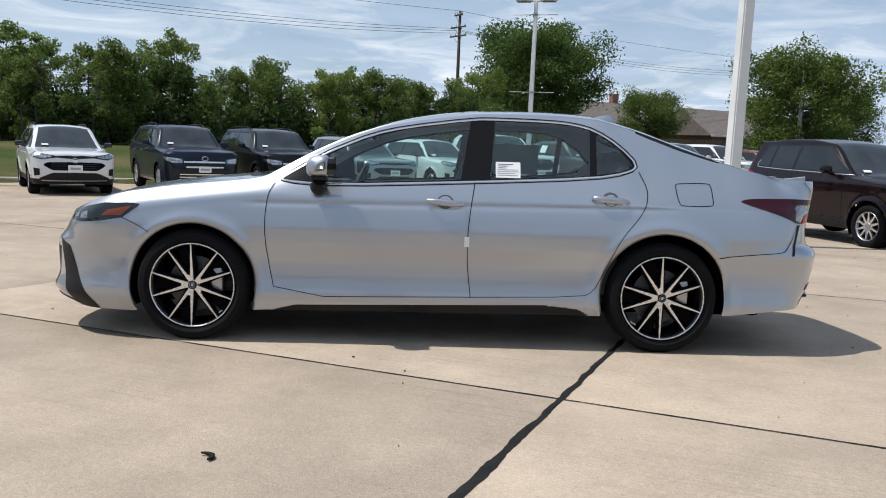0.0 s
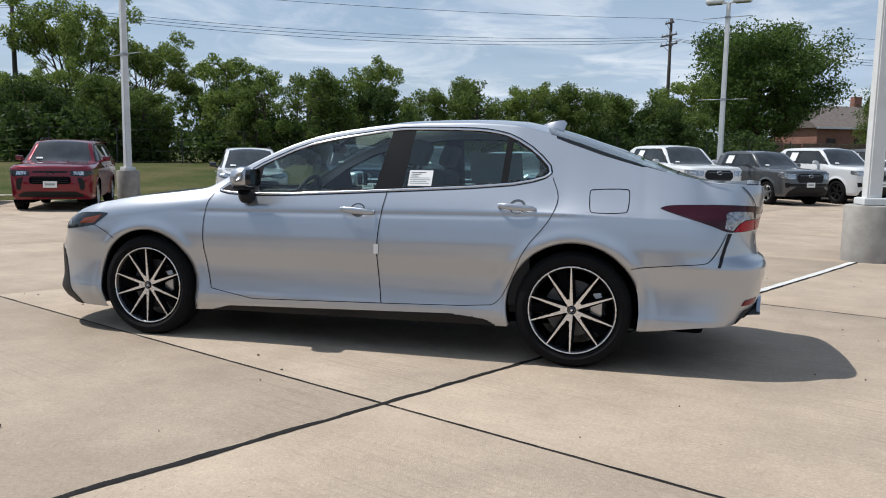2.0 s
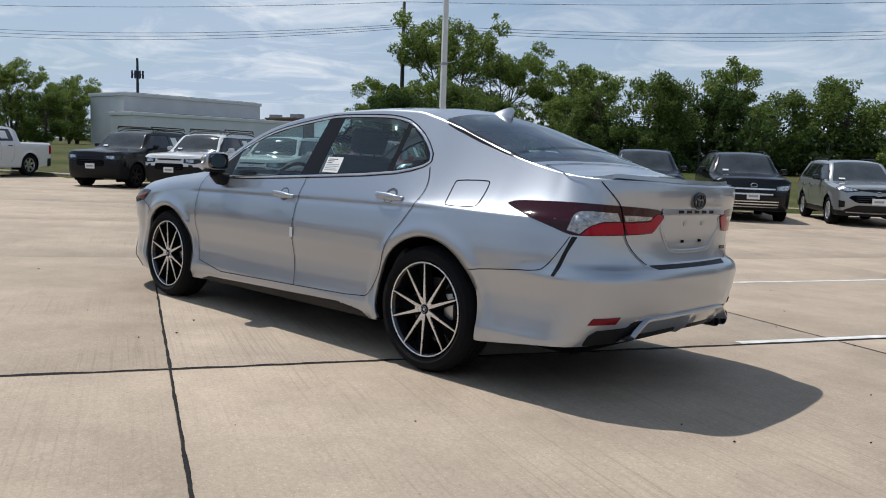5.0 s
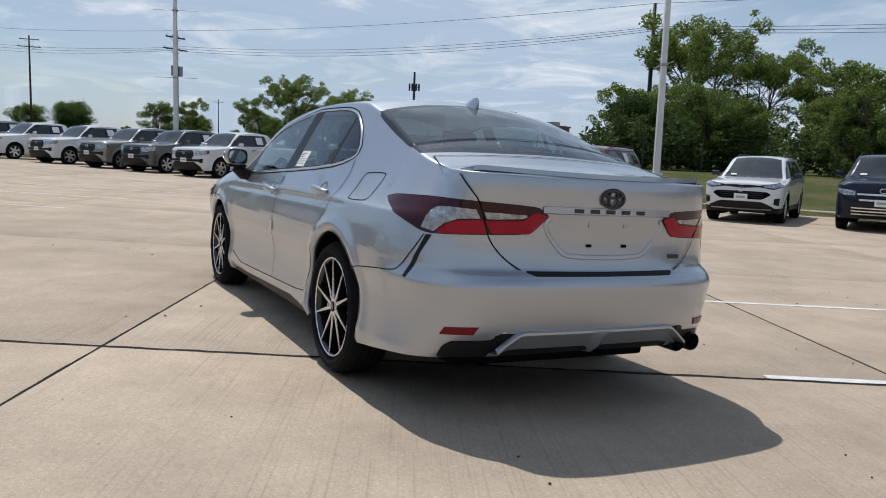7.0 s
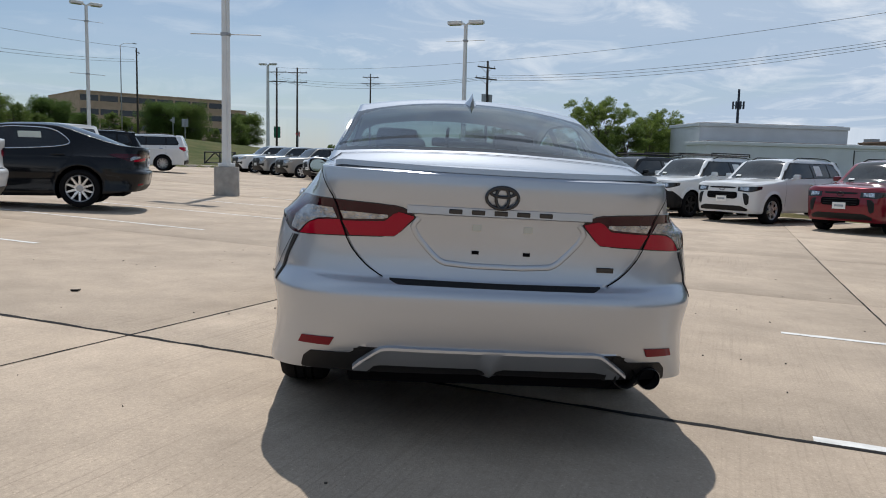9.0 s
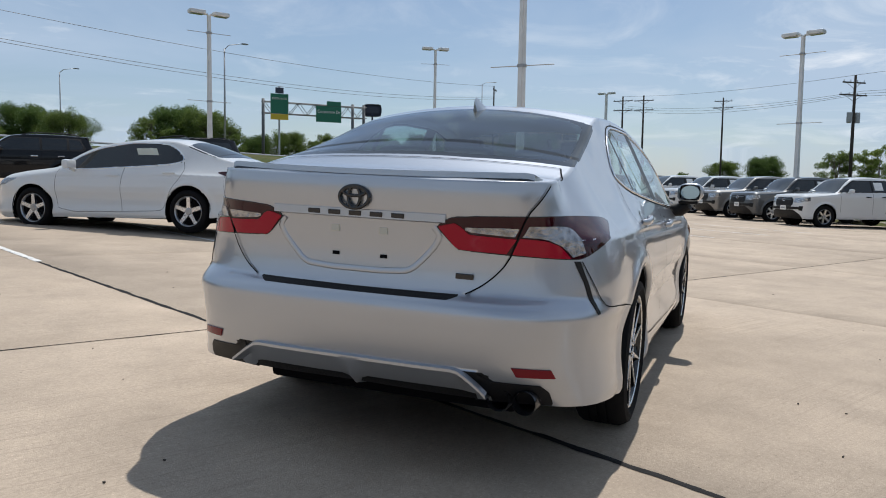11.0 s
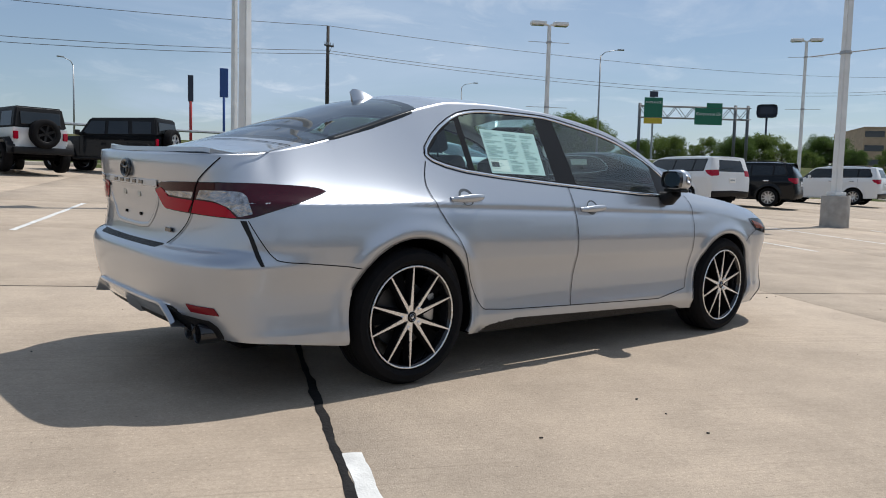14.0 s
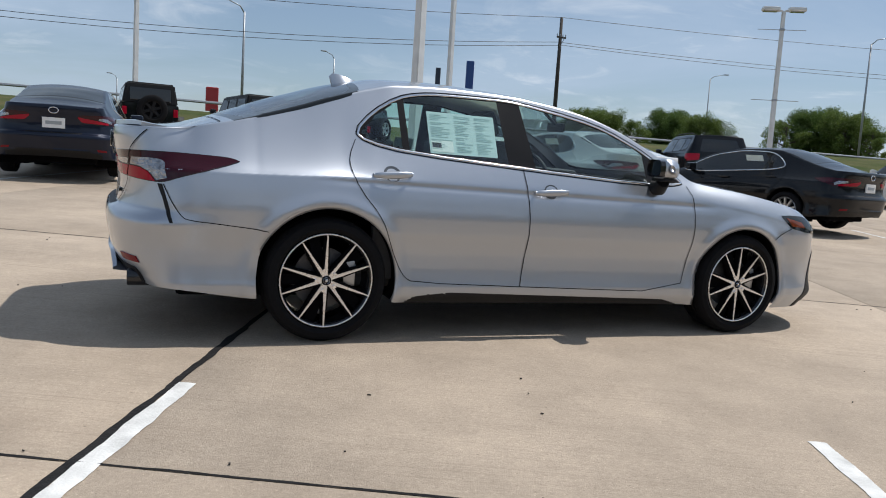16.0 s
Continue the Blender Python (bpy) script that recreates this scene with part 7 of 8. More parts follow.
# sedans share the silver car's shape in simpler form
def plain_sedan(mat, name, label, rings="ten", plate=True):
    car = thing(name, label, "car")
    keep = [r for r in REGIONS if r[0] not in ("front_door", "rear_door", "reflector", "sill_trim")]
    ps = skin(HERO, keep, [("windscreen", SCREEN_F), ("rear_screen", SCREEN_R)], 190, 46, 30, 0.028)
    looks = {"body": ("body", mat), "window_surround": ("window_surround", BLACK_GLOSS), "tail_lamp": ("tail_lamp", RED_DARK), "red_lens": ("red_lens", RED_LENS), "clear_lens": ("clear_lens", CLEAR_LENS), "head_lamp": ("headlight", CLEAR_LENS), "amber_lens": ("marker_lamp", AMBER)}
    for nm, pp in ps.items():
        if nm == "hole":
            continue
        glassy = nm.endswith("glass") or "screen" in nm
        nice, mm = looks.get(nm, ("window_pane" if glassy else "trim", DARK_GLASS if glassy else BLACK_TRIM))
        sides = [[p for p in pp if p[2] == sd] for sd in (-1, 1)] if pp[0][2] and nm != "body" else [pp]
        for g in [g for g in sides if g]:
            V, F = joined(g)
            mesh_from(nice, V, F, mm, car, weld=0.001)
    for sg in (-1, 1):
        lamp = patch("tail_lamp", LAMP_TOP, LAMP_LOW, sg, RED_DARK, car, 0.003, "", 30, 5)
        patch("red_lens", [(2.37, 0.840), (2.60, 0.868), (2.80, 0.895), (2.87, 0.905)], [(2.37, 0.815), (2.60, 0.820), (2.81, 0.826), (2.87, 0.880)], sg, RED_LENS, lamp, 0.006, "", 16, 4)
        patch("clear_lens", [(2.29, 0.868), (2.38, 0.905), (2.56, 0.908)], [(2.29, 0.830), (2.38, 0.848), (2.57, 0.876)], sg, CLEAR_LENS, lamp, 0.006, "", 12, 4)
        patch("reflector", [(2.444, 0.424), (2.597, 0.430)], [(2.419, 0.393), (2.575, 0.398)], sg, REFLECTOR, car, 0.003, "", 6, 3)
        patch("headlight", [(-2.27, 0.72), (-2.13, 0.779), (-1.95, 0.810), (-1.728, 0.811)], [(-2.27, 0.70), (-2.10, 0.693), (-1.95, 0.706), (-1.735, 0.799)], sg, CLEAR_LENS, car, 0.003, "", 20, 5)
        V, F = ribbon(on_side(HERO, DLO, sg, True, 0.04, 1), 0.016, 0.001, True, 0.006)
        mesh_from("window_trim", V, F, CHROME, car)
        for poly in (DOOR_F[:6], DOOR_F[5:10], DOOR_R[:10]):
            V, F = ribbon(on_side(HERO, poly, sg, False, 0.05), 0.006, 0.0015)
            mesh_from("panel_gap", V, F, SEAM, car)
        for x in (-1.412, 1.412):
            wheel(car, (x, sg * 0.892, 0.334), 0.334, 0.225, 0.235, rings, 0, sg)
            bm = bmesh.new()
            rows = []
            for k in range(21):
                a = math.radians(-28 + 236 * k / 20)
                rows.append([bm.verts.new((x + 0.39 * math.cos(a), sg * 0.885, 0.338 + 0.39 * math.sin(a))), bm.verts.new((x + 0.39 * math.cos(a), sg * 0.5, 0.338 + 0.39 * math.sin(a)))])
            for a, b in zip(rows, rows[1:]):
                bm.faces.new((a[0], b[0], b[1], a[1]))
            bm.faces.new([a[1] for a in rows])
            part("arch_liner", bm, SEAM, car)
        for hx, hz in ((0.085, 0.874), (1.075, 0.918)):
            bm = bmesh.new()
            add_box(bm, (hx, sg * (-float(HERO.pos(hx, hz)[1]) + 0.02), hz), (0.22, 0.02, 0.028), 0.008)
            part("handle", bm, mat, car)
        bm = bmesh.new()
        add_box(bm, (-0.63, sg * 0.97, 1.04), (0.12, 0.22, 0.14), 0.04)
        add_tube(bm, [(-0.65, sg * 0.82, 0.95), (-0.64, sg * 0.92, 0.99)], 0.035, 8)
        part("door_mirror", bm, mat, car, "", True, 40)
    if plate:
        face_plate(car, rear_x(0, 0.80) + 0.012, 0.80, 1)
    bm = bmesh.new()
    add_tube(bm, [(rear_x(0, 1.0) + 0.004, 0.065 * math.cos(a), 0.985 + 0.044 * math.sin(a)) for a in np.linspace(0, 2 * math.pi, 21)], 0.008, 6, False)
    part("badge", bm, CHROME, car, "", True)
    bm = bmesh.new()
    add_box(bm, (0, 0, 0.25), (4.2, 1.1, 0.12), 0.03)
    add_box(bm, (0, 0, 0.25), (1.95, 1.6, 0.10), 0.03)
    part("underbody", bm, SEAM, car)
    for sg in (-1, 1):
        p, nn = on_side(HERO, [(0.62, 1.20), (0.63, 1.20)], sg, False, 0.5, 0)[0]
        bm = bmesh.new()
        add_box(bm, p + np.array(nn) * 0.004, (0.36, 0.003, 0.22), 0.001, Matrix.Rotation(-sg * 0.48, 3, "X"))
        part("price_sheet", bm, PAPER_BLUE, car, "pale price sheet in the window")
    return car


def bay_sedan(x, y, h, ob):
    ob.matrix_world = facing(x, y, h)
    return tagged(ob, group=SOUTH)


bay_sedan(-9.2, -7.25, np.array([0.20, -0.98]), plain_sedan(BLACK_CAR, "sedan", "black sedan with silver wheels and paper in its window"))
bay_sedan(3.15, -10.65, np.array([-0.08, -0.997]), plain_sedan(NAVY_CAR, "sedan", "dark navy sedan parked tail outwards"))
bay_sedan(-5.39, -8.14, np.array([0.126, -0.992]), plain_sedan(WHITE_CAR, "sedan", "white compact sedan with alloy wheels", "five"))

# ---- kerbs ----
def kerb_run(name, pts):
    """A kerb: a real step with a rounded top edge."""
    V, F = [], []
    P = np.array(pts, float)
    L = np.r_[0, np.cumsum(np.hypot(*np.diff(P, axis=0).T))]
    t = np.arange(0, L[-1], 1.5)
    X, Y = np.interp(t, L, P[:, 0]), np.interp(t, L, P[:, 1])
    dx, dy = np.gradient(X), np.gradient(Y)
    n = np.stack([dy, -dx], 1) / np.hypot(dx, dy)[:, None]
    for k in range(len(t)):
        z = float(gz(X[k], Y[k]))
        for o, h in ((-0.02, -0.05), (-0.01, 0.11), (0.02, 0.145), (0.15, 0.15), (0.17, 0.05)):
            V.append((X[k] + n[k, 0] * o, Y[k] + n[k, 1] * o, z + h))
    F = [(5 * k + c, 5 * k + 5 + c, 5 * k + 6 + c, 5 * k + 1 + c) for k in range(len(t) - 1) for c in range(4)]
    return tagged(mesh_from(name, V, F, KERB), "concrete kerb at the edge of the lot", "kerb", kind="structure")


kerb_run("kerb_north", [LOT[0], LOT[1]])
kerb_run("kerb_south", LOT[1:])


# ---- lamp posts ----
def lamp_post(x, y, h, heads=2, base=True, arms=(), turn=0.0, name="lamp_post", thick=0.10, bar_turn=None):
    z0 = float(gz(x, y)) if float(lot_edge(np.array(x), np.array(y))) < 0 else float(land(np.array(x), np.array(y)))
    ob = thing(name, "white steel lamp post on a round concrete base" if base else "white steel lamp post with a flat head", "lamp post", Matrix.Translation((x, y, z0)) @ Matrix.Rotation(turn, 4, "Z"), "lamp posts of the lot")
    b = 0.0
    if base:
        bm = bmesh.new()
        n = 40
        rings = [[bm.verts.new((r * math.cos(t), r * math.sin(t), z)) for t in [2 * math.pi * k / n for k in range(n)]] for r, z in ((0.345, -0.3), (0.34, 0.03), (0.338, 0.76), (0.325, 0.785), (0.0, 0.79))]
        for a, c in zip(rings, rings[1:]):
            for k in range(n):
                bm.faces.new((a[k], a[(k + 1) % n], c[(k + 1) % n], c[k]))
        bmesh.ops.remove_doubles(bm, verts=bm.verts, dist=1e-4)
        part("base", bm, POLE_BASE, ob, "rough concrete base", True, 40)
        b = 0.79
    bm = bmesh.new()
    add_box(bm, (0, 0, b + 0.05), (0.34, 0.34, 0.10), 0.02)
    part("foot_plate", bm, POLE_WHITE, ob)
    bm = bmesh.new()
    V = [bm.verts.new((sx * w, sy * w, z)) for w, z in ((thick, b + 0.05), (thick * 0.72, h)) for sx, sy in ((-1, -1), (1, -1), (1, 1), (-1, 1))]
    for k in range(4):
        bm.faces.new((V[k], V[(k + 1) % 4], V[4 + (k + 1) % 4], V[4 + k]))
    bm.faces.new(V[4:])
    bmesh.ops.bevel(bm, geom=[e for e in bm.edges if abs(e.verts[0].co.z - e.verts[1].co.z) > 1], offset=0.02, segments=2, affect="EDGES")
    part("shaft", bm, POLE_WHITE, ob, "", True, 35)
    for s in ((-1, 1) if heads == 2 else (1,) if heads == 1 else ()):
        bm = bmesh.new()
        add_box(bm, (s * 0.52, 0, h + 0.08), (0.70, 0.42, 0.17), 0.07)
        add_box(bm, (s * 0.14, 0, h + 0.02), (0.20, 0.08, 0.08), 0.02)
        hd = part("lamp_head", bm, POLE_WHITE, ob, "white box lamp head", True, 45)
        bm = bmesh.new()
        add_box(bm, (s * 0.54, 0, h - 0.01), (0.56, 0.30, 0.03), 0.01)
        part("lens", bm, CLEAR_LENS, hd)
    for z in arms:
        bm = bmesh.new()
        m = Matrix.Rotation(bar_turn if bar_turn is not None else 0.0, 4, "Z")
        add_tube(bm, [m @ Vector((-0.95, 0, z)), m @ Vector((0.95, 0, z))], 0.014, 6)
        add_box(bm, (0, 0, z), (0.20, 0.20, 0.09), 0.01)
        part("banner_arm", bm, GALV, ob, "thin banner arm")
    return ob


lamp_post(-14.08, 15.40, 8.3, 2, True, (4.3,), -0.43)
lamp_post(-16.60, -4.78, 8.6, 2, True, (4.35,), 1.1, bar_turn=0.4)
lamp_post(-3.12, -10.2, 8.3, 2, True, (), 0.4)
lamp_post(4.70, 6.75, 8.6, 2, True, (), 0.2)
lamp_post(4.10, 28.2, 7.45, 2, True, (3.7, 6.9), -0.30)
lamp_post(-31.6, 3.2, 7.75, 2, True, (4.1, 7.0), 1.14)
lamp_post(-22.95, -20.5, 7.35, 2, True, (3.7, 6.6), -0.55)
lamp_post(-41.97, -17.74, 8.9, 2, False, (5.0, 8.0), -0.95)
lamp_post(-70.6, -11.7, 9.2, 2, False, (), 1.3, thick=0.14)
lamp_post(31.4, 61.8, 9.6, 2, False, (), 0.3, thick=0.14)
lamp_post(-10.51, -26.3, 11.5, 2, True, (), 0.3, thick=0.11)
lamp_post(1.88, -29.9, 9.4, 2, False, (6.2,), 0.3)


# ---- street lights of the road ----
def street_light(x, y, h, reach, side):
    z0 = float(land(np.array(x), np.array(y)))
    ob = thing("street_light", "grey tapered street light with a curved arm", "street light", Matrix.Translation((x, y, z0)), "street lights")
    bm = bmesh.new()
    add_tube(bm, [(0, 0, -0.3), (0, 0, h * 0.5), (0, 0, h - 0.8)], [0.14, 0.11, 0.08], 10)
    part("pole", bm, GALV, ob, "", True)
    bm = bmesh.new()
    c, s = math.cos(side), math.sin(side)
    add_tube(bm, [(0, 0, h - 0.9), (c * 0.25 * reach, s * 0.25 * reach, h - 0.35), (c * reach, s * reach, h)], [0.06, 0.05, 0.04], 8)
    part("arm", bm, GALV, ob, "", True)
    bm = bmesh.new()
    add_box(bm, (c * (reach + 0.3), s * (reach + 0.3), h), (0.8, 0.35, 0.16), 0.06, Matrix.Rotation(side, 3, "Z"))
    part("lamp_head", bm, GALV, ob, "", True, 40)


for x, y, zt_, reach, side in ((-71.3, -56.2, 17.4, 2.2, 2.6), (-89.1, -101.2, 18.9, 2.2, 2.6), (-162.7, -55.4, 24.7, 3.4, 2.6), (-7.2, -64.5, 13.6, 1.6, 0.3), (-24.6, -101.7, 15.3, 1.4, 0.3), (3.0, -145.0, 13.2, 1.0, 0.3)):
    street_light(x, y, zt_ - float(land(np.array(x), np.array(y))), reach, side)


# ---- utility poles and wires ----
def utility_pole(x, y, top, arms, turn, box=False, z0=None):
    z0 = float(land(np.array(x), np.array(y))) if z0 is None else z0
    h = top - z0
    ob = thing("utility_pole", "dark timber utility pole with crossarms", "utility pole", Matrix.Translation((x, y, z0)) @ Matrix.Rotation(turn, 4, "Z"), "utility poles")
    bm = bmesh.new()
    add_tube(bm, [(0, 0, -0.5), (0, 0, h * 0.5), (0, 0, h)], [0.19, 0.16, 0.12], 10)
    part("pole", bm, WOOD_POLE, ob, "", True)
    for z, w in arms:
        bm = bmesh.new()
        add_box(bm, (0, 0.16, h - z), (w, 0.11, 0.13), 0.01)
        for s in (-1, 1):
            add_tube(bm, [(s * w * 0.3, 0.2, h - z - 0.05), (0, 0.13, h - z - 0.6)], 0.02, 6)
        arm = part("crossarm", bm, WOOD_POLE, ob)
        for k in range(4):
            bm = bmesh.new()
            add_tube(bm, [((k - 1.5) / 1.5 * w * 0.45, 0.16, h - z + 0.06), ((k - 1.5) / 1.5 * w * 0.45, 0.16, h - z + 0.26)], [0.05, 0.03], 6)
            part("insulator", bm, GALV, arm)
    if box:
        for s in (-0.45, 0.45):
            bm = bmesh.new()
            add_tube(bm, [(s, 0, h - 4.6), (s, 0, h - 3.6)], 0.26, 12)
            part("transformer", bm, GALV, ob, "grey drum transformer", True, 40)
    return ob


NORTH_LINE = [(44, 100, 14.0), (2.05, 68.9, 13.5), (-39.9, 37.8, 12.3), (-80.7, 10.5, 12.4), (-123.7, -18.2, 15.9)]
utility_pole(*NORTH_LINE[0], ((0.5, 2.4),), 2.2)
utility_pole(*NORTH_LINE[1], ((0.4, 1.2), (1.5, 2.2), (2.3, 2.4)), 2.2)
utility_pole(*NORTH_LINE[2], ((1.1, 1.6),), 2.2, True)
utility_pole(*NORTH_LINE[3], ((0.7, 2.6), (1.9, 3.2)), 2.2, True)
utility_pole(*NORTH_LINE[4], ((0.7, 3.2), (2.2, 3.2)), 1.4)
utility_pole(-144.3, -3.6, 17.6, ((0.6, 3.0), (1.8, 3.4)), 1.5)
utility_pole(-240, 46, 14.0, ((0.8, 3.0),), 1.5)
utility_pole(-124.3, -15.0, 16.05, ((0.8, 3.2), (2.3, 3.2)), 1.4)
SOUTH_LINE = [(38.0, -57.0, 12.2), (-30.4, -51.3, 13.4), (-131.0, -42.4, 19.2)]
utility_pole(*SOUTH_LINE[0], ((0.6, 1.6),), 0.1)
utility_pole(*SOUTH_LINE[1], ((1.6, 0.9),), 0.1)
utility_pole(*SOUTH_LINE[2], ((0.7, 3.0),), 0.1)


def wire(a, b, sag, r=0.016):
    n = 17
    pts = []
    for k in range(n):
        t = k / (n - 1)
        pts.append(Vector(a).lerp(Vector(b), t) - Vector((0, 0, 4 * sag * t * (1 - t))))
    bm = bmesh.new()
    add_tube(bm, pts, r, 5)
    ob = part("wire", bm, WIRE, None)
    return tagged(ob, "dark sagging overhead wire between poles", "wire", "overhead wires")


for p, q in zip(NORTH_LINE, NORTH_LINE[1:]):
    for dz, dx, sag in ((0.0, 0, 0.5), (-1.5, -0.9, 0.9), (-1.8, 0.0, 1.0), (-2.1, 0.9, 1.1)):
        wire((p[0] + dx * 0.6, p[1] - dx * 0.8, p[2] + dz), (q[0] + dx * 0.6, q[1] - dx * 0.8, q[2] + dz), sag)
for p, q in zip(SOUTH_LINE, SOUTH_LINE[1:]):
    for dz, dx, sag in ((0.0, 0, 1.2), (-1.9, -0.4, 1.6), (-2.25, 0.4, 1.75)):
        wire((p[0], p[1] + dx, p[2] + dz), (q[0], q[1] + dx, q[2] + dz), sag, 0.022)


# ---- trees ----
def leaf_cloud(rng, centres, count, size, spread_):
    """Many small leaf cards round twig ends, without order."""
    C = np.array([c[:3] for c in centres])
    R = np.array([c[3] for c in centres])
    w = R**2 / (R**2).sum()
    k = rng.choice(len(C), count, p=w)
    d = rng.randn(count, 3)
    d /= np.linalg.norm(d, axis=1, keepdims=True)
    rad = R[k] * rng.uniform(0.25, 1.0, count) ** 0.45 * (1 + spread_ * rng.randn(count) * 0.5)
    p = C[k] + d * rad[:, None] * [1, 1, 0.8]
    a = rng.randn(count, 3)
    a /= np.linalg.norm(a, axis=1, keepdims=True)
    b = np.cross(a, rng.randn(count, 3))
    b /= np.linalg.norm(b, axis=1, keepdims=True)
    s = size * rng.uniform(0.5, 1.3, count)[:, None]
    V = np.stack([p - a * s, p + b * s * 0.55, p + a * s, p - b * s * 0.55], 1).reshape(-1, 3)
    F = np.arange(count * 4).reshape(-1, 4)
    return V, F


def tree(name, label, seed, h, spread_r, trunk_r, leaf, count, clumps, low=0.25, size=0.16, stems=1, upright=0.5, tuft=1.0):
    rng = np.random.RandomState(seed)
    ob = thing(name, label, "tree")
    bm = bmesh.new()
    tips = []
    for st in range(stems):
        lean = rng.uniform(-0.16, 0.16, 2) * (1 if stems > 1 else 0.5)
        base = np.array([rng.uniform(-0.25, 0.25) * (stems > 1), rng.uniform(-0.25, 0.25) * (stems > 1), -0.3])
        top = np.array([lean[0] * h, lean[1] * h, h * rng.uniform(0.80, 0.90)])
        mid = (base + top) / 2 + np.array([*rng.uniform(-0.04, 0.04, 2) * h, 0])
        q = [base, 0.75 * base + 0.3 * mid, mid, 0.5 * (mid + top), top]
        r0 = trunk_r / math.sqrt(stems)
        add_tube(bm, q, [r0 * 1.2, r0, r0 * 0.66, r0 * 0.4, 0.02], 8)
        tips.append(top)
        for k in range(clumps // stems):
            t = rng.uniform(low, 0.95)
            i = min(3, int(t * 4))
            o = q[i] + (q[i + 1] - q[i]) * (t * 4 - i)
            ang = rng.uniform(0, 2 * math.pi)
            reach = spread_r * (0.45 + 0.55 * math.sin(math.pi * min(1, (t - low) / (1.02 - low)) ** 0.8)) * rng.uniform(0.5, 1.08)
            e = o + np.array([math.cos(ang) * reach, math.sin(ang) * reach, reach * upright * rng.uniform(0.2, 1.3)])
            m = (o + e) / 2 + np.array([0, 0, -0.06 * reach])
            add_tube(bm, [o, m, e], [r0 * 0.36 * (1.1 - t * 0.6), r0 * 0.2, 0.012], 5)
            tips += [e, m * 0.45 + e * 0.55]
    part("trunk", bm, BARK, ob, "", True)
    cs = [(*t, rng.uniform(0.13, 0.25) * tuft * spread_r * rng.choice((0.7, 1.0, 1.3))) for t in tips]
    V, F = leaf_cloud(rng, cs, count, size, 0.35)
    mesh_from("crown", V, F, leaf, ob, smooth=False)
    return ob


T1 = tree("tree", "broad mid-green deciduous tree with an open crown", 1, 6.4, 2.5, 0.16, LEAF_A, 17000, 46, 0.18, 0.085, 2)
T2 = tree("tree", "slender light-green tree with a loose crown", 2, 6.9, 2.1, 0.14, LEAF_B, 15000, 44, 0.2, 0.085, 3, 0.9)
T3 = tree("tree", "dense dark-green tree with a rounded top", 3, 5.6, 2.6, 0.18, LEAF_A, 19000, 56, 0.12, 0.085, 1)
T4 = tree("tree", "low bushy tree at the edge of the lawn", 4, 4.6, 2.3, 0.13, LEAF_C, 15000, 44, 0.08, 0.085, 3)
BIG = tree("tree", "very large dark-green shade tree", 5, 13.2, 6.6, 0.42, LEAF_D, 62000, 150, 0.22, 0.145, 1)
LIME = tree("tree", "tall light-green tree with upright limbs", 6, 11.0, 4.6, 0.30, LEAF_B, 33000, 78, 0.14, 0.115, 4, 1.15, 0.66)
ROUND = tree("tree", "round-headed olive-green tree beside the houses", 7, 9.2, 5.4, 0.3, LEAF_A, 46000, 110, 0.16, 0.12, 1)


def back(s, d):
    """A place s along the row and d behind its kerb."""
    p = KERB_AT + s * ROW_DIR - d * ROW_FACE
    return float(p[0]), float(p[1])


rng_t = random.Random(11)
protos = [T1, T2, T3, T4]
first = {}


def put(proto, x, y, turn, sc=1.0):
    """The first one moves the original, the others copy it."""
    z = float(land(np.array(x), np.array(y)))
    m = Matrix.Translation((x, y, z)) @ Matrix.Rotation(turn, 4, "Z") @ Matrix.Scale(sc, 4)
    if proto.name not in first:
        first[proto.name] = 1
        proto.matrix_world = m
        return proto
    ob = copy_thing(proto, m)
    ob.matrix_basis = m
    return ob


for k in range(23):
    s = -8 + 2.9 * k + rng_t.uniform(-0.9, 0.9)
    x, y = back(s, 17.5 + rng_t.uniform(-1.5, 2.5))
    if s > 33:
        break
    turn_, size_ = rng_t.uniform(0, 6.28), rng_t.uniform(0.72, 1.08)
    if k:
        tagged(put(protos[(k * 7 + k // 3) % 4], x, y, turn_, size_), group="trees behind the lawn")
for k in range(13):
    s = -6 + 5.3 * k + rng_t.uniform(-1.2, 1.2)
    x, y = back(s, 23 + rng_t.uniform(0, 4))
    if s > 38:
        break
    tagged(put(protos[(k * 5 + 1) % 4], x, y, rng_t.uniform(0, 6.28), rng_t.uniform(0.80, 1.06)), group="trees behind the lawn")
put(LIME, -36.9, 40.0, 0.5, 0.88)
put(LIME, -34.9, 43.9, 2.1, 0.74)
put(T2, -31.6, 47.4, 1.4, 1.12)
put(T2, -41.5, 36.0, 4.0, 0.95)
put(T1, -39.6, 36.4, 2.9, 0.88)
put(T2, -37.6, 36.8, 0.9, 0.86)
put(BIG, 11.1, 78.9, 0.4, 1.06)
put(ROUND, 25.3, 85.8, 1.0, 0.80)
put(ROUND, 31.9, 63.0, 2.0, 1.04)
put(ROUND, 44, 80, 3.0, 0.85)
for k, (proto_, h_, x, y, top) in enumerate(((LIME, 11.6, -81.6, 23.5, 8.5), (T2, 7.2, -84.0, 20.0, 7.2), (T1, 6.8, -79.5, 26.0, 7.0), (T1, 6.8, -88.0, 26.5, 7.4), (T2, 7.2, -92.0, 33.0, 8.0), (LIME, 11.6, -98.0, 36.2, 8.6), (T2, 7.2, -99.0, 15.6, 7.1), (T1, 6.8, -104.0, 11.5, 7.2))):
    put(proto_, x, y, k * 1.3, (top - float(land(np.array(x), np.array(y)))) / h_)
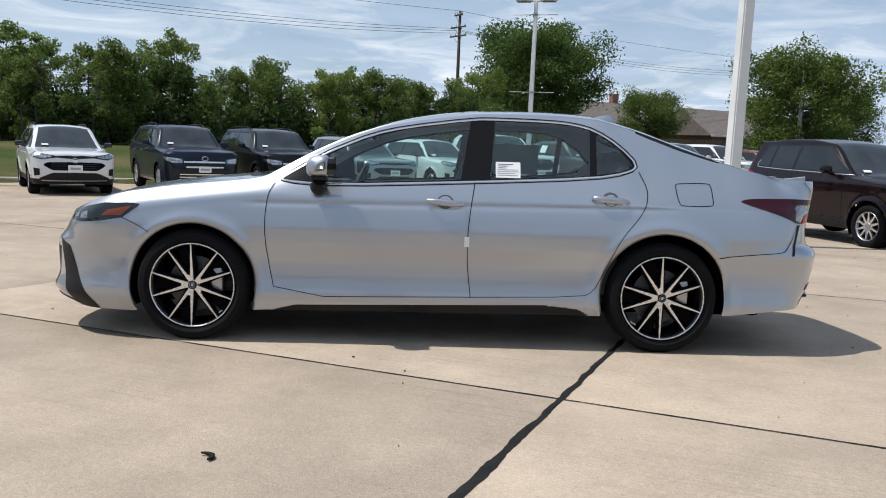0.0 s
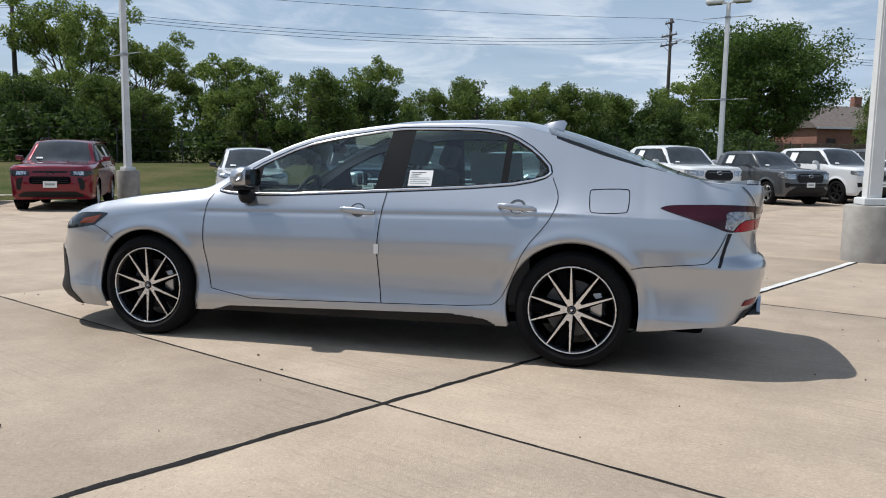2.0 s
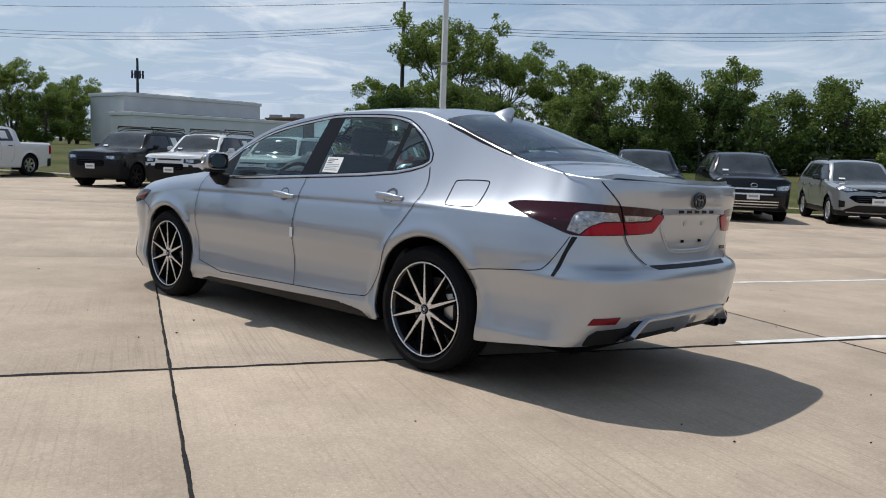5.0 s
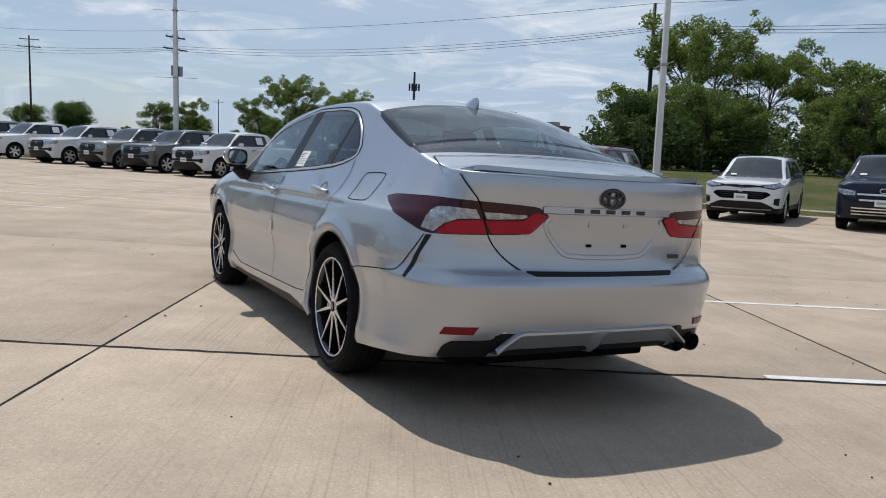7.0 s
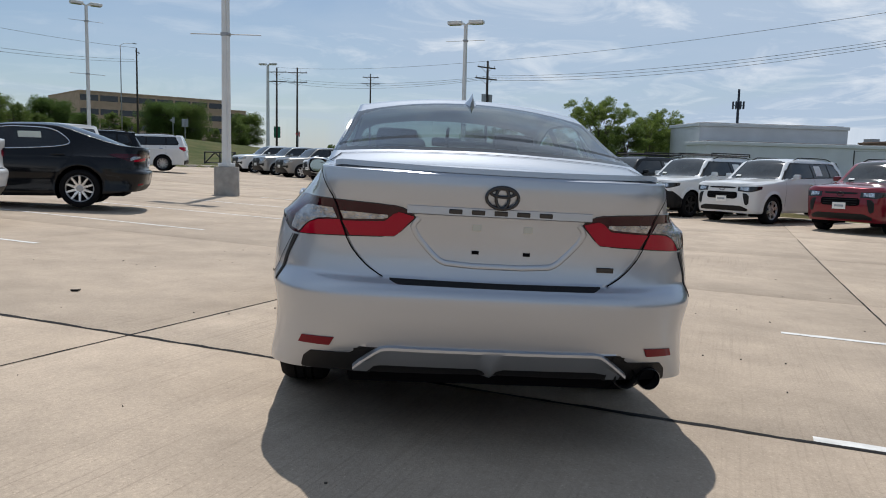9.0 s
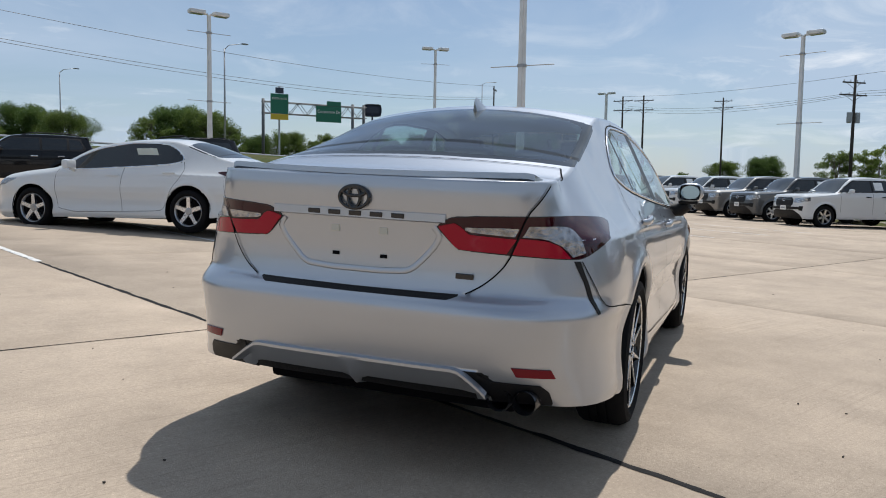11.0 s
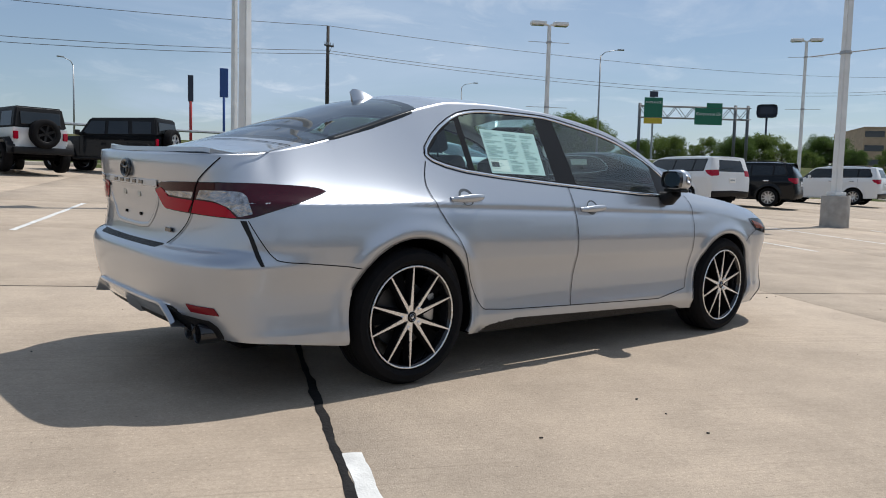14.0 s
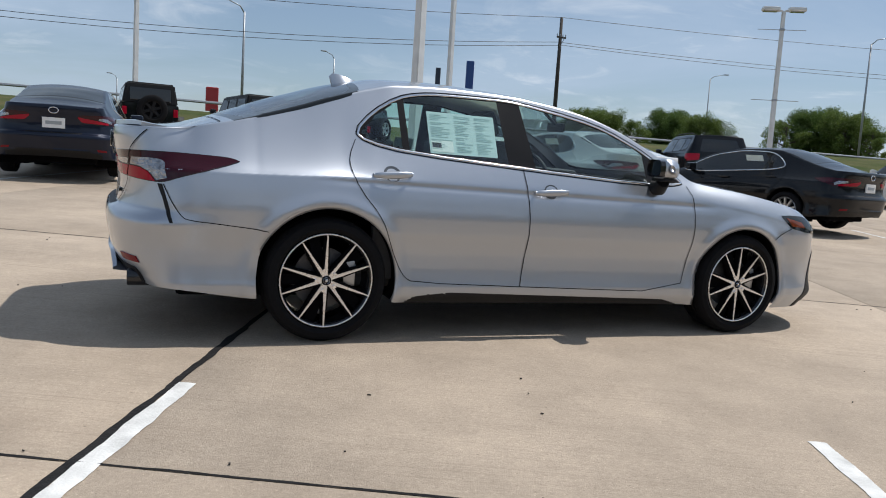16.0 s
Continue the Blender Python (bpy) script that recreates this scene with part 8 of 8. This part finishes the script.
# trees beyond the road, each with the height of its top
for k, (x, y, top) in enumerate(((-63.3, -93.1, 10.3), (-66.1, -88.7, 9.6), (-73.8, -90.4, 11.6), (-70.6, -80.0, 9.8), (-80.2, -75.1, 10.4), (-86.4, -75.8, 12.3), (-85.9, -70.3, 11.2), (-84.7, -65.5, 9.3), (-117.7, -84.3, 10.2), (-117.8, -77.1, 10.5), (-126.0, -75.4, 11.4), (-123.5, -67.8, 10.6), (-129.0, -66.1, 11.1), (-125.3, -60.1, 9.8), (-144.6, -56.2, 9.1), (-62.4, -97.5, 10.8), (-150.8, -67.0, 9.5), (-173.1, -50.1, 13.5), (-179.4, -46.0, 13.6), (-192.0, -36.8, 11.9))):
    proto_, h_ = ((ROUND, 9.6), (BIG, 13.6), (T3, 6.0))[(k * 5) % 3]
    tagged(put(proto_, x, y, 1.7 * k, (top - float(land(np.array(x), np.array(y)))) / h_), group="trees beyond the road")
for k in range(18):
    x, y = -200 + rng_t.uniform(-20, 20), -95 + 10 * k
    turn_, size_ = rng_t.uniform(0, 6.28), rng_t.uniform(0.5, 0.9)
    if not -80 < y < -20:
        tagged(put([ROUND, BIG, T1][k % 3], x, y, turn_, size_), group="far trees to the west")
for proto_, x, y, sc in ((BIG, -203.6, -55.5, 0.85), (ROUND, -215.3, -39.5, 0.98), (T3, -194.0, -68.0, 1.35), (T3, -196.5, -64.5, 1.2), (T3, -210.0, -47.0, 0.9)):
    tagged(put(proto_, x, y, 0.7 * x, sc), group="far trees to the west")
# undergrowth below the tree line, its dark leaves also standing in for tree shade
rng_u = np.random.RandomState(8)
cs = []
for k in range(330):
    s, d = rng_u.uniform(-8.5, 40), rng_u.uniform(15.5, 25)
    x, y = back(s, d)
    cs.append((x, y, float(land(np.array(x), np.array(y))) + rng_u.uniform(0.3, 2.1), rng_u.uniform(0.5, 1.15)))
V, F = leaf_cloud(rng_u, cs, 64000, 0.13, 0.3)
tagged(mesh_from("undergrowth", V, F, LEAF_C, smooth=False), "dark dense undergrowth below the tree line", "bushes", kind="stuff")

# ---- chain fence before the trees ----
fence = thing("mesh_fence", "dark wire fence along the tree line", "fence")
for k in range(26):
    bm = bmesh.new()
    x, y = back(-10 + 3 * k, 15.0)
    z = float(land(np.array(x), np.array(y)))
    add_tube(bm, [(x, y, z - 0.2), (x, y, z + 1.7)], 0.03, 6)
    part("post", bm, WIRE, fence)
for h in (0.1, 0.6, 1.1, 1.65):
    bm = bmesh.new()
    pts = []
    for k in range(26):
        x, y = back(-10 + 3 * k, 15.0)
        pts.append((x, y, float(land(np.array(x), np.array(y))) + h))
    add_tube(bm, pts, 0.006, 5)
    part("rail", bm, WIRE, fence)

# ---- buildings ----
BRICK_TAN = pbr("tan_brick", (0.46, 0.325, 0.225), 0.9, var=0.12, scale=0.6, bump=0.3, bscale=8)
BRICK_BROWN = pbr("brown_brick", (0.21, 0.135, 0.10), 0.9, var=0.14, scale=0.8, bump=0.3, bscale=10)
BRICK_RED = pbr("red_brick", (0.27, 0.13, 0.095), 0.9, var=0.15, scale=1.2, bump=0.3, bscale=12)
ROOF = pbr("shingle", (0.15, 0.125, 0.11), 0.9, var=0.2, scale=2, bump=0.4, bscale=10)
WHITE_WALL = pbr("white_panel", (0.74, 0.75, 0.75), 0.7, var=0.06, scale=0.5)
PALE_WALL = pbr("pale_grey_panel", (0.68, 0.69, 0.70), 0.7, var=0.06, scale=0.5)
FENCE_WOOD = pbr("fence_timber", (0.16, 0.105, 0.075), 0.9, var=0.25, scale=1.5, bump=0.4, bscale=20)


def block(name, label, x, y, w, d, h, turn, wall, storeys=1, bays=0, roof=ROOF, z0=None, parapet=0.4):
    z0 = float(land(np.array(x), np.array(y))) if z0 is None else z0
    ob = thing(name, label, "building", Matrix.Translation((x, y, z0)) @ Matrix.Rotation(turn, 4, "Z"))
    bm = bmesh.new()
    add_box(bm, (0, 0, h / 2 - 0.5), (w, d, h + 1.0), 0.04)
    part("wall", bm, wall, ob)
    bm = bmesh.new()
    add_box(bm, (0, 0, h + 0.02), (w + 0.3, d + 0.3, parapet), 0.05)
    part("roof_edge", bm, wall, ob)
    bm = bmesh.new()
    add_box(bm, (0, 0, h + 0.10), (w - 0.6, d - 0.6, parapet), 0.02)
    part("roof", bm, roof, ob)
    for f in range(storeys if bays else 0):
        z = (f + 0.55) * h / storeys
        for k in range(bays):
            bm = bmesh.new()
            xx = (k + 0.5) / bays * w - w / 2
            add_box(bm, (xx, -d / 2 - 0.01, z), (w / bays * 0.90, 0.12, h / storeys * 0.42), 0.02)
            part("window", bm, DARK_GLASS, ob)
            if k < bays // 2 + 1:
                bm = bmesh.new()
                add_box(bm, (w / 2 + 0.01, (k + 0.5) / (bays // 2 + 1) * d - d / 2, z), (0.12, d / (bays // 2 + 1) * 0.9, h / storeys * 0.42), 0.02)
                part("window", bm, DARK_GLASS, ob)
    return ob


block("office_building", "tan brick office building with dark window bands", -321, -101, 56, 40, 20.0, math.radians(126.9), BRICK_TAN, 4, 8)
block("office_wing", "lower tan brick wing of the office building", -340.8, -74.6, 10, 38, 16.5, math.radians(126.9), BRICK_TAN, 3, 2)
block("warehouse", "long low white flat-roofed building", -89.0, 45.4, 19, 8, 5.9, math.radians(94), PALE_WALL)
block("warehouse_canopy", "white low front canopy of the long building", -83.2, 47.0, 24, 5, 3.6, math.radians(94), WHITE_WALL)
shop = block("shop_building", "brown brick flat-roofed shop", -98.0, 68.7, 6.5, 4.2, 4.8, math.radians(6), BRICK_BROWN, parapet=0.25)
for x, y, sx, h in ((-2.2, -1.0, 1.6, 0.45), (1.4, 0.2, 1.9, 0.6)):
    bm = bmesh.new()
    add_box(bm, (x, y, 5.0 + h / 2), (sx, 1.3, h), 0.04)
    part("roof_unit", bm, GALV, shop, "grey rooftop air unit")
block("far_warehouse", "long pale warehouse beyond the road", -120, -190, 90, 30, 9, math.radians(50), WHITE_WALL)


def house(x, y, w, d, h, turn, label):
    z0 = float(land(np.array(x), np.array(y)))
    ob = thing("house", label, "house", Matrix.Translation((x, y, z0)) @ Matrix.Rotation(turn, 4, "Z"))
    bm = bmesh.new()
    add_box(bm, (0, 0, h / 2 - 0.3), (w, d, h + 0.6), 0.03)
    part("wall", bm, BRICK_RED, ob)
    bm = bmesh.new()
    e, r = 0.5, h + d * 0.32
    V = [bm.verts.new(p) for p in ((-w / 2 - e, -d / 2 - e, h - 0.1), (w / 2 + e, -d / 2 - e, h - 0.1), (w / 2 + e, d / 2 + e, h - 0.1), (-w / 2 - e, d / 2 + e, h - 0.1), (-w / 2 - e, 0, r), (w / 2 + e, 0, r))]
    for f in ((0, 1, 5, 4), (2, 3, 4, 5), (0, 4, 3), (1, 2, 5), (0, 3, 2, 1)):
        bm.faces.new([V[k] for k in f])
    rf = part("roof", bm, ROOF, ob)
    bm = bmesh.new()
    add_box(bm, (w * 0.28, 0.4, r + 0.2), (1.1, 0.8, 2.2), 0.03)
    part("chimney", bm, BRICK_RED, rf)
    for k in range(3):
        bm = bmesh.new()
        add_box(bm, (-w / 2 + w * (k + 0.5) / 3, -d / 2 - 0.02, h * 0.55), (1.3, 0.1, 1.3), 0.02)
        part("window", bm, DARK_GLASS, ob)
    bm = bmesh.new()
    add_box(bm, (0, -d / 2 - e, h - 0.12), (w + 2 * e, 0.08, 0.22), 0.01)
    part("fascia", bm, WHITE_WALL, ob)


house(23.0, 106, 12, 9, 4.5, 0.5, "two-level brick house with a brown shingle roof")
house(37.0, 93.5, 15, 10, 2.9, 0.45, "brick house with a shingle roof behind a fence")
house(66, 88, 16, 10, 3.4, 0.3, "brick house with a low brown roof")
block("shed", "low dark red timber shed behind the board fence", 44.5, 80.0, 12, 5, 2.1, 0.35, pbr("red_boards", (0.13, 0.016, 0.020), 0.8, var=0.2, scale=1.5, bump=0.4, bscale=14), parapet=0.15)
board_fence = thing("board_fence", "tall weathered brown board fence behind the lot", "fence")
for k in range(46):
    bm = bmesh.new()
    x, y = 8 + 1.52 * k, 66 + 0.42 * k * 1.1
    z = float(land(np.array(x), np.array(y)))
    add_box(bm, (x, y, z + 0.9), (1.5, 0.06, 2.0 + 0.05 * (k % 3)), 0.01, Matrix.Rotation(0.29, 3, "Z"))
    part("panel", bm, FENCE_WOOD, board_fence)

# ---- road signs ----
GANTRY = pbr("weathered_steel", (0.13, 0.135, 0.14), 0.6, 0.4, var=0.12)
GREEN = pbr("sign_green", (0.012, 0.16, 0.09), 0.5, var=0.05)
YELLOW = pbr("sign_yellow", (0.65, 0.45, 0.03), 0.5, var=0.05)
BLUE = pbr("sign_blue", (0.02, 0.07, 0.26), 0.4, var=0.05)
RED_SIGN = pbr("sign_red", (0.42, 0.03, 0.03), 0.5, var=0.05)
DARK_SIGN = pbr("sign_dark", (0.03, 0.035, 0.06), 0.5, var=0.05)


def sign_text(body, size, parent, at, mat):
    cu = bpy.data.curves.new("lettering", "FONT")
    cu.body, cu.size, cu.align_x, cu.align_y, cu.extrude = body, size, "CENTER", "CENTER", 0.01
    tmp = bpy.data.objects.new("lettering", cu)
    me = bpy.data.meshes.new_from_object(tmp)
    bpy.data.objects.remove(tmp)
    me.materials.append(mat)
    ob = new("lettering", me)
    ob.parent = parent
    ob.matrix_local = Matrix.Translation(at) @ Matrix.Rotation(math.pi / 2, 4, "X")
    return ob


gan_z = float(land(np.array(-95.0), np.array(-58.0)))
gantry = thing("sign_gantry", "grey lattice road gantry with green signs", "gantry", Matrix.Translation((-98.0, -55.9, gan_z)) @ Matrix.Rotation(math.radians(140.3), 4, "Z"))
for x in (-11.4, 2.2, 4.0):
    bm = bmesh.new()
    add_tube(bm, [(x, 0, -0.5), (x, 0, 13.0 - gan_z)], 0.22, 10)
    part("column", bm, GANTRY, gantry, "", True)
for y, z in ((-0.6, 10.2), (0.6, 10.2), (-0.6, 11.8), (0.6, 11.8)):
    bm = bmesh.new()
    add_tube(bm, [(-11.5, y, z - gan_z + 0.8), (4.2, y, z - gan_z + 0.8)], 0.07, 6)
    part("chord", bm, GANTRY, gantry)
for k in range(12):
    bm = bmesh.new()
    a = -11.4 + 1.29 * k
    for y in (-0.6, 0.6):
        add_tube(bm, [(a, y, (11.0 if k % 2 else 12.6) - gan_z), (a + 1.29, y, (12.6 if k % 2 else 11.0) - gan_z)], 0.045, 5)
    part("lattice", bm, GANTRY, gantry)
bm = bmesh.new()
add_box(bm, (-1.9, -0.85, 11.25 - gan_z), (3.9, 0.10, 2.3), 0.03)
g = part("sign_panel", bm, GREEN, gantry, "green road sign")
sign_text("Corporate Dr", 0.62, g, (-1.9, -0.93, 11.6 - gan_z), PAPER)
bm = bmesh.new()
add_box(bm, (-1.1, -0.85, 12.8 - gan_z), (2.2, 0.10, 0.7), 0.02)
part("sign_panel", bm, GREEN, gantry, "small green exit tab")
ent = thing("road_sign", "green and yellow entrance sign on a post", "sign", Matrix.Translation((-77.8, -53.0, float(land(np.array(-77.8), np.array(-53.0))))) @ Matrix.Rotation(math.radians(135), 4, "Z"))
bm = bmesh.new()
add_tube(bm, [(0, 0, -0.3), (0, 0, 9.3)], 0.12, 8)
part("post", bm, GALV, ent)
bm = bmesh.new()
add_box(bm, (0, -0.15, 7.2), (2.2, 0.08, 2.4), 0.02)
g = part("sign_panel", bm, GREEN, ent)
sign_text("ENTRANCE", 0.36, g, (0, -0.20, 7.8), PAPER)
bm = bmesh.new()
add_box(bm, (0, -0.15, 5.6), (2.2, 0.08, 0.7), 0.02)
part("sign_panel", bm, YELLOW, ent)
bm = bmesh.new()
add_box(bm, (0, -0.15, 8.8), (1.0, 0.08, 0.7), 0.02)
part("sign_panel", bm, DARK_SIGN, ent)


def tall_sign(x, y, top, w, h, mat, label, pole_mat, shape="box"):
    z0 = float(land(np.array(x), np.array(y)))
    ob = thing("pylon_sign", label, "sign", Matrix.Translation((x, y, z0)) @ Matrix.Rotation(math.atan2(-x, y), 4, "Z"))
    bm = bmesh.new()
    add_tube(bm, [(0, 0, -0.5), (0, 0, top - z0 - h / 2)], 0.25, 10)
    part("post", bm, pole_mat, ob, "", True)
    bm = bmesh.new()
    add_box(bm, (0, 0, top - z0 - h / 2), (w, 0.5, h), 0.1 if shape == "box" else min(w, h) * 0.3)
    part("sign_box", bm, mat, ob)


tall_sign(-63, -142, 22.2, 1.6, 5.6, BLUE, "tall narrow blue sign on a pole", BLUE)
tall_sign(-49.5, -125.5, 18.0, 0.9, 4.4, DARK_SIGN, "dark sign on a red pole", RED_SIGN)
tall_sign(-181, -92, 22.2, 4.8, 3.2, DARK_SIGN, "dark badge-shaped sign on a pole", DARK_SIGN, "soft")
tall_sign(-7.9, -95.0, 8.6, 1.5, 2.9, RED_SIGN, "red and white roadside sign", GALV)
tower = thing("cell_tower", "dark mast with antenna panels", "mast", Matrix.Translation((-334, 155, -1)))
bm = bmesh.new()
add_tube(bm, [(0, 0, -1), (0, 0, 38)], [0.9, 0.5], 8)
part("mast", bm, DARK_SIGN, tower)
for k in range(8):
    bm = bmesh.new()
    a = 2 * math.pi * k / 8
    add_box(bm, (2.4 * math.cos(a), 2.4 * math.sin(a), 31), (0.6, 0.6, 3.2), 0.05)
    add_tube(bm, [(0, 0, 31), (2.4 * math.cos(a), 2.4 * math.sin(a), 31)], 0.12, 5)
    part("antenna", bm, DARK_SIGN, tower)

# road with its guard rail to the south
rail = thing("guard_rail", "long grey steel guard rail beside the raised road", "guard rail")
bm = bmesh.new()
pts = [(30 - 6 * k, -52 + 0.10 * k, float(land(np.array(30.0 - 6 * k), np.array(-52 + 0.1 * k))) + 0.65) for k in range(26)]
add_tube(bm, pts, 0.10, 6)
part("beam", bm, GALV, rail)
for k in range(26):
    bm = bmesh.new()
    x, y, z = pts[k]
    add_box(bm, (x, y, z - 0.35), (0.12, 0.12, 0.8), 0.01)
    part("post", bm, GALV, rail)


# ---- small road signs and a barrier at the lot's end ----
def post_sign(x, y, h, w, hh, mat, shape, label):
    z0 = float(land(np.array(x), np.array(y)))
    ob = thing("post_sign", label, "sign", Matrix.Translation((x, y, z0)) @ Matrix.Rotation(math.atan2(-x, y) + math.pi, 4, "Z"))
    bm = bmesh.new()
    add_tube(bm, [(0, 0, -0.3), (0, 0, h)], 0.06, 6)
    part("post", bm, GALV, ob)
    bm = bmesh.new()
    if shape == "yield":
        bmesh.ops.create_cone(bm, cap_ends=True, segments=3, radius1=w, radius2=w, depth=0.06, matrix=Matrix.Translation((0, -0.1, h - w)) @ Matrix.Rotation(math.pi / 2, 4, "X") @ Matrix.Rotation(-math.pi / 2, 4, "Z"))
    else:
        add_box(bm, (0, -0.1, h - hh / 2), (w, 0.06, hh), 0.02)
    part("sign_panel", bm, mat, ob)


post_sign(-121.4, -14.5, 4.4, 0.5, 1.0, RED_SIGN, "yield", "red and white give-way sign on a post")
post_sign(-130.0, -19.0, 5.0, 1.1, 1.9, GREEN, "box", "small green road sign on a post")
post_sign(-108.8, -30.7, 3.0, 0.48, 1.0, GALV, "yield", "give-way sign seen from behind")
post_sign(-109.9, -29.3, 2.9, 0.9, 1.1, GALV, "box", "plain grey back of a road sign")
bx, by = -59.0, -13.8
barrier = thing("barrier", "low black steel barrier at the end of the lot", "barrier", Matrix.Translation((bx, by, float(land(np.array(bx), np.array(by))))) @ Matrix.Rotation(1.35, 4, "Z"))
for a, b in (((-1.3, 0, 1.0), (1.3, 0, 1.0)), ((-1.3, 0, 0.15), (1.3, 0, 0.15)), ((-1.3, 0, 0.1), (-0.4, 0, 1.0)), ((-0.4, 0, 1.0), (0.4, 0, 0.15)), ((0.4, 0, 0.15), (1.3, 0, 1.0))):
    bm = bmesh.new()
    add_tube(bm, [a, b], 0.05, 6)
    part("rail", bm, WIRE, barrier)
for x in (-1.3, 0, 1.3):
    bm = bmesh.new()
    add_tube(bm, [(x, 0, -0.2), (x, 0, 1.05)], 0.06, 6)
    part("post", bm, WIRE, barrier)

# ---- litter on the concrete ----
scrap_at = (-0.78, -2.755)
scrap = thing("rubber_scrap", "bent black rubber scrap lying on the concrete", "scrap", Matrix.Translation((*scrap_at, float(gz(*scrap_at)) + 0.008)) @ Matrix.Rotation(math.radians(-12), 4, "Z"))
bm = bmesh.new()
add_tube(bm, [(-0.045, 0.020, 0.004), (-0.015, 0.024, 0.002), (0.015, 0.014, 0.001), (0.028, -0.012, 0.002), (0.022, -0.040, 0.004)], [0.005, 0.009, 0.012, 0.012, 0.008], 8)
bmesh.ops.scale(bm, vec=(0.8, 0.8, 0.7), verts=bm.verts)
part("strip", bm, SEALANT, scrap, "", True)
rng_l = np.random.RandomState(5)
bm = bmesh.new()
for k in range(150):
    x, y = rng_l.uniform(-4.5, 7.5), rng_l.uniform(-4.2, 6.0)
    if abs(x) < 2.6 and abs(y) < 1.0:
        continue
    c, l = rng_l.uniform(0, 6.28), rng_l.uniform(0.004, 0.016)
    add_box(bm, (x, y, float(gz(x, y)) + 0.005), (l, l * rng_l.uniform(0.3, 0.8), 0.005), 0, Matrix.Rotation(c, 3, "Z"))
tagged(part("grit", bm, DIRT, None), "scattered dark grit and leaf bits on concrete", "grit", kind="stuff")

# ---- the lot's slabs ----
for i in range(-8, 10):
    for j in range(-11, 8):
        cx, cy = slab_xy((i + 0.5) * SLAB_A, (j + 0.5) * SLAB_B)
        if float(lot_edge(np.array(cx), np.array(cy))) > 3.0:
            continue
        V, F = slab(i, j)
        mesh_from("slab", V, F[:, ::-1], CONCRETE, pavement)
